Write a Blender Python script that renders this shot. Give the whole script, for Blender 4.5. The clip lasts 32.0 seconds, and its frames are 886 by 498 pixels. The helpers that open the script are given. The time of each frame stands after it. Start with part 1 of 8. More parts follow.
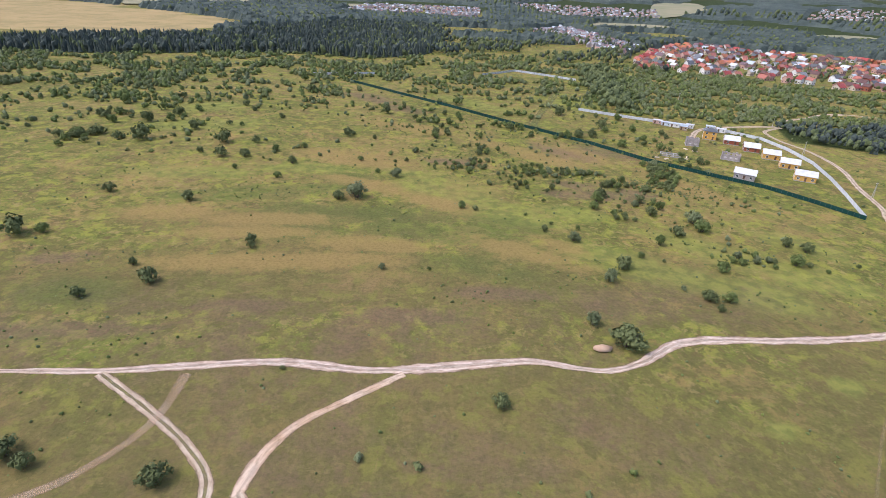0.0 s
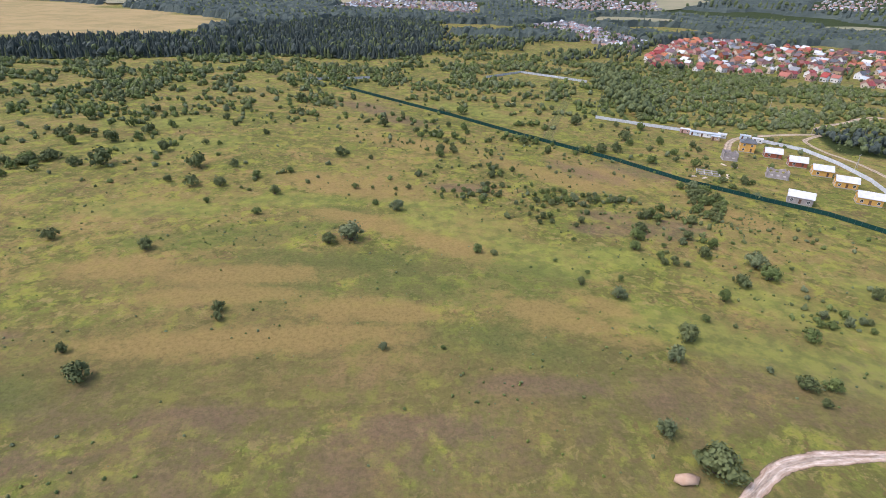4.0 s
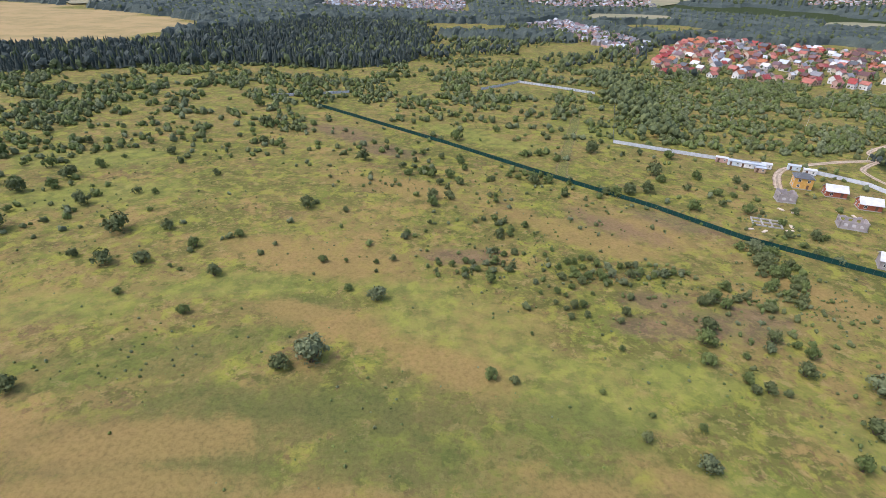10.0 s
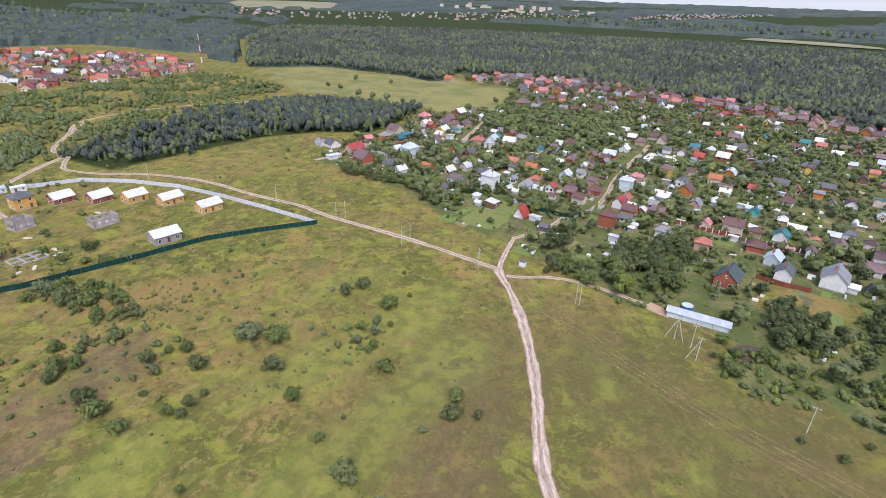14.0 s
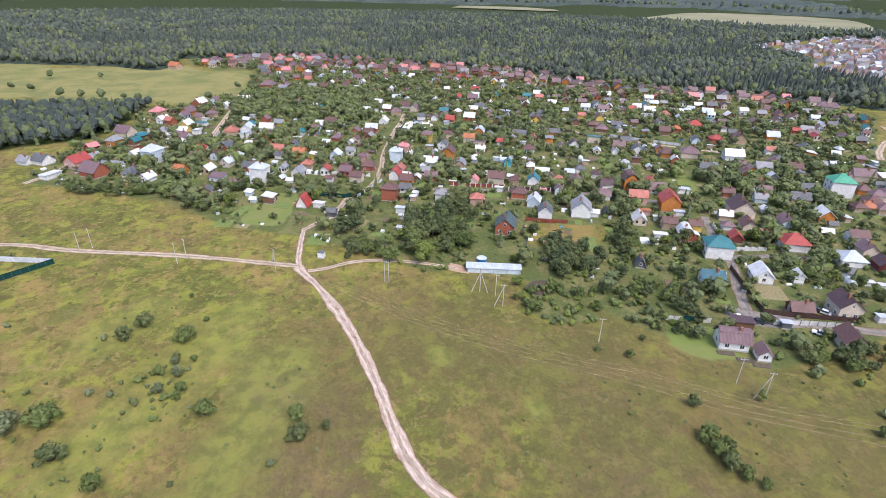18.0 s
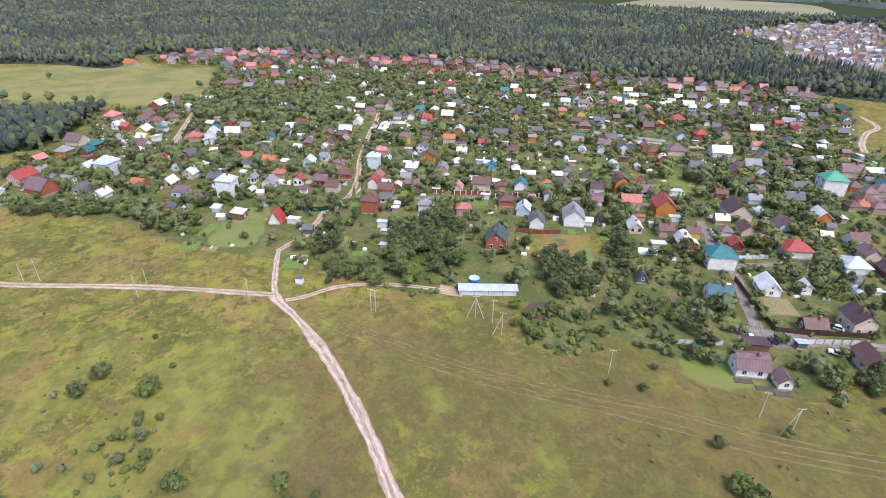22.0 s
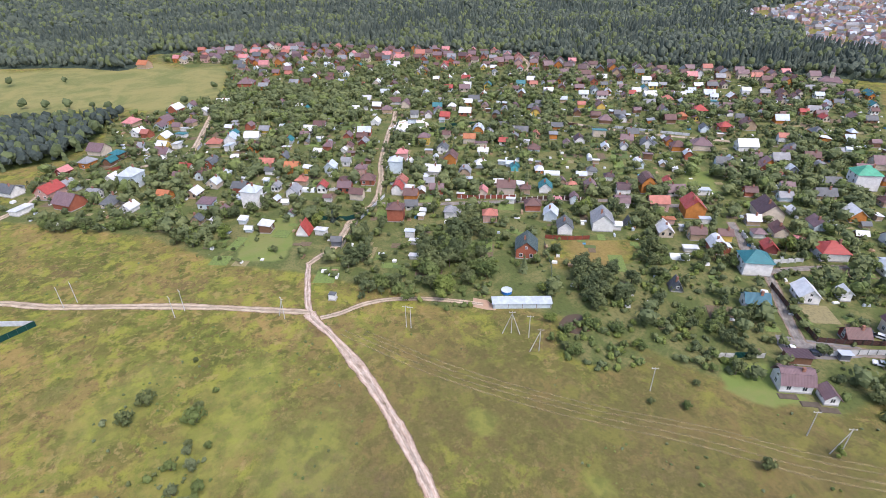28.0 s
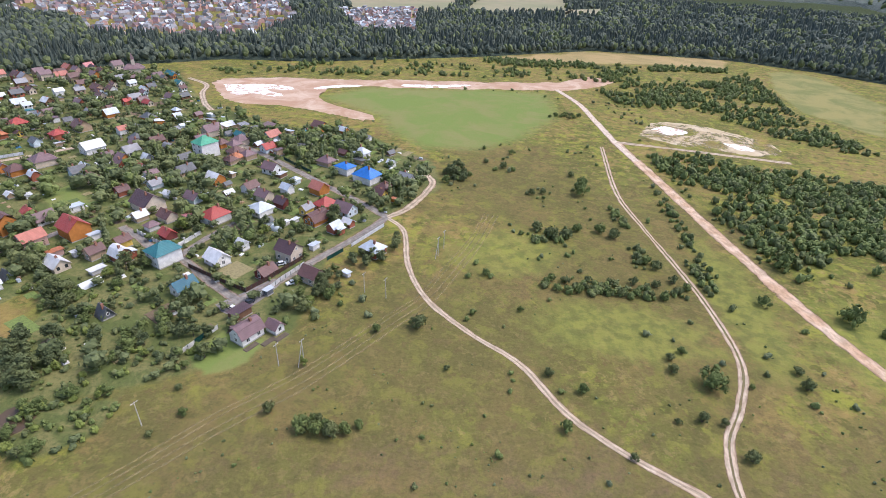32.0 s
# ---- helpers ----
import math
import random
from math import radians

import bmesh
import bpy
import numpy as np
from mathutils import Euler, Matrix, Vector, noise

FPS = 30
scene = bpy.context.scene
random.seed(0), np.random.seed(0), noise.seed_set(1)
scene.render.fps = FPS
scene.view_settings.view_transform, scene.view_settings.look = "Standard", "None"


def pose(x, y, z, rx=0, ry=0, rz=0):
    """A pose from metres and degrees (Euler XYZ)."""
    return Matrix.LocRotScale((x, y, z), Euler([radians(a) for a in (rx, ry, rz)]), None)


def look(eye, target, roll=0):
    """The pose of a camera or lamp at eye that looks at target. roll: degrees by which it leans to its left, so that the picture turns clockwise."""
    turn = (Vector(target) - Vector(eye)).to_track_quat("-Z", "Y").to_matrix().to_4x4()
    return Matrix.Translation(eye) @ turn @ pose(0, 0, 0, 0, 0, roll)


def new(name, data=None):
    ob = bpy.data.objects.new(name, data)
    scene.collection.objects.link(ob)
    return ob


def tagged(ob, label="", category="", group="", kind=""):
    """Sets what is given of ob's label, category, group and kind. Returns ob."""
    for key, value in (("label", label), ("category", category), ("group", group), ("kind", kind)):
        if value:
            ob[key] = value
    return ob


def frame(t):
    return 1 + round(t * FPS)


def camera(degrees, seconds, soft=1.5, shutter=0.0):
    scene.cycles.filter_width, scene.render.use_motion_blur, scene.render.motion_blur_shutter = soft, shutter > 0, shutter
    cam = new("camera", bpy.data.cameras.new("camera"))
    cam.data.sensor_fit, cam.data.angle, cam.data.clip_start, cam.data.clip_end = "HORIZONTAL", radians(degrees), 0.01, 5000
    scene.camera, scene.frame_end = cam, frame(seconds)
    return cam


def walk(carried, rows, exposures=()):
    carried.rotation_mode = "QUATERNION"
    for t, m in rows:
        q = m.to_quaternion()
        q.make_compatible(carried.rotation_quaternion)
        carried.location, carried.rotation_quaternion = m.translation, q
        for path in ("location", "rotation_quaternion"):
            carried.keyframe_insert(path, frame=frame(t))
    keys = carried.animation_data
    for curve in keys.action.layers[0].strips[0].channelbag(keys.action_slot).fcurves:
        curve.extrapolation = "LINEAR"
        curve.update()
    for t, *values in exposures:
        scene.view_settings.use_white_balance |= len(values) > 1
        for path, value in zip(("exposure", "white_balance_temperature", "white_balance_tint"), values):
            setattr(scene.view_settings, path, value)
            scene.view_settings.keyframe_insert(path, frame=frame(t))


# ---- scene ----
cam = camera(79.85, 32.0, soft=0.5)
# seconds, eye, then heading to the left of +y, pitch and lean in degrees
PATH = [
    (0, 0.00, 0.00, 87.99, 0.009, -27.286, 3.049),
    (0.5, -0.78, 5.61, 88.16, -0.039, -27.387, 3.077),
    (1, -1.09, 11.30, 87.90, 0.141, -27.489, 3.051),
    (1.5, -1.83, 17.02, 87.96, 0.236, -27.551, 2.981),
    (2, -2.67, 22.06, 87.76, 0.222, -27.531, 2.910),
    (2.5, -3.56, 27.65, 87.83, 0.117, -27.615, 2.905),
    (3, -4.46, 33.12, 87.95, 0.002, -27.704, 2.856),
    (3.5, -5.43, 38.30, 88.36, -0.124, -27.761, 2.545),
    (5.5, -7.00, 60.26, 88.37, -0.626, -27.961, 2.044),
    (6, -7.15, 66.05, 88.77, -0.789, -28.170, 1.975),
    (6.5, -7.26, 71.50, 88.66, -0.951, -28.199, 1.976),
    (7, -7.44, 77.29, 88.73, -1.110, -28.295, 1.933),
    (7.5, -7.68, 83.02, 89.07, -1.283, -28.269, 1.995),
    (8, -8.02, 88.40, 89.40, -1.468, -28.261, 2.086),
    (8.5, -8.15, 94.08, 89.98, -1.179, -27.624, 1.988),
    (9, -8.38, 99.36, 90.24, -1.238, -27.835, 1.979),
    (9.5, -8.59, 103.73, 90.56, -1.375, -27.993, 1.995),
    (10, -8.94, 108.51, 90.87, -1.567, -28.225, 2.084),
    (10.5, -9.22, 112.36, 91.09, -4.006, -28.249, 2.173),
    (11, -9.29, 115.98, 90.84, -13.190, -28.050, 2.322),
    (11.5, -9.42, 119.40, 91.00, -24.752, -27.819, 2.564),
    (12, -9.61, 122.54, 91.00, -36.399, -27.494, 2.801),
    (12.5, -10.14, 125.26, 91.14, -47.433, -27.100, 3.156),
    (13, -10.27, 127.91, 90.85, -58.745, -26.377, 2.894),
    (13.5, -10.15, 130.39, 90.53, -70.100, -25.904, 2.674),
    (14, -10.22, 132.11, 90.69, -80.575, -25.594, 2.105),
    (14.5, -9.94, 133.96, 90.88, -92.456, -25.386, 1.510),
    (15, -9.74, 135.82, 90.57, -104.199, -25.188, 1.260),
    (15.5, -9.89, 137.27, 90.78, -104.711, -25.323, 1.315),
    (17.5, -6.21, 140.23, 90.76, -106.821, -26.803, 1.393),
    (18, -3.94, 140.26, 90.75, -107.473, -27.231, 1.340),
    (18.5, -1.46, 140.13, 90.77, -108.109, -27.559, 1.363),
    (19, 1.73, 139.64, 90.59, -108.707, -27.731, 1.254),
    (19.5, 4.96, 139.26, 90.54, -109.085, -27.459, 1.269),
    (20, 7.58, 139.06, 90.81, -109.558, -27.857, 1.296),
    (20.5, 10.09, 138.65, 91.53, -110.018, -28.195, 1.150),
    (21, 11.87, 139.25, 91.83, -110.474, -28.262, 1.252),
    (21.5, 13.24, 139.52, 92.33, -110.611, -28.248, 1.254),
    (22, 14.36, 139.81, 93.44, -110.693, -28.367, 1.058),
    (22.5, 15.35, 140.36, 94.65, -110.680, -28.375, 0.853),
    (23, 15.84, 141.18, 95.68, -110.505, -28.304, 0.664),
    (23.5, 16.45, 141.43, 96.50, -110.273, -28.398, 0.481),
    (24, 17.00, 141.84, 97.67, -110.043, -28.548, 0.320),
    (24.5, 17.62, 142.40, 98.46, -109.973, -28.794, 0.289),
    (25, 18.01, 142.88, 99.20, -109.825, -29.064, 0.018),
    (25.5, 18.70, 143.48, 100.07, -109.742, -29.392, -0.246),
    (27.5, 21.26, 144.80, 101.37, -109.529, -30.095, -0.908),
    (28, 21.73, 144.83, 101.10, -109.463, -29.977, -0.806),
    (28.5, 22.33, 145.48, 101.20, -109.014, -29.608, -0.938),
    (29, 22.76, 144.80, 101.57, -123.012, -30.090, 0.385),
    (29.5, 22.71, 143.35, 103.64, -142.683, -30.713, 1.592),
    (30, 22.39, 143.06, 103.67, -156.766, -30.335, 2.369),
    (30.5, 22.65, 143.05, 103.74, -155.987, -30.467, 2.109),
    (31, 21.99, 143.17, 103.39, -154.895, -30.397, 1.691),
    (31.5, 21.81, 143.13, 103.59, -157.069, -30.616, 1.763),
    (32, 20.79, 143.38, 104.06, -175.440, -30.003, 2.641),
]


def heading(x, y, z, yaw, pitch, lean):
    """A camera pose from its place, heading, pitch and lean."""
    a, p = radians(yaw), radians(pitch)
    ahead = Vector((-math.sin(a) * math.cos(p), math.cos(a) * math.cos(p), math.sin(p)))
    return look((x, y, z), Vector((x, y, z)) + 10 * ahead, lean)


walk(cam, [(r[0], heading(*r[1:])) for r in PATH], exposures=[(t, e, 6080, 16) for t, e in ((0, 0.80), (3, 0.80), (6, 0.70), (9, 0.78), (12, 0.76), (14, 0.76), (16, 0.88), (23, 0.94), (28, 0.90), (32, 0.88))])

# ---- sky and sun: bright, thin cloud ----
SUN_UP, SUN_ROUND = 58.0, 255.0
world = bpy.data.worlds.new("sky")
scene.world = world
world.use_nodes = True
wn = world.node_tree
sky = wn.nodes.new("ShaderNodeTexSky")
sky.sky_type, sky.sun_disc = "NISHITA", False
sky.sun_elevation, sky.sun_rotation = radians(SUN_UP), radians(SUN_ROUND)
sky.dust_density, sky.air_density, sky.ozone_density = 3.0, 1.0, 1.0
soft_sky = wn.nodes.new("ShaderNodeHueSaturation")
soft_sky.inputs["Saturation"].default_value = 0.95
wn.links.new(sky.outputs[0], soft_sky.inputs["Color"])
wn.links.new(soft_sky.outputs[0], wn.nodes["Background"].inputs["Color"])
wn.nodes["Background"].inputs["Strength"].default_value = 0.15

sun = new("sun", bpy.data.lights.new("sun", "SUN"))
sun.data.energy, sun.data.angle, sun.data.color = 1.15, radians(26), (1.0, 0.94, 0.85)
su, sr = radians(SUN_UP), radians(SUN_ROUND)
SUN_WAY = Vector((math.sin(sr) * math.cos(su), math.cos(sr) * math.cos(su), math.sin(su)))
sun.matrix_world = look(SUN_WAY * 200, (0, 0, 0))


# ---- materials ----
class Nodes:
    """Short hand for building one node material."""

    def __init__(self, name, rough=0.9, metal=0.0):
        self.m = bpy.data.materials.new(name)
        self.m.use_nodes = True
        self.t = self.m.node_tree
        self.b = self.t.nodes["Principled BSDF"]
        self.b.inputs["Roughness"].default_value = rough
        self.b.inputs["Metallic"].default_value = metal
        self.b.inputs["Specular IOR Level"].default_value = 0.25

    def add(self, kind, **inputs):
        n = self.t.nodes.new("ShaderNode" + kind)
        for k, v in inputs.items():
            self.put(n.inputs[k.replace("_", " ")], v)
        return n

    def put(self, socket, v):
        if isinstance(v, bpy.types.NodeSocket):
            self.t.links.new(v, socket)
        elif isinstance(v, tuple) and len(v) == 3 and socket.type == "RGBA":
            socket.default_value = (*v, 1)
        else:
            socket.default_value = v

    def place(self):
        return self.add("NewGeometry").outputs["Position"]

    def noise(self, scale, detail=3.0, rough=0.55, where=None, warp=0.0):
        n = self.add("TexNoise", Scale=scale, Detail=detail, Roughness=rough, Distortion=warp)
        self.put(n.inputs["Vector"], where or self.place())
        return n.outputs["Fac"]

    def ramp(self, fac, a, b):
        """0 below a, 1 above b."""
        n = self.add("MapRange", From_Min=a, From_Max=b)
        n.interpolation_type = "SMOOTHSTEP"
        self.put(n.inputs["Value"], fac)
        return n.outputs["Result"]

    def mix(self, fac, a, b, how="MIX"):
        n = self.t.nodes.new("ShaderNodeMix")
        n.data_type, n.blend_type = "RGBA", how
        self.put(n.inputs[0], fac)
        self.put(n.inputs[6], a)
        self.put(n.inputs[7], b)
        return n.outputs[2]

    def math(self, how, a, b=0.0):
        n = self.t.nodes.new("ShaderNodeMath")
        n.operation = how
        self.put(n.inputs[0], a)
        self.put(n.inputs[1], b)
        return n.outputs[0]

    def attr(self, name):
        n = self.t.nodes.new("ShaderNodeAttribute")
        n.attribute_name = name
        return n

    def chance(self, island=False):
        if island:
            return self.add("NewGeometry").outputs["Random Per Island"]
        return self.add("ObjectInfo").outputs["Random"]

    def colour(self, v):
        self.put(self.b.inputs["Base Color"], v)

    def bump(self, height, strength=0.5, depth=0.1):
        n = self.add("Bump", Strength=strength, Distance=depth, Height=height)
        self.put(self.b.inputs["Normal"], n.outputs[0])


def meadow(n):
    """Uncut grass: greens, straw, brown seed heads and darker weeds at several scales."""

    def patch(c, scale, lo, hi, amount, tint, warp=0.35, rough=0.72):
        return n.mix(n.math("MULTIPLY", n.ramp(n.noise(scale, 6, rough, warp=warp), lo, hi), amount), c, tint)

    c = n.mix(n.ramp(n.noise(0.014, 6, 0.7, warp=0.4), 0.43, 0.57), (0.138, 0.138, 0.039), (0.241, 0.184, 0.069))
    c = patch(c, 0.061, 0.49, 0.58, 0.75, (0.175, 0.200, 0.041))
    c = patch(c, 0.043, 0.53, 0.62, 0.80, (0.334, 0.231, 0.090))
    c = patch(c, 0.037, 0.56, 0.64, 0.65, (0.175, 0.115, 0.063))
    c = patch(c, 0.13, 0.52, 0.61, 0.80, (0.285, 0.285, 0.055), 0.2, 0.55)
    c = patch(c, 0.17, 0.53, 0.62, 0.75, (0.090, 0.104, 0.028), 0.2, 0.6)
    c = patch(c, 0.24, 0.54, 0.62, 0.65, (0.351, 0.261, 0.115))
    c = patch(c, 0.29, 0.55, 0.62, 0.60, (0.152, 0.095, 0.052))
    c = patch(c, 0.52, 0.53, 0.63, 0.42, (0.085, 0.092, 0.027), 0.2, 0.7)
    c = patch(c, 0.40, 0.54, 0.63, 0.60, (0.262, 0.255, 0.062), 0.2, 0.6)
    c = patch(c, 1.9, 0.53, 0.66, 0.30, (0.075, 0.078, 0.026), 0.2, 0.7)
    return patch(c, 1.4, 0.55, 0.66, 0.25, (0.330, 0.265, 0.105), 0.2, 0.7)


def dirt(n, lane):
    c = n.mix(n.ramp(n.noise(2.2, 4, 0.6, where=lane), 0.35, 0.7), (0.50, 0.36, 0.28), (0.66, 0.55, 0.46))
    return n.mix(n.math("MULTIPLY", n.ramp(n.noise(0.9, 5, 0.75, where=lane, warp=0.4), 0.52, 0.64), 0.6), c, (0.36, 0.22, 0.15))


def ground_material():
    n = Nodes("ground_cover", 0.95)
    n.b.inputs["Specular IOR Level"].default_value = 0.1
    c = meadow(n)
    c = n.mix(1.0, c, (0.86, 0.86, 0.80), "MULTIPLY")
    a, b, g = n.attr("cover"), n.attr("cover_b"), n.attr("cover_c")
    sa = n.add("SeparateColor", Color=a.outputs["Color"])
    sb = n.add("SeparateColor", Color=b.outputs["Color"])
    sg = n.add("SeparateColor", Color=g.outputs["Color"])
    edge, broad = n.noise(0.25, 4, 0.7), n.noise(0.035, 5, 0.7, warp=1.0)

    def part(fac):
        wide = n.math("ADD", n.math("MULTIPLY", n.math("SUBTRACT", edge, 0.5), 0.9), n.math("MULTIPLY", n.math("SUBTRACT", broad, 0.5), 1.6))
        return n.ramp(n.math("ADD", fac, n.math("MULTIPLY", wide, n.ramp(fac, 0.02, 0.25))), 0.25, 0.85)

    def neat(fac):
        return n.ramp(n.math("ADD", fac, n.math("MULTIPLY", n.math("SUBTRACT", edge, 0.5), 0.5)), 0.3, 0.7)

    tuft = n.noise(0.9, 4, 0.7)
    lush = n.mix(n.ramp(tuft, 0.4, 0.7), (0.098, 0.122, 0.032), (0.064, 0.082, 0.024))
    dry = n.mix(n.ramp(tuft, 0.4, 0.7), (0.280, 0.194, 0.072), (0.195, 0.138, 0.048))
    red = n.mix(n.ramp(tuft, 0.4, 0.7), (0.175, 0.105, 0.080), (0.105, 0.075, 0.048))
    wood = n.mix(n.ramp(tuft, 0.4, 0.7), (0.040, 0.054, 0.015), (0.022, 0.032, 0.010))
    gold = n.mix(n.ramp(n.noise(0.03, 6, 0.72, warp=0.5), 0.4, 0.62), (0.25, 0.225, 0.085), (0.165, 0.175, 0.062))
    lawn = n.mix(n.ramp(n.noise(0.03, 5, 0.7, warp=0.6), 0.40, 0.66), (0.160, 0.208, 0.055), (0.205, 0.205, 0.075))
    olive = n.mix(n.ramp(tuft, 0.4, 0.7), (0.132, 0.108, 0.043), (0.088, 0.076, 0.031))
    fresh = n.mix(n.ramp(n.noise(0.2, 4, 0.6), 0.40, 0.62), (0.240, 0.250, 0.056), (0.128, 0.146, 0.038))
    plots = n.mix(n.ramp(n.noise(0.09, 5, 0.7, warp=0.6), 0.42, 0.60), (0.102, 0.124, 0.040), (0.182, 0.172, 0.068))
    plots = n.mix(n.math("MULTIPLY", n.ramp(tuft, 0.45, 0.66), 0.55), plots, (0.064, 0.078, 0.028))
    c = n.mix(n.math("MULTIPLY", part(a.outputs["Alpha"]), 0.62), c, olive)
    c = n.mix(n.math("MULTIPLY", part(sg.outputs[1]), 0.62), c, fresh)
    c = n.mix(n.math("MULTIPLY", part(sa.outputs[0]), 0.55), c, lush)
    c = n.mix(n.math("MULTIPLY", part(sa.outputs[1]), 0.75), c, dry)
    c = n.mix(n.math("MULTIPLY", part(sa.outputs[2]), 0.5), c, red)
    c = n.mix(neat(sg.outputs[0]), c, plots)
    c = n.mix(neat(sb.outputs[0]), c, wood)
    c = n.mix(neat(sb.outputs[1]), c, gold)
    c = n.mix(neat(sg.outputs[2]), c, n.mix(n.ramp(n.noise(0.02, 6, 0.72, warp=0.5), 0.4, 0.62), (0.36, 0.265, 0.125), (0.27, 0.215, 0.095)))
    c = n.mix(neat(sb.outputs[2]), c, lawn)
    n.colour(c)
    n.bump(n.math("ADD", n.noise(0.8, 4, 0.75), n.math("MULTIPLY", n.noise(3.0, 3, 0.7), 0.3)), 0.45, 0.6)
    return n.m


def track_material(name, worn=1.0, pale=0.0, ruts=True, base=None, middle=0.3, thin=False):
    """Bare earth wheel tracks that fade into grass at the sides; v runs across."""
    n = Nodes(name, 0.95)
    uv = n.add("UVMap").outputs[0]
    v = n.add("SeparateXYZ", Vector=uv).outputs[1]
    off = n.math("ABSOLUTE", n.math("SUBTRACT", v, 0.5))
    along = n.add("SeparateXYZ", Vector=uv).outputs[0]
    lane = n.add("CombineXYZ", X=n.math("MULTIPLY", along, 0.16), Y=n.math("MULTIPLY", v, 3.2)).outputs[0]
    rag = n.math("MULTIPLY", n.math("SUBTRACT", n.noise(1.0, 6, 0.72, where=lane), 0.5), 0.50)
    inner = n.ramp(n.math("ADD", off, rag), 0.46, 0.36)
    if ruts:
        mid = n.ramp(n.math("ADD", off, n.math("MULTIPLY", rag, 0.6)), 0.05, 0.13)
        inner = n.math("MULTIPLY", inner, n.math("MAXIMUM", mid, middle))
    if thin:
        inner = n.ramp(n.math("ADD", n.math("ABSOLUTE", n.math("SUBTRACT", off, 0.27)), n.math("MULTIPLY", rag, 0.35)), 0.13, 0.04)
    soil = base(n) if base else dirt(n, lane)
    if pale:
        soil = n.mix(pale, soil, (0.72, 0.62, 0.52))
    inner = n.math("MULTIPLY", inner, n.math("ADD", 0.72, n.math("MULTIPLY", n.ramp(n.noise(1.4, 4, 0.7, where=lane), 0.40, 0.58), 0.28)))
    soil = n.mix(n.math("MULTIPLY", n.ramp(n.math("ADD", off, n.math("MULTIPLY", rag, 0.9)), 0.24, 0.38), 0.7), soil, (0.30, 0.19, 0.12))
    n.colour(n.mix(n.math("MULTIPLY", n.ramp(n.noise(1.1, 4, 0.75), 0.50, 0.66), 0.3), soil, (0.16, 0.135, 0.06)))
    n.put(n.b.inputs["Alpha"], n.math("MULTIPLY", inner, worn))
    n.bump(n.noise(1.5, 4, 0.7), 0.6, 0.3)
    return n.m


def asphalt_soil(n):
    return n.mix(n.ramp(n.noise(0.4, 4, 0.6), 0.35, 0.7), (0.20, 0.18, 0.165), (0.30, 0.27, 0.24))


def straw(n):
    return n.mix(n.ramp(n.noise(0.2, 4, 0.6), 0.35, 0.7), (0.30, 0.245, 0.105), (0.40, 0.32, 0.16))


def mown_grass(n):
    return n.mix(n.ramp(n.noise(0.2, 4, 0.6), 0.35, 0.7), (0.175, 0.195, 0.052), (0.215, 0.215, 0.066))


def orange_soil(n):
    return n.mix(n.ramp(n.noise(0.12, 4, 0.6), 0.35, 0.7), (0.50, 0.33, 0.21), (0.62, 0.48, 0.36))


def grey_soil(n):
    return n.mix(n.ramp(n.noise(0.3, 4, 0.6), 0.35, 0.7), (0.44, 0.335, 0.235), (0.54, 0.44, 0.325))


def leaf_material(name, dark, light, island=True):
    n = Nodes(name, 0.75)
    c = n.mix(n.chance(), dark, light)
    if island:
        c = n.mix(n.math("MULTIPLY", n.chance(True), 0.40), c, tuple(min(1, 1.3 * v) for v in light))
    c = n.mix(n.math("MULTIPLY", n.ramp(n.noise(0.16, 3, 0.6), 0.38, 0.65), 0.5), c, tuple(0.75 * v for v in dark))
    n.colour(c)
    n.b.inputs["Specular IOR Level"].default_value = 0.15
    return n.m


def plain(name, colour, rough=0.8, metal=0.0, vary=0.25, scale=0.6):
    n = Nodes(name, rough, metal)
    d = tuple(max(0.0, v * (1 - vary)) for v in colour)
    c = n.mix(n.ramp(n.noise(scale, 4, 0.65), 0.35, 0.7), d, colour)
    n.colour(n.mix(n.math("MULTIPLY", n.ramp(n.noise(scale * 7, 3, 0.7), 0.55, 0.8), 0.3), c, tuple(v * 0.6 for v in colour)))
    n.bump(n.noise(scale * 9, 3), 0.2, 0.02)
    return n.m


def sheet_roof(name, colour, pitch=0.35, rough=0.45):
    """Profiled metal sheet: ribs down the slope and weathering."""
    n = Nodes(name, rough, 0.0)
    uv = n.add("UVMap").outputs[0]
    u = n.add("SeparateXYZ", Vector=uv).outputs[0]
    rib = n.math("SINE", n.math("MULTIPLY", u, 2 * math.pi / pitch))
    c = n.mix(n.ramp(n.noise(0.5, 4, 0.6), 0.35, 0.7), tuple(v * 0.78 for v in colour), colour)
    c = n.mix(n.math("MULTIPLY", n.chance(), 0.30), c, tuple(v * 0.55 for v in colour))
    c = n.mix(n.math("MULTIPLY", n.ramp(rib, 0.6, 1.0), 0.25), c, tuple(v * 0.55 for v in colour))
    n.colour(c)
    n.b.inputs["Specular IOR Level"].default_value = 0.4
    n.bump(rib, 0.5, 0.04)
    return n.m


def clad_wall(name, colour, pitch=0.2, vary=0.2):
    """Boards, logs or courses: level lines and patches."""
    n = Nodes(name, 0.85)
    z = n.add("SeparateXYZ", Vector=n.place()).outputs[2]
    line = n.math("SINE", n.math("MULTIPLY", z, 2 * math.pi / pitch))
    c = n.mix(n.ramp(n.noise(0.7, 4, 0.6), 0.35, 0.7), tuple(v * (1 - vary) for v in colour), colour)
    c = n.mix(n.math("MULTIPLY", n.chance(), 0.22), c, tuple(v * 0.6 for v in colour))
    c = n.mix(n.math("MULTIPLY", n.ramp(line, 0.75, 1.0), 0.35), c, tuple(v * 0.5 for v in colour))
    n.colour(c)
    n.bump(line, 0.4, 0.03)
    return n.m


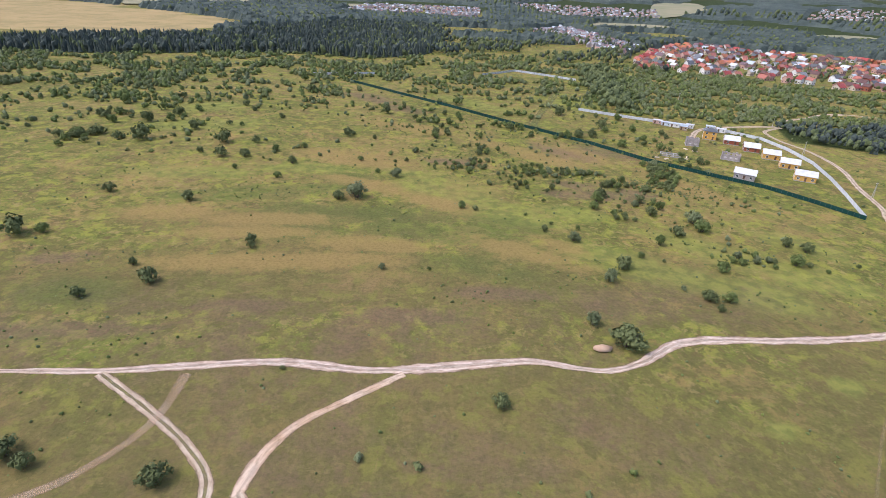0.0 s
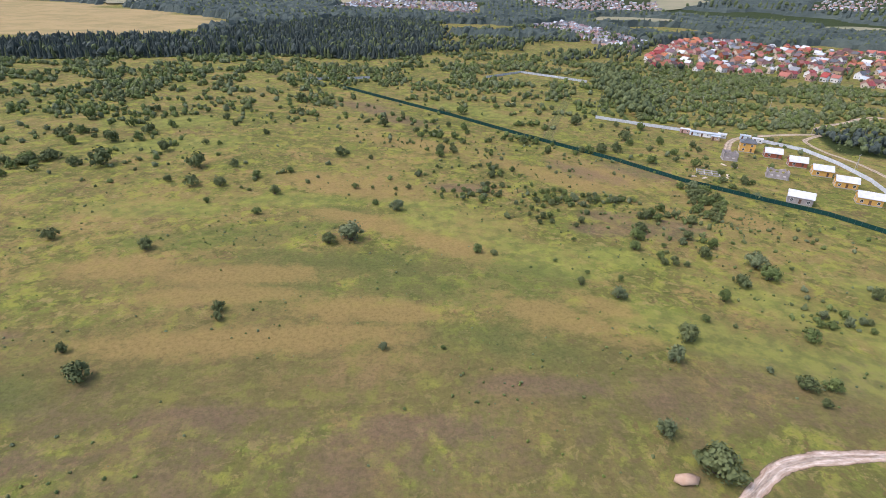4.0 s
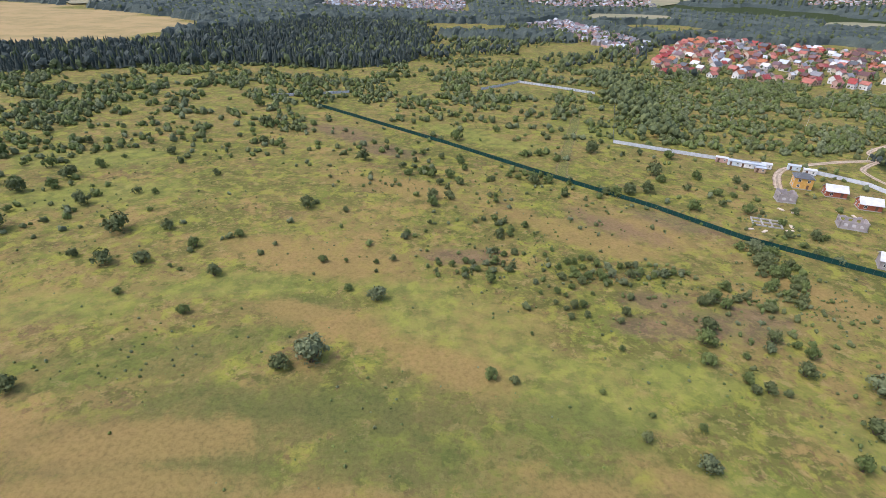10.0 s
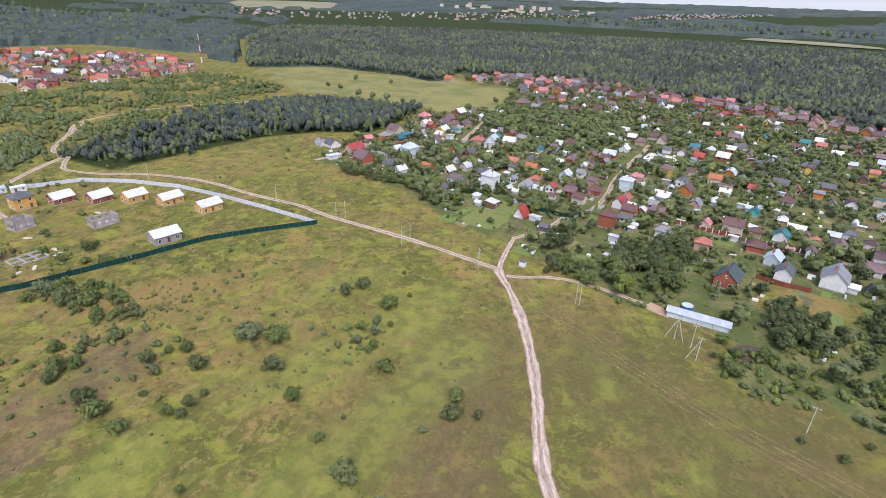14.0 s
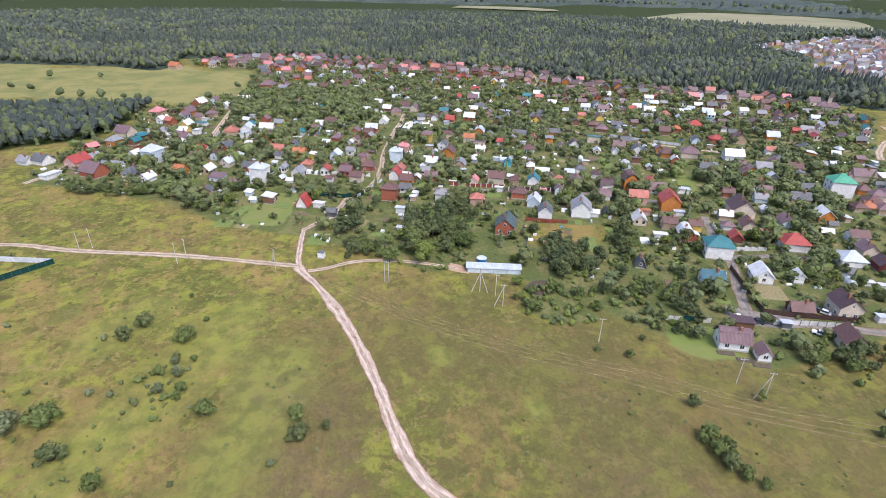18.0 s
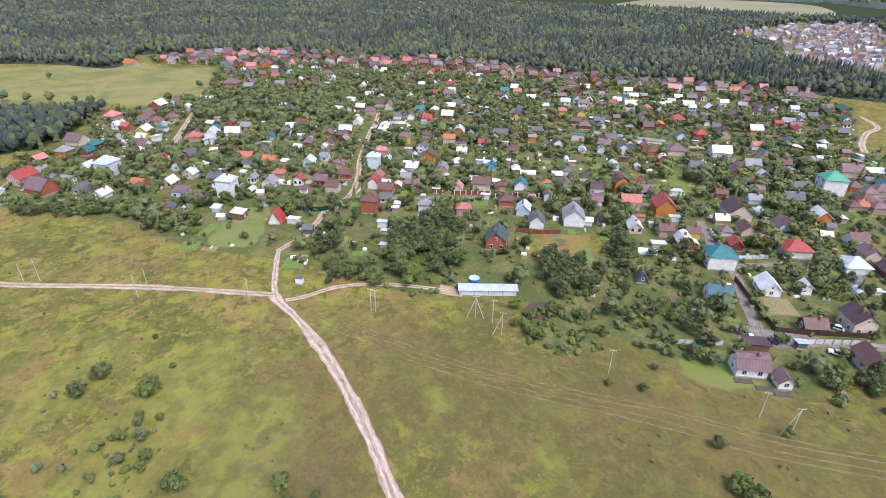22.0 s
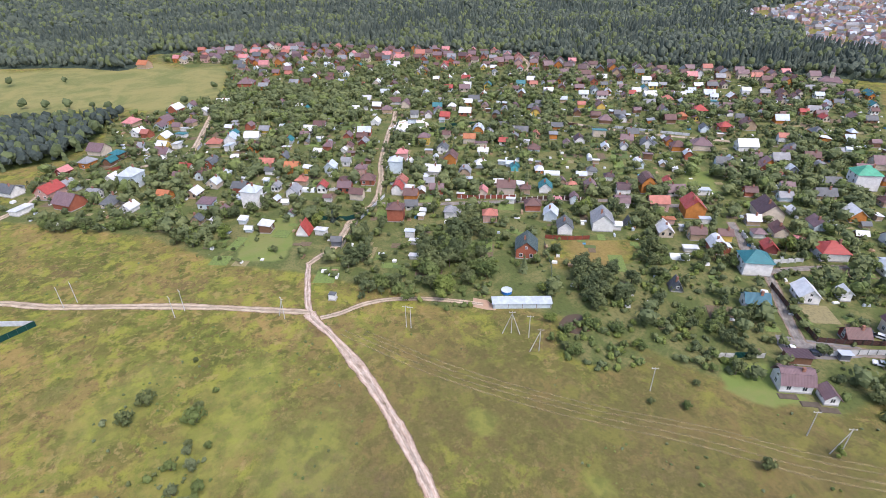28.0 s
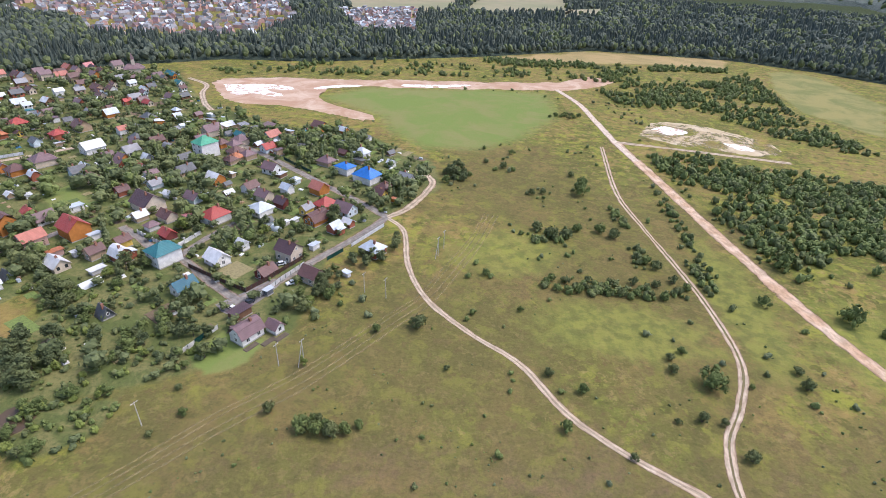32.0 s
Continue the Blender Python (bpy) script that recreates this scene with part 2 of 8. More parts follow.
GROUND = ground_material()
TRACK = track_material("rutted_track", 0.97, 0.12, True, None, 0.72)
TRACK_GREY = track_material("sandy_track", 1.0, 0.12, True, grey_soil, 0.7)
TRACK_RUTS = track_material("two_rut_track", 0.95, 0.1, True, grey_soil, 0.2)
TRACK_BROWN = track_material("brown_track", 0.95, 0.0, False, orange_soil)
MOWN = track_material("mown_strip", 0.6, 0.0, False, mown_grass)
TRACK_DIM = track_material("dim_track", 0.40, 0.0, False, orange_soil)
TRACK_FAINT = track_material("faint_track", 0.42, 0.0, True, straw, 0.3, True)
TRACK_FULL = track_material("earth_road", 1.0, 0.1, False)
STREET = track_material("village_street", 1.0, 0.0, False, asphalt_soil)
PALE_ROAD = track_material("pale_sand_road", 1.0, 0.5, False, grey_soil)
ORANGE = track_material("sand_road", 1.0, 0.0, False, orange_soil)
LEAF = {
    "willow": leaf_material("willow_leaf", (0.085, 0.106, 0.042), (0.142, 0.160, 0.064)),
    "grey": leaf_material("grey_willow_leaf", (0.112, 0.136, 0.064), (0.168, 0.192, 0.098)),
    "birch": leaf_material("birch_leaf", (0.090, 0.122, 0.038), (0.148, 0.180, 0.058)),
    "bright": leaf_material("bright_leaf", (0.118, 0.155, 0.036), (0.185, 0.215, 0.056)),
    # spruce green, with extra blue in the colour for haze on far woods
    "dark": leaf_material("spruce_needle", (0.042, 0.056, 0.049), (0.069, 0.085, 0.069)),
    "wood": leaf_material("woodland_leaf", (0.068, 0.090, 0.040), (0.119, 0.140, 0.060)),
    "stand": leaf_material("forest_leaf", (0.051, 0.066, 0.050), (0.086, 0.102, 0.074)),
}
BARK = plain("bark", (0.12, 0.095, 0.07))


# ---- mesh helpers ----
def mesh_np(name, verts, faces, mats, index=None, uv=None, smooth=False):
    """A mesh from arrays: faces is (n, 3) or (n, 4)."""
    me = bpy.data.meshes.new(name)
    verts, faces = np.asarray(verts, np.float32), np.asarray(faces, np.int32)
    k = faces.shape[1]
    me.vertices.add(len(verts))
    me.vertices.foreach_set("co", verts.ravel())
    me.loops.add(faces.size)
    me.loops.foreach_set("vertex_index", faces.ravel())
    me.polygons.add(len(faces))
    me.polygons.foreach_set("loop_start", np.arange(0, faces.size, k, dtype=np.int32))
    for m in mats:
        me.materials.append(m)
    if index is not None:
        me.polygons.foreach_set("material_index", np.asarray(index, np.int32))
    if uv is not None:
        me.uv_layers.new(name="UVMap").data.foreach_set("uv", np.asarray(uv, np.float32)[faces.ravel()].ravel())
    me.polygons.foreach_set("use_smooth", np.full(len(faces), smooth))
    me.update(calc_edges=True)
    return me


def to_mesh(name, bm, mat):
    me = bpy.data.meshes.new(name)
    bm.to_mesh(me)
    bm.free()
    if mat:
        me.materials.append(mat)
    return me


def part(name, data, parent, label="", m=None):
    ob = new(name, data)
    ob.parent = parent
    if m is not None:
        ob.matrix_basis = m
    if label:
        tagged(ob, label)
    return ob


def box_bm(bm, x0, x1, y0, y1, z0, z1, top=1.0):
    """A box; top narrows its upper face."""
    cx, cy = (x0 + x1) / 2, (y0 + y1) / 2
    lo = [bm.verts.new((x, y, z0)) for x, y in ((x0, y0), (x1, y0), (x1, y1), (x0, y1))]
    hi = [bm.verts.new((cx + (x - cx) * top, cy + (y - cy) * top, z1)) for x, y in ((x0, y0), (x1, y0), (x1, y1), (x0, y1))]
    bm.faces.new(lo[::-1])
    bm.faces.new(hi)
    for i in range(4):
        j = (i + 1) % 4
        bm.faces.new((lo[i], lo[j], hi[j], hi[i]))


def box(name, mat, x0, x1, y0, y1, z0, z1, top=1.0):
    bm = bmesh.new()
    box_bm(bm, x0, x1, y0, y1, z0, z1, top)
    return to_mesh(name, bm, mat)


def smooth_line(pts, step):
    """A rounded line through the points, in even steps."""
    p = np.array([2 * np.array(pts[0]) - pts[1], *pts, 2 * np.array(pts[-1]) - pts[-2]], float)
    out = []
    for i in range(1, len(p) - 2):
        n = max(1, int(np.hypot(*(p[i + 1] - p[i])) / step))
        for s in np.arange(n) / n:
            a, b, c, d = p[i - 1 : i + 3]
            out.append(0.5 * (2 * b + (c - a) * s + (2 * a - 5 * b + 4 * c - d) * s**2 + (3 * b - a - 3 * c + d) * s**3))
    return np.array([*out, p[-2]])


def in_poly(x, y, pts):
    """Signed distance to a polygon, positive inside."""
    p = np.array(pts, float)
    inside, best = np.zeros(np.shape(x), bool), np.full(np.shape(x), 1e9)
    for a, b in zip(p, np.roll(p, -1, 0)):
        d = b - a
        s = np.clip(((x - a[0]) * d[0] + (y - a[1]) * d[1]) / (d @ d), 0, 1)
        best = np.minimum(best, np.hypot(x - a[0] - s * d[0], y - a[1] - s * d[1]))
        with np.errstate(divide="ignore", invalid="ignore"):
            inside ^= ((a[1] > y) != (b[1] > y)) & (x < d[0] * (y - a[1]) / d[1] + a[0])
    return np.where(inside, best, -best)


def lift(x, y):
    """The far country rises gently to low hills."""
    r = np.hypot(np.asarray(x, float), np.asarray(y, float) - 140)
    s = np.clip((r - 1500) / 3300, 0, 1)
    return 82 * s * s * (3 - 2 * s)


# ---- areas of the plan ----
DARK_WOOD = [(-560, 545), (-470, 552), (-389, 565), (-328, 584), (-267, 616), (-195, 646), (-106, 634), (-55, 660), (-28, 705), (-20, 800), (-10, 930), (-60, 1100), (-200, 1080), (-300, 900), (-330, 760), (-480, 680)]
POND_WOOD = [(228, 354), (262, 340), (318, 314), (344, 284), (354, 248), (400, 236), (440, 240), (466, 280), (440, 335), (362, 388), (290, 404), (240, 396)]
FAR_VILLAGE = [(205, 668), (330, 628), (396, 590), (583, 525), (680, 620), (674, 836), (560, 900), (404, 990), (290, 850)]
FIELD_EAST = [(640, 500), (600, 450), (512, 388), (476, 299), (462, 240), (447, 194), (478, 168), (597, 161), (622, 215), (650, 300), (690, 420)]
FIELD_WEST = [(-1400, 1400), (-900, 780), (-485, 714), (-385, 820), (-336, 982), (-547, 1120), (-800, 1250)]
FIELD_SOUTH = [(26, -450), (-93, -532), (-243, -517), (-221, -470), (-89, -457)]
FIELD_CORNER = [(-270, -476), (-302, -457), (-309, -397), (-307, -336), (-246, -233), (-236, -271), (-222, -297), (-234, -376)]
VILLAGE = [(205, 165), (240, 195), (280, 260), (330, 255), (375, 232), (430, 240), (446, 194), (477, 165), (598, 158), (626, 212), (672, 236), (692, 190), (694, 105), (628, -14), (564, -108), (482, -152), (405, -236), (348, -305), (290, -300), (225, -215), (150, -170), (110, -180), (50, -130), (42, -95), (62, -62), (78, -30), (75, 25), (100, 45), (128, 60), (150, 85), (165, 110), (190, 140)]
LAWNS = [[(206, 162), (237, 152), (238, 136), (212, 140), (200, 145)], [(101, 37), (95, 23), (87, 30), (82, 25), (83, 37), (91, 43)], [(217, -53), (212, -66), (191, -50), (198, -39)], [(305, 104), (302, 96), (281, 103), (284, 111)]]
HAY_PLOT = [(178, 45), (166, 12), (153, 26), (156, 47), (159, 55)]
UNDERGROWTH = [[(127, 73), (130, 62), (119, 57), (110, 53), (107, 65), (118, 75)], [(149, 51), (152, 35), (137, 38), (120, 52), (126, 62)], [(123, 45), (123, 36), (116, 25), (112, 16), (108, 22), (106, 36), (113, 48)], [(158, 18), (145, 6), (130, 18), (134, 28), (136, 35)], [(157, 102), (198, 90), (200, 76), (182, 70), (150, 84), (148, 95), (159, 108)]]
GREEN_FIELD = [(142, -250), (119, -284), (74, -288), (23, -300), (-18, -300), (-22, -239), (6, -184), (28, -160), (58, -158), (80, -184), (92, -214)]
BARE = [(245, -282), (240, -262), (205, -222), (150, -218), (107, -199), (101, -209), (148, -238), (155, -262), (100, -300), (20, -318), (-40, -330), (-60, -345), (-30, -350), (60, -338), (160, -310)]


def cover():
    """The one ground sheet, finer near the flight, with its plant cover."""

    def axis(a, b, step, far):
        mid = np.arange(a, b + step, step)
        grow = []
        d, s = 0.0, step
        while d < far:
            s *= 1.16
            d += s
            grow.append(d)
        return np.concatenate([a - np.array(grow)[::-1], mid, b + np.array(grow)])

    xs, ys = axis(-190, 330, 3.0, 4700), axis(-330, 560, 3.0, 4500)
    x, y = np.meshgrid(xs, ys)
    z = lift(x, y)
    n = len(xs)
    i = (np.arange(len(ys) - 1)[:, None] * n + np.arange(n - 1)).ravel()
    me = mesh_np("ground", np.stack([x, y, z], -1).reshape(-1, 3), np.stack([i, i + 1, i + n + 1, i + n], 1), [GROUND], smooth=True)
    ob = tagged(new("ground", me), "rough summer meadow with straw and green patches", "ground", kind="structure")

    def soft(d, w):
        return np.clip(0.5 + d / w, 0, 1)

    def blobs(rows):
        m = np.zeros(x.shape)
        for cx, cy, rx, ry, turn in rows:
            c, s = math.cos(radians(turn)), math.sin(radians(turn))
            u, v = ((x - cx) * c + (y - cy) * s) / rx, ((y - cy) * c - (x - cx) * s) / ry
            m = np.maximum(m, np.clip(1.25 - 0.75 * np.hypot(u, v), 0, 1))
        return m

    a, b, g = np.ones((*x.shape, 4)), np.ones((*x.shape, 4)), np.zeros((*x.shape, 4))
    a[..., 0] = blobs(LUSH)
    a[..., 1] = np.maximum(blobs(DRY), 0.38 * blobs(BROAD_DRY))
    a[..., 2] = np.maximum(blobs(HEATH), 0.5 * blobs(BROAD_RED))
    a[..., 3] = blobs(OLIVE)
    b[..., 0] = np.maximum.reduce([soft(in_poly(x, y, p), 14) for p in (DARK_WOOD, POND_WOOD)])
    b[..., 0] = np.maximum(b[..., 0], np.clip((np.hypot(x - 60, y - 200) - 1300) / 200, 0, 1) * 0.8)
    b[..., 1] = np.maximum.reduce([soft(in_poly(x, y, p), 10) for p in (FIELD_EAST, FIELD_CORNER)])
    b[..., 2] = np.maximum.reduce([soft(in_poly(x, y, p), 3) for p in LAWNS])
    b[..., 2] = np.maximum(b[..., 2], np.clip(0.62 + in_poly(x, y, GREEN_FIELD) / 40, 0, 0.95))
    g[..., 0] = np.maximum(soft(in_poly(x, y, VILLAGE), 8), np.maximum.reduce([soft(in_poly(x, y, p), 6) for p in UNDERGROWTH]))
    g[..., 0] *= 1 - soft(in_poly(x, y, HAY_PLOT), 4)
    g[..., 1] = blobs(BRIGHT)
    g[..., 2] = np.maximum.reduce([soft(in_poly(x, y, p), 10) for p in (FIELD_WEST, FIELD_SOUTH)])
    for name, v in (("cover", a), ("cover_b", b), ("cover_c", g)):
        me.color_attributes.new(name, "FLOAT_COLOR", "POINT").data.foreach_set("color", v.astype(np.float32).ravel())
    return ob


# x, y, half sizes, turn
LUSH = [(-38, 196, 34, 9, 20), (-10, 185, 34, 9, -12), (-55, 178, 22, 8, 5), (20, 180, 30, 10, -30), (-110, 130, 16, 9, 0), (-48, 240, 18, 6, 0), (-80, 216, 24, 9, 8), (-52, 200, 24, 9, 0), (10, 160, 26, 8, -20), (-60, 224, 20, 6, 10), (-102, 209, 24, 8, 6), (24, 195, 20, 9, -20), (152, 207, 6, 4, -40)]
DRY = [(-25, 226, 30, 6, -28), (-6, 216, 22, 7, -30), (-60, 155, 50, 7, 8), (-69, 189, 34, 6, 5), (-106, 190, 24, 7, 4), (31, 171, 24, 7, -25), (-22, 171, 30, 6, -5), (-70, 176, 26, 5, 6), (44, 178, 14, 6, -30), (-42, 236, 22, 5, -15), (-50, 270, 40, 12, -20), (77, 296, 30, 12, -42), (-22, 337, 30, 10, -20), (50, 290, 40, 10, -40), (120, 250, 30, 8, -50), (165, 34, 14, 10, -27)]
BRIGHT = [(-13, 232, 14, 8, -20), (11, 221, 24, 9, -25), (33, 207, 26, 9, -30), (52, 212, 22, 9, -10), (-4, 240, 26, 8, -20), (-15, 250, 22, 7, -10), (23, 202, 18, 7, -20), (60, 170, 26, 10, -30), (90, 155, 24, 9, -30), (100, 182, 28, 10, -40), (-70, 250, 34, 8, 5), (-120, 236, 30, 9, 4), (125, 166, 24, 12, -40), (105, 150, 20, 9, -30), (140, 190, 22, 9, -40), (-150, 320, 34, 16, 10), (-180, 365, 40, 16, 0), (20, 420, 40, 12, -40), (100, 440, 30, 20, 60), (-70, -20, 10, 40, 0), (-25, 5, 30, 14, 0), (10, -40, 26, 16, 20), (-110, 10, 20, 30, 20), (104, 106, 5, 4, 0), (79, 90, 5, 3, 0)]
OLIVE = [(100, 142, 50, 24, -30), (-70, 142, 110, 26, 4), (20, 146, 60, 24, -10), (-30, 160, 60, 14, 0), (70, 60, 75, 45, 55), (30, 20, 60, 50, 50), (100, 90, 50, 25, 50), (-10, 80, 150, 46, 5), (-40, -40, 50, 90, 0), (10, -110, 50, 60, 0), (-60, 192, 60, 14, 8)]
BROAD_RED = [(-60, 112, 130, 34, 4), (60, 140, 60, 16, 10), (-10, 72, 90, 24, 0)]
BROAD_DRY = [(-60, 160, 130, 24, 5), (-120, 220, 90, 60, 0), (0, 240, 60, 40, -30), (-10, 150, 60, 26, 0), (120, 200, 50, 40, 40), (-60, 300, 80, 50, 0)]
HEATH = [(-100, 112, 26, 5, 5), (20, 142, 20, 4, 0), (-58, 128, 16, 4, 6), (-10, 127, 18, 4, 0), (-64, 422, 34, 12, -36), (-34, 392, 20, 9, -30), (54, 231, 12, 6, -10), (76, 235, 18, 8, -10), (62, 246, 12, 5, 0), (66, 300, 24, 8, -40), (92, 305, 20, 8, -40), (4, 272, 14, 6, 0), (92, 240, 12, 8, -20), (-125, 150, 14, 4, 10)]

cover()


def ribbon(name, pts, width, mat, label, wobble=0.12, rise=0.02, category="road"):
    """A road or track laid on the ground along a line."""
    p = smooth_line(pts, 2.0)
    d = np.gradient(p, axis=0)
    d /= np.hypot(d[:, 0], d[:, 1])[:, None] + 1e-9
    side = np.stack([-d[:, 1], d[:, 0]], 1)
    rng = np.random.default_rng(int(abs(pts[0][0] * 7 + pts[0][1] * 3)))
    w = width * (1 + wobble * np.convolve(rng.normal(size=len(p) + 8), np.ones(9) / 5, "valid"))[:, None] / 2
    run = np.r_[0, np.cumsum(np.hypot(*np.diff(p, axis=0).T))]
    cols = np.linspace(-1, 1, 5)
    v = np.stack([np.concatenate([p + side * w * c, np.full((len(p), 1), rise + 0.05 * (1 - c * c))], 1) for c in cols], 1).reshape(-1, 3)
    v[:, 2] += lift(v[:, 0], v[:, 1])
    uv = np.stack([np.repeat(run, 5), np.tile((cols + 1) / 2, len(p))], 1)
    i = (np.arange(len(p) - 1)[:, None] * 5 + np.arange(4)).ravel()
    ob = new(name, mesh_np(name, v, np.stack([i, i + 1, i + 6, i + 5], 1)[:, ::-1], [mat], uv=uv, smooth=True))
    return tagged(ob, label, category, kind="structure")


MAIN = [(-190, 84), (-140, 91), (-103, 95.5), (-80, 97.4), (-61, 100.8), (-39, 104.1), (-18.6, 102.7), (-1.8, 104.7), (23, 109.4), (34.5, 108), (44.5, 107.4), (54.7, 112), (66.5, 120.5), (80, 123.4), (98, 124.6), (115, 126.7), (129.6, 129.4), (140, 132), (152, 135.6), (158, 138.2), (164, 140)]
ribbon("road_main", MAIN, 3.7, TRACK, "pale rutted dirt track across the meadow", 0.30)
ribbon("track_lane_end", [(162, 139.6), (170, 139.6), (178, 138.6), (187, 137.4), (195, 136)], 2.6, TRACK, "narrow pale dirt track into the village", 0.15, 0.03)
ribbon("track_south", [(-80, 96.5), (-63.3, 85.9), (-50.3, 76.5), (-42, 66), (-44.2, 48), (-52, 34), (-59, 15), (-58.3, -13.5), (-54.3, -41), (-49, -71), (-44.4, -108), (-48, -177)], 3.2, TRACK_RUTS, "narrow earth track with two wheel ruts", rise=0.03)
ribbon("track_loop", [(-60, 98), (-60, 84.5), (-64, 74), (-73, 64), (-90, 56), (-130, 50)], 3.0, TRACK_DIM, "faint overgrown wheel track in grass", rise=0.04)
ribbon("track_west", [(-8, 102), (-21.9, 90.7), (-29.2, 84.2), (-34, 76.2), (-36, 66), (-33.8, 63.5)], 2.9, TRACK_BROWN, "brown earth track curving off the main track", 0.2, 0.035)
ribbon("track_winding", [(-36, 66), (-33.8, 63.5), (-17.3, 53.3), (-4.9, 42.5), (6.4, 26), (21.8, 14), (37, -1.6), (46.7, -22), (52.6, -48), (62, -59.4)], 2.7, TRACK_GREY, "winding sandy track to the village", rise=0.04)
ribbon("track_fence", [(164, 139), (182, 177.6), (197, 218), (206, 236), (214, 264), (226, 298), (228, 331), (222, 355), (223, 376), (232, 386), (247, 397), (252, 412), (280, 430), (330, 455)], 3.8, TRACK_GREY, "sandy track beside the building plots", rise=0.03)
ribbon("track_gate", [(160, 348), (165, 358), (171, 368), (178.4, 376), (192, 383.3), (219.6, 391.8), (244, 396)], 4.4, TRACK_GREY, "sandy access track through a gate", rise=0.04)
ribbon("mown_strip", [(104, 522), (92, 482), (80, 441), (62, 382), (55, 356)], 7.5, MOWN, "paler green mown strip through the meadow", 0.1, 0.03, "ground")
ribbon("lane_village", [(194, 136.4), (198, 132), (205, 124), (224.7, 113.7), (238, 101), (262, 92), (286, 86), (312, 77), (337, 68), (356, 60), (380, 52)], 3.6, TRACK_GREY, "sandy village lane", 0.08, 0.04)
ribbon("track_gardens", [(160, 137), (160.5, 130), (162.5, 122.7), (161.8, 113), (156.8, 100), (148.7, 86.4)], 2.8, TRACK_GREY, "curved earth track to the gardens", rise=0.04)
ribbon("street_south", [(62, -59.4), (69, -42.5), (81, -20.2), (91, -1.5), (99.9, 11.6)], 5.0, STREET, "grey gravel village street", 0.05, 0.045)
ribbon("street_upper", [(62, -59.4), (76, -71.4), (96.5, -87), (119.6, -104.8), (137, -118), (160, -134)], 5.0, STREET, "grey gravel village street", 0.05, 0.045)
ribbon("track_corner", [(62, -59.4), (54.9, -69.3), (48.5, -90), (47.6, -104), (56.7, -117.8)], 4.4, TRACK_GREY, "sandy track round the plots", rise=0.045)
ribbon("track_power_line", [(150.6, 131.7), (124, 111), (101, 87), (81.5, 62), (64, 42), (45, 13.4), (36, -0.2), (29.8, -17), (20.8, -44), (15, -70)], 3.8, TRACK_FAINT, "faint twin wheel tracks through the grass", rise=0.03)
ribbon("track_power_line_side", [(148, 125.5), (122.5, 104.5), (100.5, 80.5), (82.5, 56), (66, 37), (48, 10), (39.5, -3), (33.5, -20), (24.5, -46), (19, -71)], 3.2, TRACK_FAINT, "faint twin wheel tracks through the grass", rise=0.035)
ribbon("sand_road_pale", [(-32.5, -322), (-46, -278), (-52, -235), (-58, -188), (-64, -155)], 6.0, PALE_ROAD, "pale cream sand road", 0.08, 0.05)
ribbon("sand_road", [(-58, -190), (-71.5, -117), (-78.5, -77), (-85, -44), (-91, -15.4), (-100, 15), (-115, 50), (-140, 90)], 7.0, ORANGE, "wide orange sand road", 0.14, 0.035)
ribbon("sand_branch", [(-58.4, -188), (-95, -182.5), (-157, -171)], 5.0, TRACK_GREY, "sandy branch track", rise=0.045)


# ---- plants: shared forms ----
def ico(r, c, squash=1.0):
    """A rough twenty-sided lump."""
    g = (1 + 5**0.5) / 2
    v = np.array([(-1, g, 0), (1, g, 0), (-1, -g, 0), (1, -g, 0), (0, -1, g), (0, 1, g), (0, -1, -g), (0, 1, -g), (g, 0, -1), (g, 0, 1), (-g, 0, -1), (-g, 0, 1)], float)
    f = "0 11 5 0 5 1 0 1 7 0 7 10 0 10 11 1 5 9 5 11 4 11 10 2 10 7 6 7 1 8 3 9 4 3 4 2 3 2 6 3 6 8 3 8 9 4 9 5 2 4 11 6 2 10 8 6 7 9 8 1"
    v = v / np.linalg.norm(v[0]) * r * np.array([1, 1, squash]) + np.array(c)
    return v, np.array(f.split(), int).reshape(-1, 3)


def cloud(rng, lumps, count, size, core=0.76, up=0.15):
    """Leaf sprays over a heap of lumps, with a shaded body inside. All triangles."""
    lumps = np.array(lumps, float)
    w = lumps[:, 3] ** 2
    which = rng.choice(len(lumps), count, p=w / w.sum())
    way = rng.normal(size=(count, 3)) + [0, 0, up]
    way /= np.linalg.norm(way, axis=1)[:, None]
    at = lumps[which, :3] + way * (lumps[which, 3] * rng.uniform(0.74, 1.16, count))[:, None]
    nrm = way + rng.normal(size=(count, 3)) * 0.30
    nrm /= np.linalg.norm(nrm, axis=1)[:, None]
    a = np.cross(nrm, rng.normal(size=(count, 3)))
    a /= np.linalg.norm(a, axis=1)[:, None]
    b = np.cross(nrm, a)
    s = (size * rng.uniform(0.55, 1.35, count))[:, None]
    v = np.stack([at - a * s * 0.6, at + b * s * 0.42 + nrm * s * 0.12, at + a * s * 0.7, at - b * s * 0.42], 1).reshape(-1, 3)
    i = np.arange(count)[:, None] * 4
    f = np.concatenate([i + [0, 1, 2], i + [0, 2, 3]])
    vs, fs, n = [v], [f], len(v)
    for x, y, z, r in lumps:
        cv, cf = ico(r * core, (x, y, z))
        cv += rng.normal(size=cv.shape) * r * 0.09
        vs.append(cv)
        fs.append(cf + n)
        n += len(cv)
    return np.concatenate(vs), np.concatenate(fs)


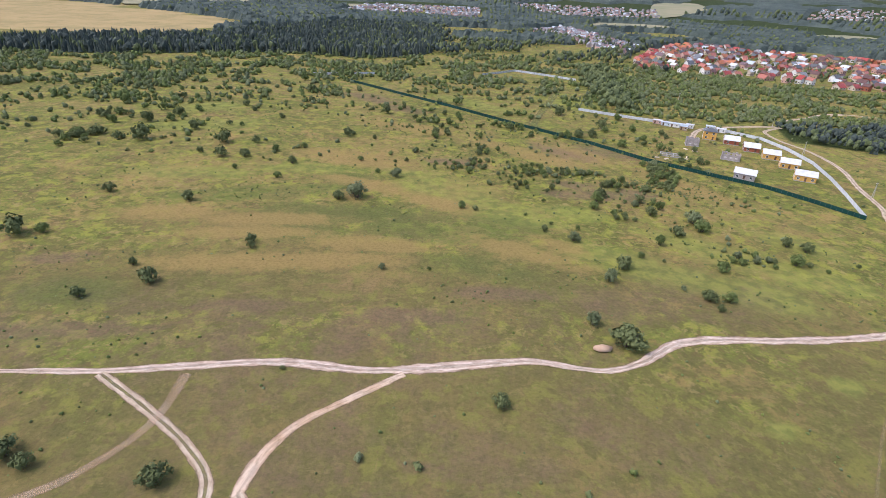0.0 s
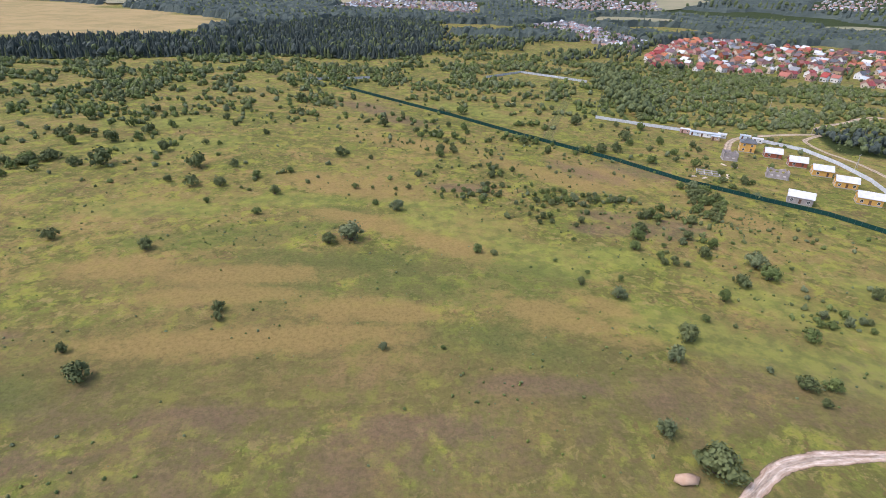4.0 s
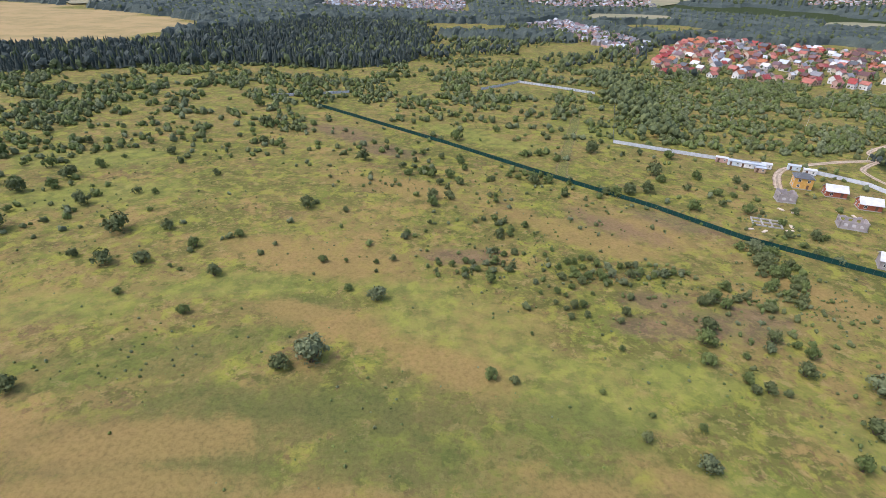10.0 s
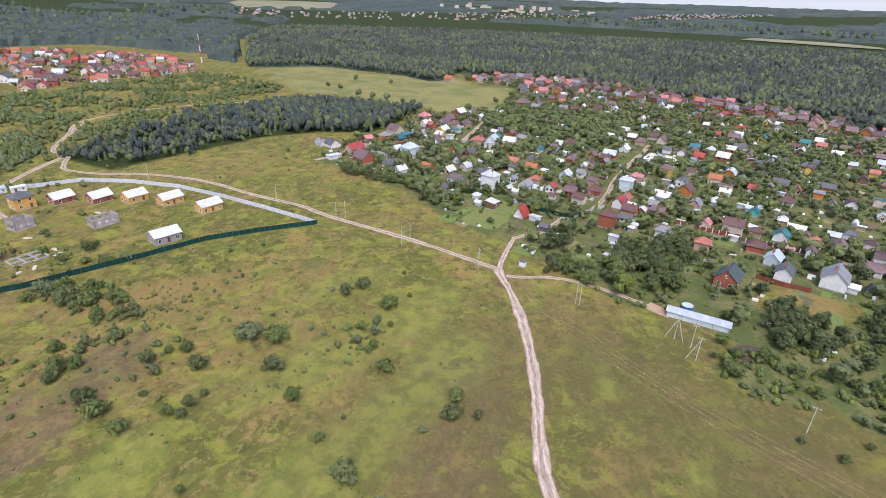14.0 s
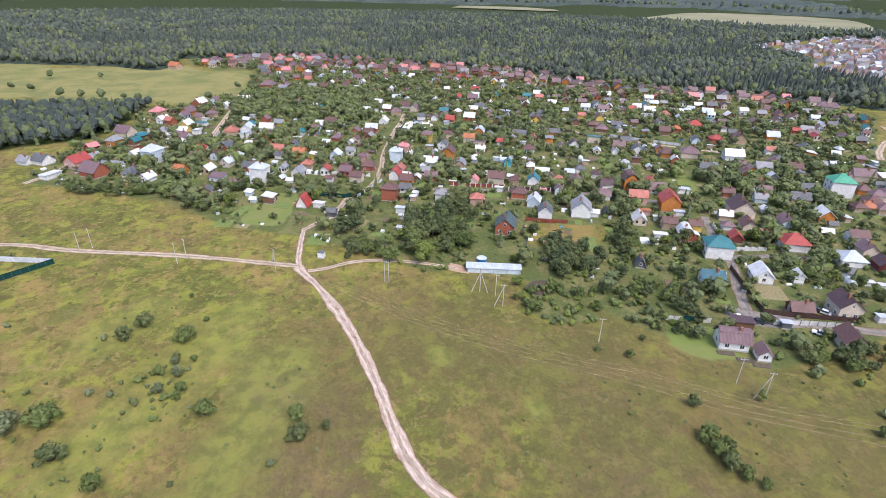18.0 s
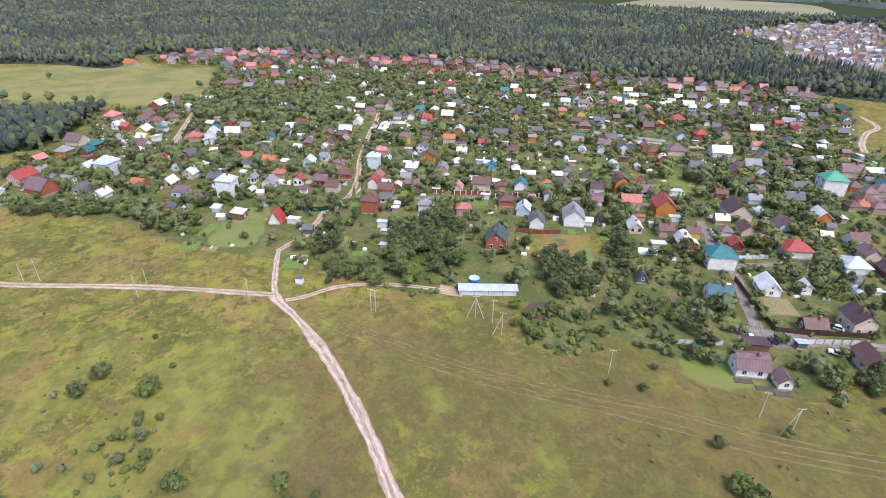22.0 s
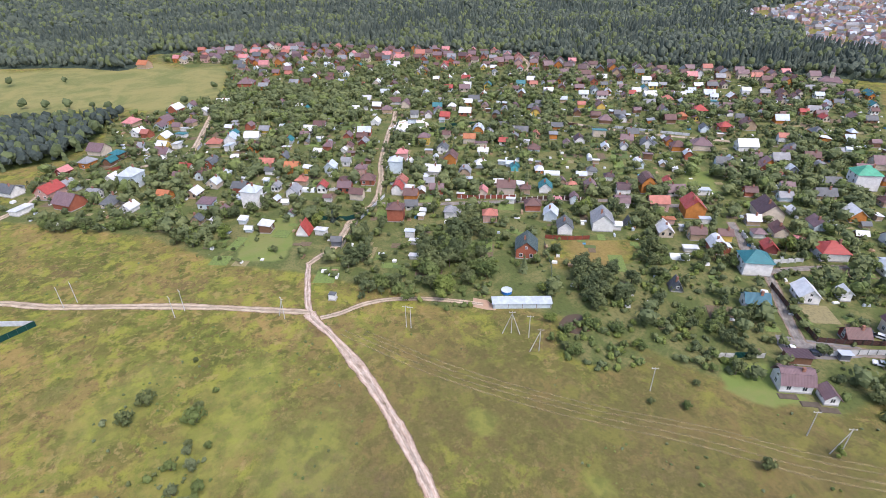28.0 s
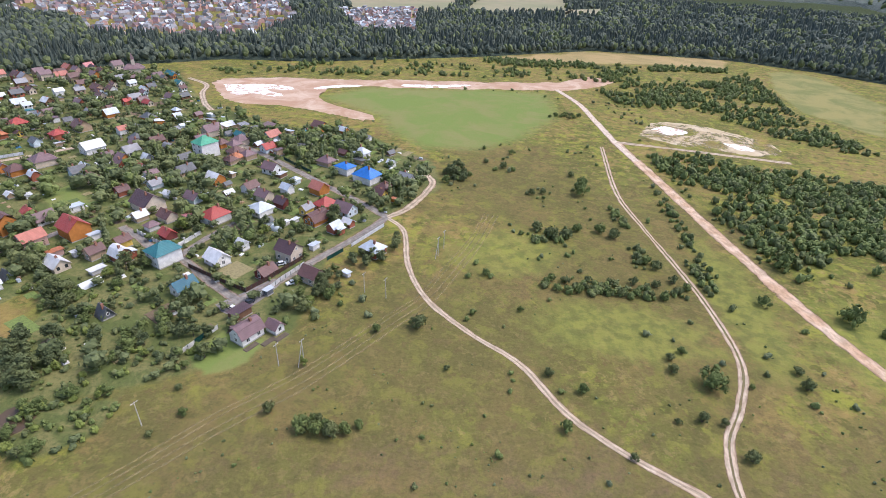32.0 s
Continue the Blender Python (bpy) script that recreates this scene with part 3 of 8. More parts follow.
def shrub_form(seed, count=480, size=0.135):
    """A rounded, uneven dome of leafy branches about one unit in radius."""
    rng = np.random.default_rng(seed)
    lumps = [(0, 0, 0.55, 0.60)]
    for k in range(12):
        a, e = k * 2.4 + rng.uniform(-0.3, 0.3), rng.uniform(-0.1, 1.35)
        r = rng.uniform(0.50, 0.74)
        lumps.append((r * math.cos(a) * math.cos(e), r * math.sin(a) * math.cos(e), max(0.2, 0.42 + 0.72 * r * math.sin(e)), rng.uniform(0.18, 0.34)))
    return cloud(rng, lumps, count, size, 0.62)


def tree_form(seed, count=900, size=0.06, slim=1.0):
    """A broad tree one unit high."""
    rng = np.random.default_rng(seed)
    lumps = [(0, 0, 0.58, 0.24 * slim)]
    for k in range(11):
        a, z = rng.uniform(0, 2 * math.pi), rng.uniform(0.26, 0.88)
        r = slim * rng.uniform(0.10, 0.30) * (1.15 - abs(z - 0.5) * 1.3)
        lumps.append((r * math.cos(a), r * math.sin(a), z, rng.uniform(0.10, 0.17) * (1.2 - 0.5 * z) * (0.6 + 0.4 * slim)))
    return cloud(rng, lumps, count, size, 0.6)


def spruce_form(seed, tiers=11, boughs=9, wide=0.2):
    """A spruce one unit high: rings of drooping boughs round a tapering body."""
    rng = np.random.default_rng(seed)
    v, f = [], []
    for k in range(tiers):
        s = k / tiers
        z, r = 0.10 + 0.86 * s, wide * (1 - s) ** 0.85 + 0.015
        for b in range(boughs):
            a = 2 * math.pi * (b + rng.uniform(-0.35, 0.35) + 0.5 * (k % 2)) / boughs
            rr, dz, h = r * rng.uniform(0.75, 1.2), r * rng.uniform(0.35, 0.7), math.pi / boughs * 1.25
            n = len(v)
            v += [(0, 0, z + 0.09), (0.62 * rr * math.cos(a - h), 0.62 * rr * math.sin(a - h), z - 0.25 * dz), (rr * math.cos(a), rr * math.sin(a), z - 0.6 * dz), (0.62 * rr * math.cos(a + h), 0.62 * rr * math.sin(a + h), z - 0.25 * dz)]
            f += [(n, n + 1, n + 2), (n, n + 2, n + 3)]
    n = len(v)
    v += [(0, 0, 1.0)] + [(wide * 0.5 * math.cos(t), wide * 0.5 * math.sin(t), 0.08) for t in np.arange(6) * math.pi / 3]
    f += [(n, n + 1 + i, n + 1 + (i + 1) % 6) for i in range(6)]
    return np.array(v), np.array(f)


def stick(v, f, a, b, ra, rb, sides=5):
    """Adds a tapered limb between two points."""
    a, b = Vector(a), Vector(b)
    q = (b - a).to_track_quat("Z", "Y").to_matrix()
    n = len(v)
    for p, r in ((a, ra), (b, rb)):
        v += [tuple(p + q @ Vector((r * math.cos(t), r * math.sin(t), 0))) for t in np.arange(sides) * 2 * math.pi / sides]
    f += [(n + i, n + (i + 1) % sides, n + sides + (i + 1) % sides, n + sides + i) for i in range(sides)]


def trunk_form(high=0.7, thick=0.022):
    v, f = [], []
    stick(v, f, (0, 0, 0), (0.01, 0, 0.3), thick, thick * 0.75, 6)
    stick(v, f, (0.01, 0, 0.3), (0, 0.01, high), thick * 0.75, thick * 0.25, 6)
    for k in range(4):
        a = k * 1.7
        stick(v, f, (0, 0, 0.25 + 0.09 * k), (0.17 * math.cos(a), 0.17 * math.sin(a), 0.42 + 0.1 * k), thick * 0.5, thick * 0.15, 4)
    return np.array(v), np.array(f)


def stems_form():
    v, f = [], []
    for k in range(6):
        a = k * 1.05
        stick(v, f, (0.08 * math.cos(a), 0.08 * math.sin(a), 0), (0.45 * math.cos(a), 0.45 * math.sin(a), 0.75), 0.05, 0.015, 4)
    return np.array(v), np.array(f)


SHRUBS = {k: [mesh_np("foliage", *shrub_form(10 + i), [LEAF[k]]) for i in range(4)] for k in ("willow", "grey", "birch", "bright")}
TREES = {k: [mesh_np("crown", *tree_form(40 + i, 900, 0.06, s), [LEAF[k]]) for i, s in enumerate((1.0, 0.85, 0.7, 1.2))] for k in ("wood", "birch", "bright", "willow")}
SPRUCES = [mesh_np("crown", *spruce_form(70 + i), [LEAF["dark"]]) for i in range(3)]
STEMS, TRUNK = mesh_np("stem", *stems_form(), [BARK]), mesh_np("trunk", *trunk_form(), [BARK])
KIND = {"willow": "rounded dark green willow bush", "grey": "silvery grey-green willow bush", "birch": "leafy mid-green birch scrub bush", "bright": "bright yellow-green bush"}
TREE_KIND = {"wood": "dark green broad-leaved tree", "birch": "mid-green birch tree", "bright": "light green leafy tree", "willow": "dull green willow tree"}
rnd = random.Random(5)


FAR_BUSHES = []  # those past the near meadow, joined further down
BUSH_MATS = [LEAF[k] for k in ("willow", "grey", "birch", "bright")]


def shrub(x, y, r, kind="willow", where="on the open meadow", tall=1.3):
    if math.hypot(x - 20, y - 160) > 170:
        FAR_BUSHES.append((x, y, r, tall * rnd.uniform(0.8, 1.05), rnd.randrange(3), ("willow", "grey", "birch", "bright").index(kind)))
        return None
    m = pose(x, y, 0, 0, 0, rnd.uniform(0, 360)) @ Matrix.Diagonal((r, r * rnd.uniform(0.85, 1.1), r * tall * rnd.uniform(0.8, 1.05) * (0.85 if r > 3.2 else 1.0), 1))
    form = rnd.choice(SHRUBS[kind])
    ob = new("bush", form if r < 1.9 else None)
    ob.matrix_basis = m
    if r >= 1.9:
        part("foliage", form, ob)
        part("stem", STEMS, ob)
    size = "small " if r < 1.3 else "large " if r > 2.6 else ""
    return tagged(ob, f"{size}{KIND[kind]} {where}", "bush", "bushes on the meadow")


BUSH_FORMS = [shrub_form(20 + i, 240, 0.18) for i in range(3)]


def thicket(x, y, rx, ry, turn, count, r=1.6, kinds=("willow", "willow", "birch", "grey")):
    """A loose clump of bushes inside an oval."""
    spots = []
    for _ in range(count):
        a, s = rnd.uniform(0, 2 * math.pi), rnd.uniform(0, 1) ** 0.6
        u, v, t = rx * s * math.cos(a), ry * s * math.sin(a), radians(turn)
        spots.append((x + u * math.cos(t) - v * math.sin(t), y + u * math.sin(t) + v * math.cos(t), r * rnd.uniform(0.65, 1.3), 1.1, rnd.randrange(3), ("willow", "grey", "birch", "bright").index(rnd.choice(kinds))))
    return scatter("thicket", BUSH_FORMS, spots, BUSH_MATS, "close thicket of green willow and birch bushes", "thicket", "thickets on the meadow")


def tree(x, y, h, kind="wood", where="among the gardens", wide=1.0):
    ob = new("tree", None)
    ob.matrix_basis = pose(x, y, 0, 0, 0, rnd.uniform(0, 360)) @ Matrix.Diagonal((h * wide, h * wide, h, 1))
    part("crown", rnd.choice(SPRUCES if kind == "spruce" else TREES[kind]), ob)
    part("trunk", TRUNK, ob)
    label = "dark narrow spruce tree " if kind == "spruce" else TREE_KIND[kind] + " "
    return tagged(ob, label + where, "tree", "garden trees")


def scatter(name, forms, spots, mats, label, category="trees", group=""):
    """Many plants as one mesh. spots: rows of x, y, size, height factor, form, material."""
    rng = np.random.default_rng(len(name) + len(spots))
    vs, fs, ix, n = [], [], [], 0
    spots = np.asarray(spots, float)
    for k, (fv, ff) in enumerate(forms):
        some = spots[spots[:, 4].astype(int) == k]
        if not len(some):
            continue
        t = rng.uniform(0, 2 * math.pi, len(some))
        c, s = np.cos(t)[:, None], np.sin(t)[:, None]
        size = some[:, 2:3]
        v = np.stack([(c * fv[:, 0] - s * fv[:, 1]) * size + some[:, 0:1], (s * fv[:, 0] + c * fv[:, 1]) * size + some[:, 1:2], fv[:, 2] * size * some[:, 3:4] + lift(some[:, 0:1], some[:, 1:2])], -1)
        f = ff[None] + (np.arange(len(some)) * len(fv))[:, None, None] + n
        vs.append(v.reshape(-1, 3))
        fs.append(f.reshape(-1, 3))
        ix.append(np.repeat(some[:, 5].astype(int), len(ff)))
        n += v.shape[0] * v.shape[1]
    ob = new(name, mesh_np(name, np.concatenate(vs), np.concatenate(fs), mats, np.concatenate(ix)))
    return tagged(ob, label, category, group, "stuff")


# ---- buildings ----
def colours(table, make):
    return {k: make(k, c) for k, c in table}


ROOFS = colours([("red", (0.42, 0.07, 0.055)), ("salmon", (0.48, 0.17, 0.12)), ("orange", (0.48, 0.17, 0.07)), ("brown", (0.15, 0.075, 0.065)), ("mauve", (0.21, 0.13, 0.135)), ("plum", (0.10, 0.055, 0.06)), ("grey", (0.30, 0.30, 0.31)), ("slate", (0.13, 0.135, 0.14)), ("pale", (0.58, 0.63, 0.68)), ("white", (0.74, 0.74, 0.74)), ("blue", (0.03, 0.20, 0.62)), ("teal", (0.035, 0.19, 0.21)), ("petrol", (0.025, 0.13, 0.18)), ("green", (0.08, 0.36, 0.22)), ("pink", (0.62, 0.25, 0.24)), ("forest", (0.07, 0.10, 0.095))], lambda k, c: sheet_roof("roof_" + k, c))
WALLS = colours([("white", (0.84, 0.82, 0.79)), ("cream", (0.68, 0.57, 0.45)), ("brick", (0.40, 0.13, 0.075)), ("timber", (0.56, 0.22, 0.055)), ("yellow", (0.72, 0.50, 0.12)), ("block", (0.42, 0.37, 0.35)), ("pinkish", (0.60, 0.38, 0.32)), ("tan", (0.50, 0.36, 0.24)), ("slate", (0.16, 0.17, 0.19)), ("teal", (0.12, 0.45, 0.50)), ("log", (0.22, 0.12, 0.07)), ("osb", (0.74, 0.42, 0.11)), ("paleblue", (0.66, 0.74, 0.78)), ("darkred", (0.22, 0.06, 0.05))], lambda k, c: clad_wall("wall_" + k, c))
ROOF_WORD = {"pale": "pale blue-grey", "plum": "dark purple-brown", "petrol": "petrol blue", "forest": "dark green-grey", "slate": "dark grey"}
WALL_WORD = {"white": "white", "cream": "cream", "brick": "red brick", "timber": "orange timber", "yellow": "yellow", "block": "grey block", "pinkish": "pinkish", "tan": "tan", "slate": "dark grey", "teal": "turquoise", "log": "brown log", "osb": "ochre board", "paleblue": "pale blue", "darkred": "dark red"}
CONCRETE = plain("concrete", (0.42, 0.40, 0.38))
FRAME = plain("window_frame", (0.75, 0.74, 0.72), 0.5)
DOOR = plain("door_wood", (0.16, 0.09, 0.06), 0.6)
BRICK_STACK = plain("chimney_brick", (0.33, 0.16, 0.11))
glass = Nodes("window_glass", 0.12)
glass.colour((0.03, 0.035, 0.04))
glass.b.inputs["Specular IOR Level"].default_value = 0.6
GLASS = glass.m


def window_meshes(w, h):
    bm = bmesh.new()
    for x0, x1, z0, z1 in ((-w / 2, w / 2, 0, 0.12), (-w / 2, w / 2, h - 0.12, h), (-w / 2, -w / 2 + 0.12, 0.12, h - 0.12), (w / 2 - 0.12, w / 2, 0.12, h - 0.12), (-0.04, 0.04, 0.12, h - 0.12)):
        box_bm(bm, x0, x1, -0.10, 0.0, z0, z1)
    ring = to_mesh("window", bm, FRAME)
    return ring, box("pane", GLASS, -w / 2 + 0.1, w / 2 - 0.1, -0.05, -0.003, 0.1, h - 0.1)


WINDOW = window_meshes(1.25, 1.45)
LOUVRE = window_meshes(0.95, 1.1)
DOOR_LEAF = box("door", DOOR, -0.5, 0.5, -0.09, 0.0, 0.0, 2.05)
CHIMNEY = box("chimney", BRICK_STACK, -0.35, 0.35, -0.35, 0.35, -1.2, 1.1)


def slab(name, mat, rows, thick=0.14):
    """A roof slope: a flat outline given thickness, with u along the eave."""
    p = [Vector(r) for r in rows]
    n = (p[1] - p[0]).cross(p[2] - p[0]).normalized()
    if n.z < 0:
        n = -n
    k = len(p)
    u = (p[1] - p[0]).normalized()
    w = n.cross(u)
    bm = bmesh.new()
    lay = bm.loops.layers.uv.new("UVMap")
    lo, hi = [bm.verts.new(v) for v in p], [bm.verts.new(v + n * thick) for v in p]
    bm.faces.new(hi)
    bm.faces.new(lo[::-1])
    for i in range(k):
        bm.faces.new((lo[i], lo[(i + 1) % k], hi[(i + 1) % k], hi[i]))
    for f in bm.faces:
        for l in f.loops:
            l[lay].uv = (l.vert.co.dot(u), l.vert.co.dot(w))
    bmesh.ops.recalc_face_normals(bm, faces=bm.faces)
    return to_mesh(name, bm, mat)


def wall_mesh(length, span, h, rise, mat, base=0.35):
    """Walls with gable ends at both ends of the ridge, which runs along x; no gables where rise is 0."""
    a, b = length / 2, span / 2
    bm = bmesh.new()
    if rise:
        ends = [[bm.verts.new((x, y, z)) for y, z in ((-b, base), (b, base), (b, h), (0, h + rise), (-b, h))] for x in (-a, a)]
    else:
        ends = [[bm.verts.new((x, y, z)) for y, z in ((-b, base), (b, base), (b, h), (-b, h))] for x in (-a, a)]
    bm.faces.new(ends[0][::-1])
    bm.faces.new(ends[1])
    k = len(ends[0])
    for i in range(k):
        bm.faces.new((ends[0][i], ends[0][(i + 1) % k], ends[1][(i + 1) % k], ends[1][i]))
    bmesh.ops.recalc_face_normals(bm, faces=bm.faces)
    return to_mesh("wall", bm, mat)


TAKEN = []  # x, y, radius of what is built on


def house(x, y, turn, length, span, h, roof, wall, style="gable", rise=0.0, glazed=2, stack=True, name="house", porch=0, where="in the village"):
    """A house with its ridge along its own x. glazed: 2 windows all round, 1 on two sides, 0 none."""
    if y < 0 and x < 200:
        length, span, rise = length * 1.12, span * 1.12, rise * 1.12
    rise = rise or span * 0.42
    ob = new(name, None)
    ob.matrix_basis = pose(x, y, 0, 0, 0, turn)
    TAKEN.append((x, y, 0.5 * math.hypot(length, span)))
    a, b, o = length / 2, span / 2, 0.45
    part("foundation", box("foundation", CONCRETE, -a - 0.06, a + 0.06, -b - 0.06, b + 0.06, 0, 0.4), ob)
    drop = o * rise / b
    if style == "hip":
        part("wall", wall_mesh(length, span, h, 0, WALLS[wall]), ob)
        r = max(0.3, a - b)
        e = h - drop + 0.02
        corner = [(-a - o, -b - o, e), (a + o, -b - o, e), (a + o, b + o, e), (-a - o, b + o, e)]
        top = [(-r, 0, h + rise), (r, 0, h + rise)]
        for rows in ((corner[0], corner[1], top[1], top[0]), (corner[2], corner[3], top[0], top[1]), (corner[1], corner[2], top[1]), (corner[3], corner[0], top[0])):
            part("roof_slope", slab("roof_slope", ROOFS[roof], rows), ob)
    elif style == "shed":
        part("wall", wall_mesh(length, span, h, 0, WALLS[wall], 0.2), ob)
        part("roof_slope", slab("roof_slope", ROOFS[roof], ((-a - o, -b - o, h + 0.02), (a + o, -b - o, h + 0.02), (a + o, b + o, h + 0.02 + rise * 0.4), (-a - o, b + o, h + 0.02 + rise * 0.4))), ob)
        part("fascia", box("fascia", WALLS[wall], -a, a, b - 0.15, b, h, h + rise * 0.38), ob)
    elif style == "mansard":
        part("wall", wall_mesh(length, span, h, rise, WALLS[wall]), ob)
        k, z1 = b * 0.55, h + rise * 0.72
        for s in (-1, 1):
            part("roof_slope", slab("roof_slope", ROOFS[roof], ((-a - o, s * (b + o), h - 0.3), (a + o, s * (b + o), h - 0.3), (a + o, s * k, z1 + 0.25), (-a - o, s * k, z1 + 0.25))), ob)
            part("roof_slope", slab("roof_slope", ROOFS[roof], ((-a - o, s * k, z1 + 0.25), (a + o, s * k, z1 + 0.25), (a + o, 0, h + rise + 0.15), (-a - o, 0, h + rise + 0.15))), ob)
    else:
        part("wall", wall_mesh(length, span, h, rise, WALLS[wall]), ob)
        for s in (-1, 1):
            part("roof_slope", slab("roof_slope", ROOFS[roof], ((-a - o, s * (b + o), h - drop + 0.02), (a + o, s * (b + o), h - drop + 0.02), (a + o, 0, h + rise + 0.02), (-a - o, 0, h + rise + 0.02))), ob)
    floors = [0.95] if h < 4.6 else [0.95, 3.6] if h < 7.4 else [0.95, 3.5, 6.1]
    sides = ((0, -b, 0, length), (a, 0, 90, span), (0, b, 180, length), (-a, 0, 270, span))
    if h < 2.3:
        floors = []
    for k, (sx, sy, t, run) in enumerate(sides[: 4 if glazed == 2 else 2] if glazed else ()):
        n = max(1, int(run / 3.1))
        for z in floors:
            for i in range(n):
                u = (i + 0.5) * run / n - run / 2
                m = pose(sx, sy, 0, 0, 0, t) @ pose(u, 0, z)
                if k == 0 and z == floors[0] and i == n // 2 and n > 1:
                    part("door", DOOR_LEAF, ob, m=pose(sx, sy, 0, 0, 0, t) @ pose(u, 0, 0.4))
                    continue
                part("pane", WINDOW[1], part("window", WINDOW[0], ob, m=m))
        if style in ("gable", "mansard") and k % 2 == 1 and rise > 1.9:
            part("pane", LOUVRE[1], part("window", LOUVRE[0], ob, m=pose(sx, sy, 0, 0, 0, t) @ pose(0, 0, h + 0.25)))
    if porch:
        part("porch", box("porch", WALLS[wall], -1.6, 1.6, -b - 2.2, -b + 0.02, 0.1, 2.5), ob)
        part("porch_roof", slab("porch_roof", ROOFS[roof], ((-2, -b - 2.6, 2.45), (2, -b - 2.6, 2.45), (2, -b - 0.1, 3.3), (-2, -b - 0.1, 3.3))), ob)
    if stack and style != "shed":
        part("chimney", CHIMNEY, ob, m=pose(-a * 0.35, b * 0.2, h + rise))
    form = {"gable": "gabled", "hip": "hipped", "mansard": "mansard", "shed": "single-pitch"}[style]
    return tagged(ob, f"{WALL_WORD[wall]} {name.replace('_', ' ')} with {form} {ROOF_WORD.get(roof, roof)} roof {where}", name.replace("_", " "), "village houses" if where == "in the village" else "houses on the new plots")


# ---- fences ----
def ribbed_panel(name, mat, length, high, ribs, z0=0.08):
    """A profiled sheet standing along x from 0 to length."""
    xs = np.linspace(0, length, ribs * 4 + 1)
    y = np.array([0, 0, 0.05, 0.05])[np.arange(len(xs)) % 4]
    v, f, n = [], [], len(xs)
    for back in (0, 0.012):
        for z in (z0, high):
            v += [(a, b + back, z) for a, b in zip(xs, y)]
    for i in range(n - 1):
        f += [(i, i + 1, n + i + 1, n + i), (2 * n + i + 1, 2 * n + i, 3 * n + i, 3 * n + i + 1), (n + i, n + i + 1, 3 * n + i + 1, 3 * n + i)]
    return mesh_np(name, v, np.array(f), [mat])


def fence(line, panel, post, step, label, name="fence"):
    """Panels and posts along a line."""
    ob = new(name, None)
    p = np.array(line, float)
    ob.location = (*p[0], 0)
    for a, b in zip(p, p[1:]):
        d = b - a
        n = max(1, round(math.hypot(*d) / step))
        t = math.degrees(math.atan2(d[1], d[0]))
        s = math.hypot(*d) / n / step
        for i in range(n):
            q = a + d * i / n - p[0]
            part("panel", panel, ob, m=pose(*q, 0, 0, 0, t) @ Matrix.Diagonal((s, 1, 1, 1)))
            part("post", post, ob, m=pose(*q, 0, 0, 0, t))
    part("post", post, ob, m=pose(*(p[-1] - p[0]), 0))
    return tagged(ob, label, "fence")


# ---- more lanes and bare ground ----
ribbon("lane_gardens", [(97.6, 8.8), (102, 6.5), (112.5, -0.5), (129, -12.7), (143, -18), (152.6, -24.7), (165, -32)], 4.6, STREET, "grey asphalt lane between gardens", 0.04, 0.05)
ribbon("lane_cross", [(131, -14), (128.7, -25.5), (125.7, -35.3), (122.8, -44)], 4.0, STREET, "grey asphalt side lane", 0.04, 0.055)
ribbon("street_middle", [(238, 102), (235.5, 99), (228, 82), (222, 62), (216, 42), (212, 25), (204.7, 11), (199, -3), (190, -12), (183, -31)], 4.2, STREET, "grey gravel street between house rows", 0.05, 0.05)
ribbon("street_back", [(337, 68), (330, 30), (316, -35), (291, -59), (265, -86), (244, -111)], 4.4, TRACK_GREY, "sandy street through the gardens", 0.08, 0.05)
ribbon("street_north", [(278, 259), (292, 250), (308, 244), (325, 215), (336, 186), (386, 177), (470, 168)], 4.4, TRACK_GREY, "sandy street between the northern gardens", 0.08, 0.05)
ribbon("track_chapel", [(209, -196), (222, -212), (237, -238), (246, -262), (270, -280)], 5.0, TRACK_GREY, "pale track towards the village edge", 0.1, 0.05)
ribbon("lane_edge", [(540, -125), (482, -107), (450, -80)], 6.0, TRACK_GREY, "pale street at the village edge", 0.05, 0.05)
ribbon("road_far_village", [(330, 628), (370, 760), (405, 880)], 8.0, STREET, "pale street of the far village", 0.05, 0.05)
ribbon("lane_field", [(280, 430), (330, 455), (400, 420), (470, 330)], 3.5, TRACK_GREY, "pale field track", 0.1, 0.03)


def sheet(name, pts, mat, label, rise=0.03, step=3.0, category="ground"):
    """A flat patch with a ragged outline."""
    p = smooth_line([*pts, pts[0]], step)[:-1]
    rng = np.random.default_rng(len(p))
    c = p.mean(0)
    p = c + (p - c) * (1 + rng.normal(size=(len(p), 1)) * 0.02)
    bm = bmesh.new()
    f = bm.faces.new([bm.verts.new((*q, rise)) for q in p])
    if f.normal.z < 0:
        f.normal_flip()
    bmesh.ops.triangulate(bm, faces=bm.faces)
    return tagged(new(name, to_mesh(name, bm, mat)), label, category, kind="structure")


def bare_material():
    n = Nodes("bare_sand", 0.95)
    c = n.mix(n.ramp(n.noise(0.05, 5, 0.65, warp=1.0), 0.35, 0.7), (0.38, 0.235, 0.15), (0.52, 0.39, 0.29))
    n.colour(n.mix(n.ramp(n.noise(0.3, 4, 0.7), 0.55, 0.75), c, (0.34, 0.22, 0.14)))
    n.bump(n.noise(0.5, 4, 0.7), 0.6, 0.5)
    return n.m


def rubble_material():
    n = Nodes("white_rubble", 0.95)
    n.colour(n.mix(n.ramp(n.noise(0.16, 5, 0.75, warp=1.0), 0.42, 0.50), (0.42, 0.28, 0.19), (0.80, 0.78, 0.74)))
    n.bump(n.noise(0.8, 4, 0.7), 0.6, 0.4)
    return n.m


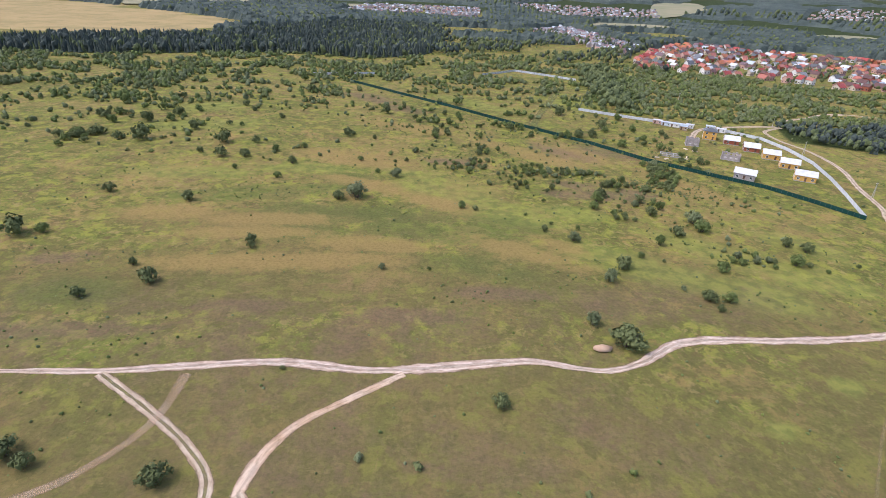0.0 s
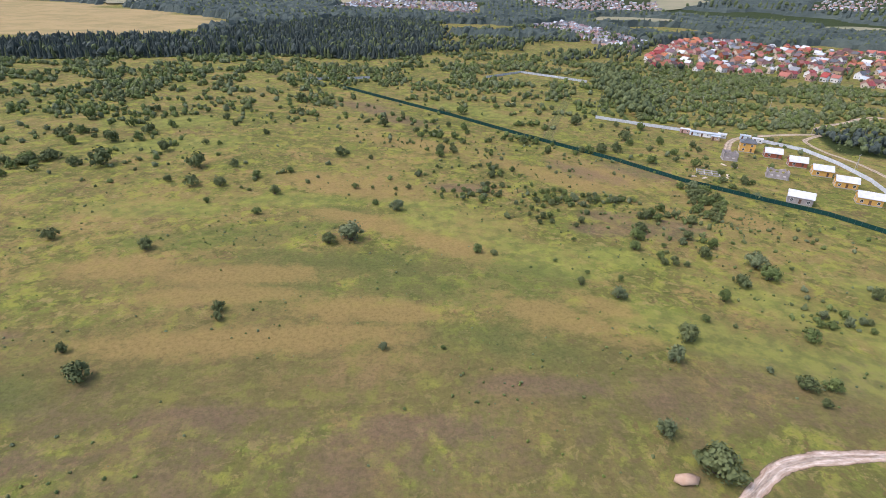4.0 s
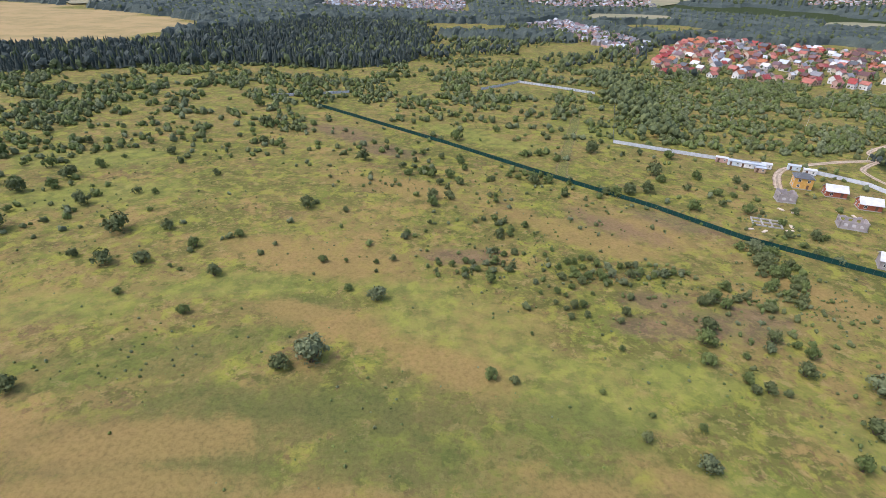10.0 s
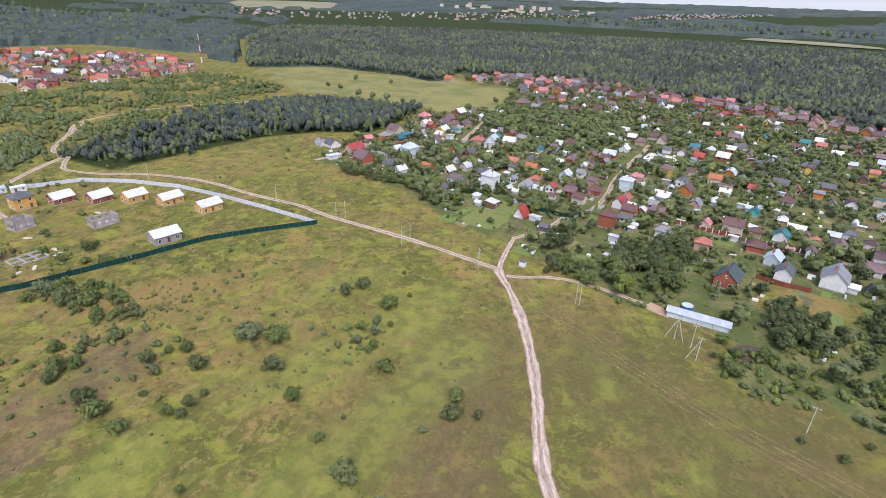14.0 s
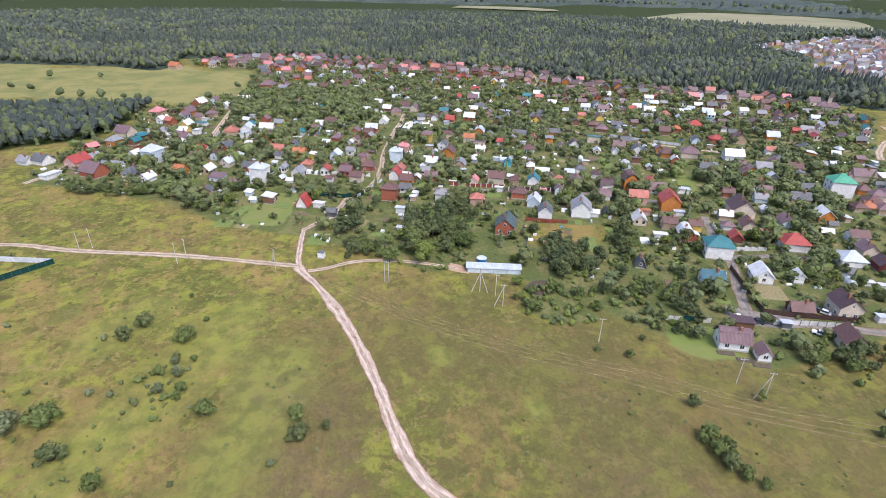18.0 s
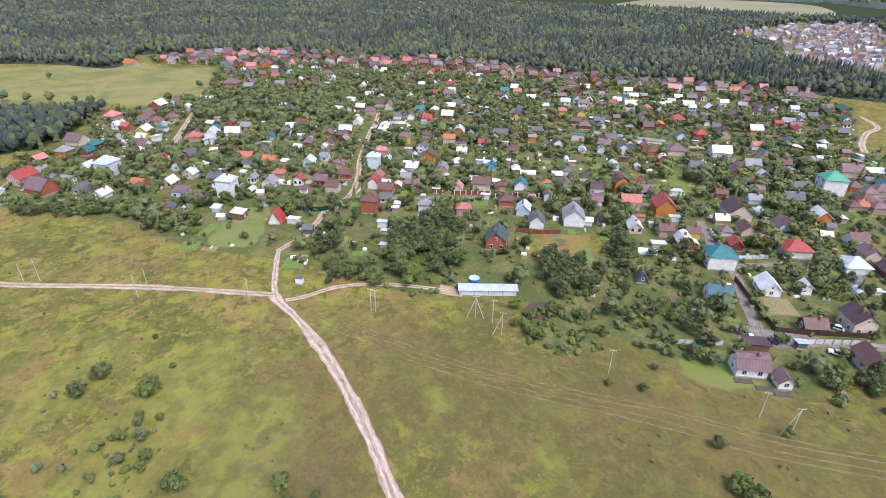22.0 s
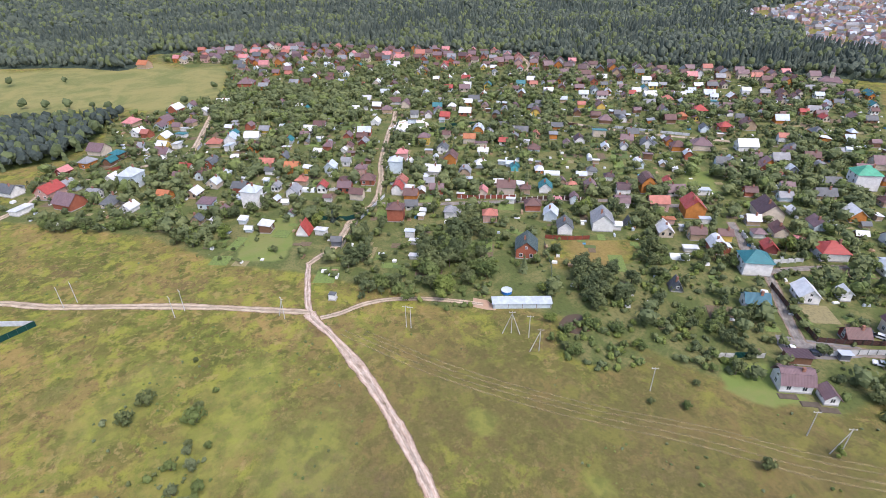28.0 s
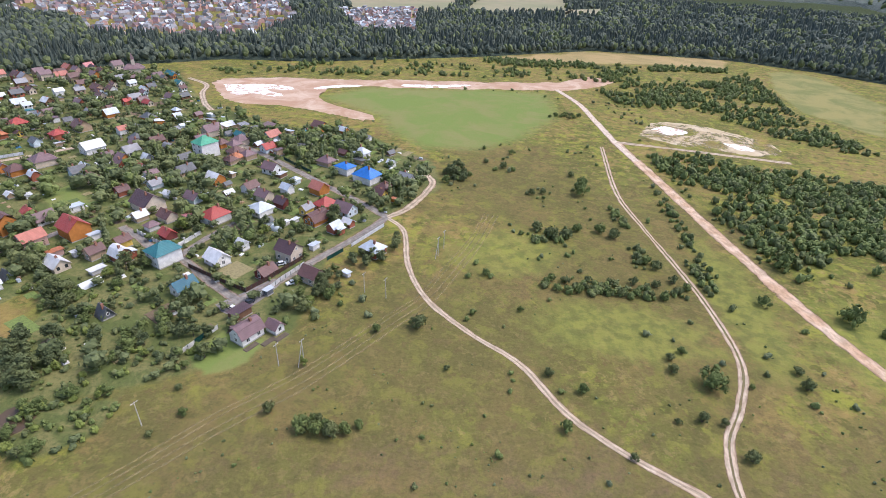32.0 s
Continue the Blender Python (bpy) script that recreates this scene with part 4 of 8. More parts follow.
SAND, CHALK = bare_material(), rubble_material()
n = Nodes("pale_sand", 0.95)
n.colour(n.mix(n.ramp(n.noise(0.08, 5, 0.7), 0.35, 0.7), (0.42, 0.33, 0.20), (0.52, 0.43, 0.30)))
n.put(n.b.inputs["Alpha"], n.ramp(n.noise(0.05, 6, 0.75, warp=0.6), 0.40, 0.56))
TRACK_SAND = n.m
ribbon("bare_strip", [(178, -288), (150, -296), (110, -305), (60, -314), (16, -323), (-36, -335), (-60, -354), (-80, -376)], 25.0, SAND, "orange bare earth strip of a graded site", 0.2, 0.02, "ground")
sheet("bare_site", [(246, -284), (240, -262), (206, -221), (165, -218), (130, -207), (107, -198), (101, -209), (135, -230), (152, -250), (152, -272), (160, -300), (190, -304)], SAND, "orange bare earth of a graded site")
sheet("white_rubble", [(234, -266), (200, -276), (178, -270), (180, -262), (196, -262), (190, -254), (178, -248), (184, -241), (200, -246), (212, -238), (222, -248)], CHALK, "white rubble spread over bare earth", 0.07)
sheet("white_rubble_strip", [(164, -276), (150, -286), (129, -293), (131, -287), (148, -278), (160, -270)], CHALK, "white rubble strip on bare earth", 0.07)
sheet("white_rubble_low", [(95, -298), (66, -301), (37, -316), (40, -320), (70, -311), (96, -305)], CHALK, "white rubble strip on bare earth", 0.07)
sheet("sandy_clearing", [(-76, -205), (-96, -240), (-130, -236), (-160, -205), (-150, -180), (-118, -186), (-96, -192)], TRACK_SAND, "pale sandy clearing in the scrub", 0.05)
sheet("white_rubble_east", [(-88, -222), (-100, -232), (-112, -222), (-106, -214), (-96, -212)], CHALK, "white rubble patch on sandy ground", 0.07)
sheet("white_rubble_south", [(-128, -202), (-140, -200), (-144, -190), (-134, -190)], CHALK, "white rubble patch on sandy ground", 0.07)
sheet("sand_heap_yard", [(328, 64), (325, 46), (345, 40), (356, 46), (352, 60)], CHALK, "pale white yard of crushed stone", 0.06)
sheet("yard_asphalt", [(104, 12), (97, 17), (91, 8), (88, -4), (91, -6), (98, 4)], plain("yard_asphalt", (0.24, 0.22, 0.21), 0.9), "grey asphalt forecourt", 0.065)
sheet("earth_patch", [(148.5, 90), (144, 84), (147, 82), (153, 88)], SAND, "bare earth beside the long shed", 0.06)
for bx, by in ((84.5, 30), (80.5, 27), (77.5, 24.5)):
    b = new("garden_bed", box("garden_bed", BARK, -2.4, 2.4, -0.9, 0.9, 0, 0.22, 0.9))
    b.matrix_basis = pose(bx, by, 0, 0, 0, 63)
    tagged(b, "raised brown soil garden bed beside the white house", "garden bed", "garden beds")
water = Nodes("pond_water", 0.08)
water.colour((0.10, 0.07, 0.045))
water.bump(water.noise(1.2, 2), 0.1, 0.02)
sheet("pond", [(131, 58), (134, 63), (131, 69), (126, 68), (125, 62)], water.m, "small murky brown pond", 0.05, 1.5, "water")

# ---- the new plots: fences, houses, shells ----
GREEN_SHEET, GREY_SHEET = plain("green_sheet", (0.010, 0.060, 0.052), 0.5), plain("grey_sheet", (0.62, 0.64, 0.68), 0.45)
POST_STEEL, POST_WOOD = plain("steel_post", (0.10, 0.13, 0.12), 0.5, 0.3), plain("weathered_wood", (0.30, 0.27, 0.23))
GREEN_PANEL, GREY_PANEL = ribbed_panel("panel", GREEN_SHEET, 2.5, 2.1, 8), ribbed_panel("panel", GREY_SHEET, 2.5, 2.1, 8)
STEEL_POST = box("post", POST_STEEL, -0.05, 0.05, -0.11, -0.01, 0, 2.2)
fence([(-89.6, 486), (-46, 446), (-0.7, 404.8), (42.9, 361.5), (87.4, 320.4), (113, 291), (142, 269), (161, 255.5), (175, 238), (187.2, 220.2)], GREEN_PANEL, STEEL_POST, 2.5, "long dark green profiled metal fence across the meadow")
fence([(187.4, 220.5), (197.7, 249.5), (206, 275), (213, 303), (213.5, 330), (209, 354), (191, 372)], GREY_PANEL, STEEL_POST, 2.5, "light grey profiled metal fence beside the track")
fence([(172, 381), (154, 388), (126, 402), (98.9, 417)], GREY_PANEL, STEEL_POST, 2.5, "light grey profiled metal fence beyond the plots")
fence([(30, 558), (50, 577), (67, 595), (95, 577), (124.5, 555)], GREY_PANEL, STEEL_POST, 2.5, "light grey profiled metal fence in the scrub")
fence([(-130, 512), (-105, 520), (-75, 532)], GREY_PANEL, STEEL_POST, 2.5, "light grey metal fence near the dark wood")
mesh_wire = plain("wire_mesh", (0.30, 0.32, 0.30), 0.6)
WIRE_PANEL = ribbed_panel("panel", mesh_wire, 2.5, 1.5, 4, 0.9)
fence([(98.9, 417), (114, 466), (128.5, 514)], WIRE_PANEL, STEEL_POST, 2.5, "thin grey wire fence climbing the slope")

PLOT = "on fenced plots"
house(172.5, 351, -22, 8.0, 7.4, 5.6, "slate", "osb", "hip", 1.8, 2, False, "house", 0, PLOT)
house(182.5, 341, -20, 8.6, 7.0, 3.0, "white", "brick", "gable", 2.2, 2, False, "house", 0, PLOT)
house(188.0, 326, -20, 8.6, 7.0, 3.0, "white", "brick", "gable", 2.2, 2, False, "house", 0, PLOT)
house(192.5, 311.5, -22, 9.0, 7.0, 3.4, "white", "osb", "gable", 2.0, 2, False, "house", 0, PLOT)
house(194.0, 294.5, -24, 9.4, 7.0, 3.4, "white", "osb", "gable", 2.0, 2, False, "house", 0, PLOT)
house(190.5, 273, -26, 9.8, 7.2, 3.4, "white", "osb", "gable", 2.0, 2, False, "house", 0, PLOT)
house(157.5, 271, -31, 10.0, 7.2, 3.4, "white", "block", "gable", 1.9, 1, False, "house", 0, PLOT)


def shell(x, y, turn, w, d, h, label):
    """Unroofed block walls with window gaps and ragged tops."""
    ob = new("unfinished_house", None)
    ob.matrix_basis = pose(x, y, 0, 0, 0, turn)
    TAKEN.append((x, y, w * 0.7))
    part("slab", box("slab", CONCRETE, -w / 2 - 0.2, w / 2 + 0.2, -d / 2 - 0.2, d / 2 + 0.2, 0, 0.35), ob)
    r = random.Random(int(x))
    for sx, sy, t, run in ((0, -d / 2, 0, w), (w / 2, 0, 90, d), (0, d / 2, 180, w), (-w / 2, 0, 270, d)):
        n = int(run / 1.3)
        m = pose(sx, sy, 0, 0, 0, t)
        for i in range(n):
            u0, u1 = -run / 2 + run * i / n, -run / 2 + run * (i + 1) / n
            top = h * r.uniform(0.75, 1.0)
            if i % 2 == 1:
                part("parapet", box("parapet", WALLS["block"], u0, u1, 0, 0.35, 0.35, 1.25), ob, m=m)
                part("lintel", box("lintel", WALLS["block"], u0, u1, 0, 0.35, 2.5, max(2.8, top)), ob, m=m)
            else:
                part("pier", box("pier", WALLS["block"], u0, u1, 0, 0.35, 0.35, top), ob, m=m)
    return tagged(ob, label, "unfinished house", "houses on the new plots")


shell(154, 333, -15, 7.5, 6.5, 4.8, "roofless grey block house shell on the plots")
shell(166, 305.5, -25, 10, 7, 3.9, "roofless pinkish-grey block walls on the plots")
found = new("foundation_frame", None)
found.matrix_basis = pose(131, 307, 0, 0, 0, -20)
for i in range(4):
    part("strip", box("strip", CONCRETE, -5.5 + 3.6 * i, -5.1 + 3.6 * i, -4, 4, 0, 0.6), found)
for i in range(3):
    part("cross_strip", box("cross_strip", CONCRETE, -5.5, 5.7, -4 + 3.8 * i, -3.6 + 3.8 * i, 0, 0.55), found)
tagged(found, "pale concrete strip foundation in the grass", "foundation")
for k, (px, py) in enumerate(((121, 301), (126, 299), (140, 304), (146, 322), (150, 318), (137, 300), (172, 322), (175, 316))):
    pile = new("board_stack", box("board_stack", WALLS["cream"], -1.6, 1.6, -0.6, 0.6, 0, 0.35, 0.95))
    pile.matrix_basis = pose(px, py, 0, 0, 0, k * 37)
    tagged(pile, "pale stack of sawn boards on the building plot", "board stack", "stacks of building material")


def cabin(x, y, turn, w, roof, wall):
    """A site cabin: a flat steel box on sleepers with a door and a window."""
    ob = new("site_cabin", None)
    ob.matrix_basis = pose(x, y, 0, 0, 0, turn)
    TAKEN.append((x, y, w * 0.6))
    part("sleepers", box("sleepers", POST_WOOD, -w / 2 + 0.3, w / 2 - 0.3, -1, 1, 0, 0.25), ob)
    part("body", box("body", WALLS[wall], -w / 2, w / 2, -1.25, 1.25, 0.25, 2.7), ob)
    part("roof", slab("roof", ROOFS[roof], ((-w / 2 - 0.2, -1.5, 2.7), (w / 2 + 0.2, -1.5, 2.7), (w / 2 + 0.2, 1.5, 2.95), (-w / 2 - 0.2, 1.5, 2.95)), 0.08), ob)
    part("door", DOOR_LEAF, ob, m=pose(-w / 4, -1.25, 0.3))
    part("pane", LOUVRE[1], part("window", LOUVRE[0], ob, m=pose(w / 4, -1.25, 1.1)))
    return tagged(ob, f"{ROOF_WORD.get(roof, roof)} flat-roofed site cabin by the gate", "cabin", "cabins by the gate")


for cx, cy, w, roof, wall in ((150, 386.5, 6, "white", "pinkish"), (154.5, 381.5, 6.5, "pale", "paleblue"), (159.5, 378.5, 6.5, "pale", "white"), (165, 376, 6, "pale", "paleblue"), (170, 377.5, 5, "white", "white"), (184, 376, 6, "pale", "paleblue"), (188.5, 369.5, 6, "white", "white"), (163, 371, 5, "pale", "tan")):
    cabin(cx, cy, -26, w, roof, wall)

# ---- the village: houses one by one ----
house(254.2, 152.4, 60, 7.4, 6.3, 8.2, "pale", "white", "hip", 2.3, 1, True, "house", 0)
house(287.1, 131.6, 64, 6.7, 4.9, 4.6, "orange", "timber", "gable", 2.0, 1, True, "house", 0)
house(271.1, 128.9, 63, 5.5, 4.7, 3, "salmon", "tan", "hip", 1.7, 1, True, "house", 0)
house(259.2, 134.1, 330, 6.2, 5.2, 3, "grey", "white", "gable", 2.2, 1, True, "house", 0)
house(290.9, 142.6, 62, 4.4, 3.2, 2.6, "slate", "white", "gable", 1.3, 1, True, "house", 0)
house(246.6, 120.4, 67, 3.3, 2.4, 2.6, "brown", "white", "gable", 1.0, 0, False, "shed", 0)
house(245.0, 107.3, 61, 6.0, 4.3, 3.4, "brown", "cream", "gable", 1.8, 1, False, "house", 0)
house(271.8, 99.4, 61, 5.1, 4.3, 4.8, "mauve", "pinkish", "hip", 1.5, 1, True, "house", 0)
house(316.1, 88.5, 331, 5.7, 4.7, 2.8, "grey", "darkred", "gable", 2.0, 1, True, "house", 0)
house(219.4, 134.4, 334, 5.9, 4.9, 1.2, "red", "white", "gable", 4.2, 1, True, "house", 0)
house(216.1, 128.1, 59, 4.4, 2.8, 2.2, "white", "white", "shed", 0.6, 0, False, "shed", 0)
house(218.0, 96.3, 65, 6.6, 5.7, 6, "brown", "brick", "hip", 2.0, 1, True, "house", 1)
house(244.1, 88.4, 334, 5.6, 4.7, 3, "red", "white", "mansard", 2.3, 1, False, "house", 0)
house(269.8, 82.0, 64, 6.2, 5.3, 7, "pale", "paleblue", "hip", 1.9, 1, True, "house", 0)
house(285.1, 74.4, 65, 5.7, 4.9, 5, "pink", "pinkish", "hip", 1.8, 1, True, "house", 0)
house(306.3, 54.8, 64, 6.2, 5.3, 5, "mauve", "yellow", "hip", 1.9, 1, False, "house", 0)
house(298.5, 29.7, 62, 6.6, 4.8, 3.6, "orange", "cream", "gable", 2.0, 1, False, "house", 0)
house(272.2, 51.2, 330, 7.5, 6.2, 3.8, "brown", "timber", "gable", 2.6, 1, False, "house", 0)
house(237.1, 71.3, 63, 6.0, 4.3, 3.2, "mauve", "brick", "gable", 1.8, 1, True, "house", 0)
house(226.6, 52.8, 331, 4.9, 4.1, 3, "pink", "cream", "gable", 1.7, 1, False, "house", 0)
house(226.0, 41.2, 63, 7.9, 5.7, 4, "brown", "cream", "gable", 2.4, 1, True, "house", 0)
house(222.7, 32.9, 61, 4.4, 3.8, 3, "brown", "tan", "hip", 1.4, 1, True, "house", 0)
house(249.9, 24.7, 335, 4.4, 3.7, 2.6, "teal", "teal", "gable", 1.5, 1, True, "house", 0)
house(212.1, 74.1, 331, 4.8, 4.1, 3.6, "grey", "white", "hip", 1.5, 1, False, "house", 1)
house(202.7, 59.8, 67, 5.6, 4.8, 3.8, "salmon", "pinkish", "hip", 1.7, 1, False, "house", 0)
house(206.1, 38.0, 67, 6.5, 5.6, 3.2, "brown", "brick", "hip", 2.0, 1, False, "house", 0)
house(201.0, 95.3, 59, 3.5, 2.2, 2.8, "pale", "white", "shed", 0.4, 0, False, "shed", 0)
house(194.8, 95.5, 62, 3.0, 1.9, 1.8, "white", "white", "shed", 0.4, 0, False, "shed", 0)
house(184.3, 98.7, 60, 3.2, 2.0, 1.4, "white", "white", "shed", 0.4, 0, False, "shed", 0)
house(172.9, 58.4, 331, 8.9, 7.4, 4, "forest", "brick", "gable", 3.1, 2, True, "house", 0)
house(337.4, 128.4, 337, 5.0, 4.2, 2.4, "teal", "paleblue", "gable", 1.8, 1, True, "house", 0)
house(352.4, 148.5, 73, 8.3, 6.0, 2.6, "white", "white", "gable", 2.5, 1, False, "house", 0)
house(228.3, 62.9, 61, 2.8, 1.8, 2.4, "white", "brick", "shed", 0.4, 0, False, "shed", 0)
house(243.7, 53.5, 63, 4.7, 2.9, 2.4, "pale", "tan", "shed", 0.6, 0, False, "shed", 0)
house(212.5, 64.8, 335, 2.6, 2.2, 2.6, "white", "white", "gable", 0.9, 0, False, "shed", 0)
house(214.7, 44.3, 59, 3.3, 2.0, 2.4, "white", "white", "shed", 0.4, 0, False, "shed", 0)
house(289.7, 57.6, 64, 3.9, 2.4, 2.2, "pale", "tan", "shed", 0.5, 0, False, "shed", 0)
house(277.1, 30.4, 62, 5.2, 3.7, 2.6, "white", "white", "gable", 1.6, 1, True, "house", 0)
house(204.6, 123.8, 64, 3.6, 2.6, 2.8, "slate", "slate", "gable", 1.1, 0, False, "shed", 0)
house(218.5, 84.1, 333, 2.8, 2.3, 2, "white", "white", "shed", 0.5, 0, False, "shed", 0)
house(214.5, 86.3, 333, 2.6, 2.2, 2, "white", "tan", "shed", 0.4, 0, False, "shed", 0)
house(309.0, 101.3, 331, 3.2, 2.7, 2.2, "white", "white", "gable", 1.1, 0, False, "shed", 0)
house(279.1, 64.6, 63, 4.2, 2.6, 2.2, "red", "brick", "shed", 0.5, 0, False, "shed", 0)
house(306.6, 13.0, 330, 3.9, 3.3, 2.4, "grey", "tan", "gable", 1.4, 0, False, "shed", 0)
house(182.9, 35.9, 333, 6.7, 5.6, 3.2, "slate", "white", "gable", 2.4, 1, True, "house", 0)
house(181.2, 19.7, 332, 9.6, 8.0, 4, "grey", "white", "gable", 3.3, 1, True, "house", 0)
house(176.8, 15.4, 61, 3.2, 2.3, 2.6, "white", "white", "gable", 1.0, 0, False, "shed", 0)
house(178.1, 8.9, 335, 3.4, 2.9, 1.2, "slate", "paleblue", "gable", 2.4, 0, False, "shed", 0)
house(221.3, 23.1, 332, 6.4, 5.4, 2.8, "teal", "white", "gable", 2.3, 1, True, "house", 0)
house(213.6, 3.9, 332, 5.9, 4.9, 3.4, "mauve", "pinkish", "gable", 2.1, 1, True, "house", 0)
house(221.6, -12.1, 63, 4.2, 3.6, 2.6, "plum", "white", "hip", 1.3, 1, True, "house", 0)
house(206.0, -8.8, 66, 6.1, 4.4, 3, "plum", "white", "mansard", 2.2, 1, True, "house", 0)
house(204.2, -20.3, 337, 7.7, 6.4, 5, "brown", "timber", "mansard", 3.2, 1, False, "house", 0)
house(186.1, -12.0, 66, 7.1, 5.1, 4.2, "salmon", "pinkish", "gable", 2.1, 1, False, "house", 0)
house(176.9, -22.2, 333, 8.5, 7.1, 4.8, "red", "timber", "gable", 3.0, 1, True, "house", 0)
house(173.5, -7.0, 64, 4.1, 2.5, 2.4, "orange", "pinkish", "shed", 0.5, 0, False, "shed", 0)
house(166.4, -8.8, 62, 2.9, 1.8, 2, "white", "white", "shed", 0.4, 0, False, "shed", 0)
house(148.9, -8.2, 334, 5.5, 4.6, 3.2, "white", "brick", "mansard", 2.3, 1, True, "house", 1)
house(152.4, 0.4, 63, 4.7, 2.9, 1.6, "white", "white", "shed", 0.6, 0, False, "shed", 0)
house(133.8, -10.2, 62, 8.2, 7.0, 5.4, "teal", "white", "hip", 2.5, 1, False, "house", 1)
house(141.9, -26.4, 330, 4.8, 4.0, 2.4, "red", "darkred", "gable", 1.7, 1, True, "house", 0)
house(151.9, -32.0, 64, 4.0, 3.4, 2.4, "mauve", "white", "hip", 1.2, 0, False, "shed", 0)
house(164.1, -49.7, 332, 10.0, 8.4, 3.6, "plum", "cream", "gable", 3.5, 1, True, "house", 0)
house(134.0, 22.8, 331, 4.2, 3.5, 1, "slate", "slate", "gable", 3.0, 2, True, "house", 0)
house(308.0, -80.6, 62, 6.7, 4.8, 3.4, "slate", "slate", "gable", 2.0, 1, True, "house", 0)
house(275.7, -29.9, 336, 6.6, 5.5, 2.2, "plum", "white", "gable", 2.3, 1, True, "house", 0)
house(271.7, -19.0, 334, 4.5, 3.7, 2.6, "mauve", "cream", "gable", 1.6, 1, False, "house", 0)
house(294.5, 2.7, 330, 4.9, 4.1, 2.6, "grey", "tan", "gable", 1.7, 1, True, "house", 0)
house(254.5, -60.1, 329, 7.4, 6.2, 2.8, "slate", "white", "gable", 2.6, 1, True, "house", 1)
house(243.8, -72.3, 65, 7.4, 6.3, 3.2, "brown", "timber", "hip", 2.3, 1, False, "house", 0)
house(241.1, -86.1, 59, 9.9, 8.5, 3.4, "mauve", "cream", "hip", 3.0, 1, True, "house", 0)
house(260.2, -121.5, 66, 7.1, 6.1, 4, "red", "brick", "hip", 2.2, 1, True, "house", 0)
house(259.7, -139.2, 332, 8.9, 7.4, 3.2, "brown", "tan", "gable", 3.1, 1, True, "house", 0)
house(295.6, -134.8, 61, 8.8, 7.5, 3.6, "red", "darkred", "hip", 2.7, 1, True, "house", 0)
house(338.5, -128.8, 70, 8.2, 5.9, 4.2, "white", "white", "gable", 2.5, 1, False, "house", 0)
house(294.4, -150.1, 330, 7.1, 5.9, 3.4, "grey", "tan", "gable", 2.5, 1, True, "house", 0)
house(230.1, -107.1, 64, 10.1, 7.3, 3.4, "white", "white", "gable", 3.1, 1, False, "house", 1)
house(205.5, -95.6, 332, 5.9, 4.9, 3.4, "mauve", "timber", "gable", 2.1, 1, False, "house", 0)
house(204.9, 18.0, 333, 3.7, 3.1, 3.4, "mauve", "paleblue", "gable", 1.3, 0, False, "shed", 0)
house(208.1, 25.6, 64, 5.1, 3.2, 2, "pink", "tan", "shed", 0.6, 0, False, "shed", 0)
house(323.8, -58.2, 336, 5.6, 4.7, 2.6, "plum", "log", "gable", 2.0, 1, False, "house", 0)
house(242.9, -18.9, 63, 3.2, 2.0, 2, "white", "tan", "shed", 0.4, 0, False, "shed", 0)
house(290.5, -115.8, 64, 5.8, 4.9, 3, "orange", "brick", "hip", 1.8, 1, True, "house", 0)
house(326.5, -134.4, 64, 7.1, 6.0, 3.6, "salmon", "brick", "hip", 2.2, 1, False, "house", 0)
house(312.4, -159.3, 59, 9.2, 5.7, 2.4, "teal", "white", "shed", 1.1, 0, False, "shed", 0)
house(325.4, -205.8, 63, 6.0, 4.3, 3.4, "white", "white", "gable", 1.8, 1, False, "house", 0)
house(168.3, -21.1, 64, 3.5, 2.1, 2.4, "pale", "white", "shed", 0.4, 0, False, "shed", 0)
house(117.3, 6.7, 62, 7.0, 5.0, 3, "petrol", "white", "gable", 2.1, 2, True, "house", 0)
house(115.0, -12.1, 330, 6.5, 5.4, 2.8, "white", "white", "gable", 2.3, 2, False, "house", 0)
house(91.0, -19.9, 337, 6.8, 5.7, 4.4, "plum", "cream", "gable", 2.4, 2, True, "house", 1)
house(94.7, -6.8, 66, 5.6, 4.0, 2.4, "brown", "darkred", "gable", 1.7, 2, True, "house", 0)
house(110.4, -23.3, 332, 3.3, 2.7, 3, "white", "white", "gable", 1.2, 0, False, "shed", 0)
house(131.1, -43.6, 64, 8.4, 7.2, 3.6, "red", "white", "hip", 2.6, 1, True, "house", 0)
house(115.5, -53.4, 64, 7.5, 6.4, 3, "pale", "white", "hip", 2.3, 1, False, "house", 1)
house(119.5, -66.7, 335, 5.8, 4.8, 3, "mauve", "cream", "gable", 2.0, 1, True, "house", 0)
house(109.0, -61.1, 333, 5.2, 4.4, 3, "plum", "darkred", "gable", 1.8, 1, True, "house", 0)
house(170.8, -114.6, 61, 9.1, 7.7, 8, "green", "white", "hip", 2.8, 1, True, "house", 1)
house(149.4, -80.6, 334, 6.6, 5.5, 3, "white", "timber", "gable", 2.3, 1, False, "house", 0)
house(141.8, -42.4, 60, 3.8, 2.3, 2.6, "pink", "white", "shed", 0.5, 0, False, "shed", 0)
house(161.1, -135.3, 64, 7.3, 6.2, 3.4, "mauve", "cream", "hip", 2.2, 1, False, "house", 0)
house(156.1, -118.3, 62, 6.9, 5.9, 2.8, "brown", "pinkish", "hip", 2.1, 1, False, "house", 0)
house(177.0, -102.0, 63, 7.8, 5.6, 2.4, "slate", "tan", "gable", 2.4, 1, False, "house", 0)
house(192.0, -41.4, 62, 5.8, 3.6, 2.4, "pale", "white", "shed", 0.7, 0, False, "shed", 0)
house(152.5, -110.3, 64, 6.0, 5.1, 2.6, "orange", "tan", "hip", 1.8, 1, True, "house", 0)
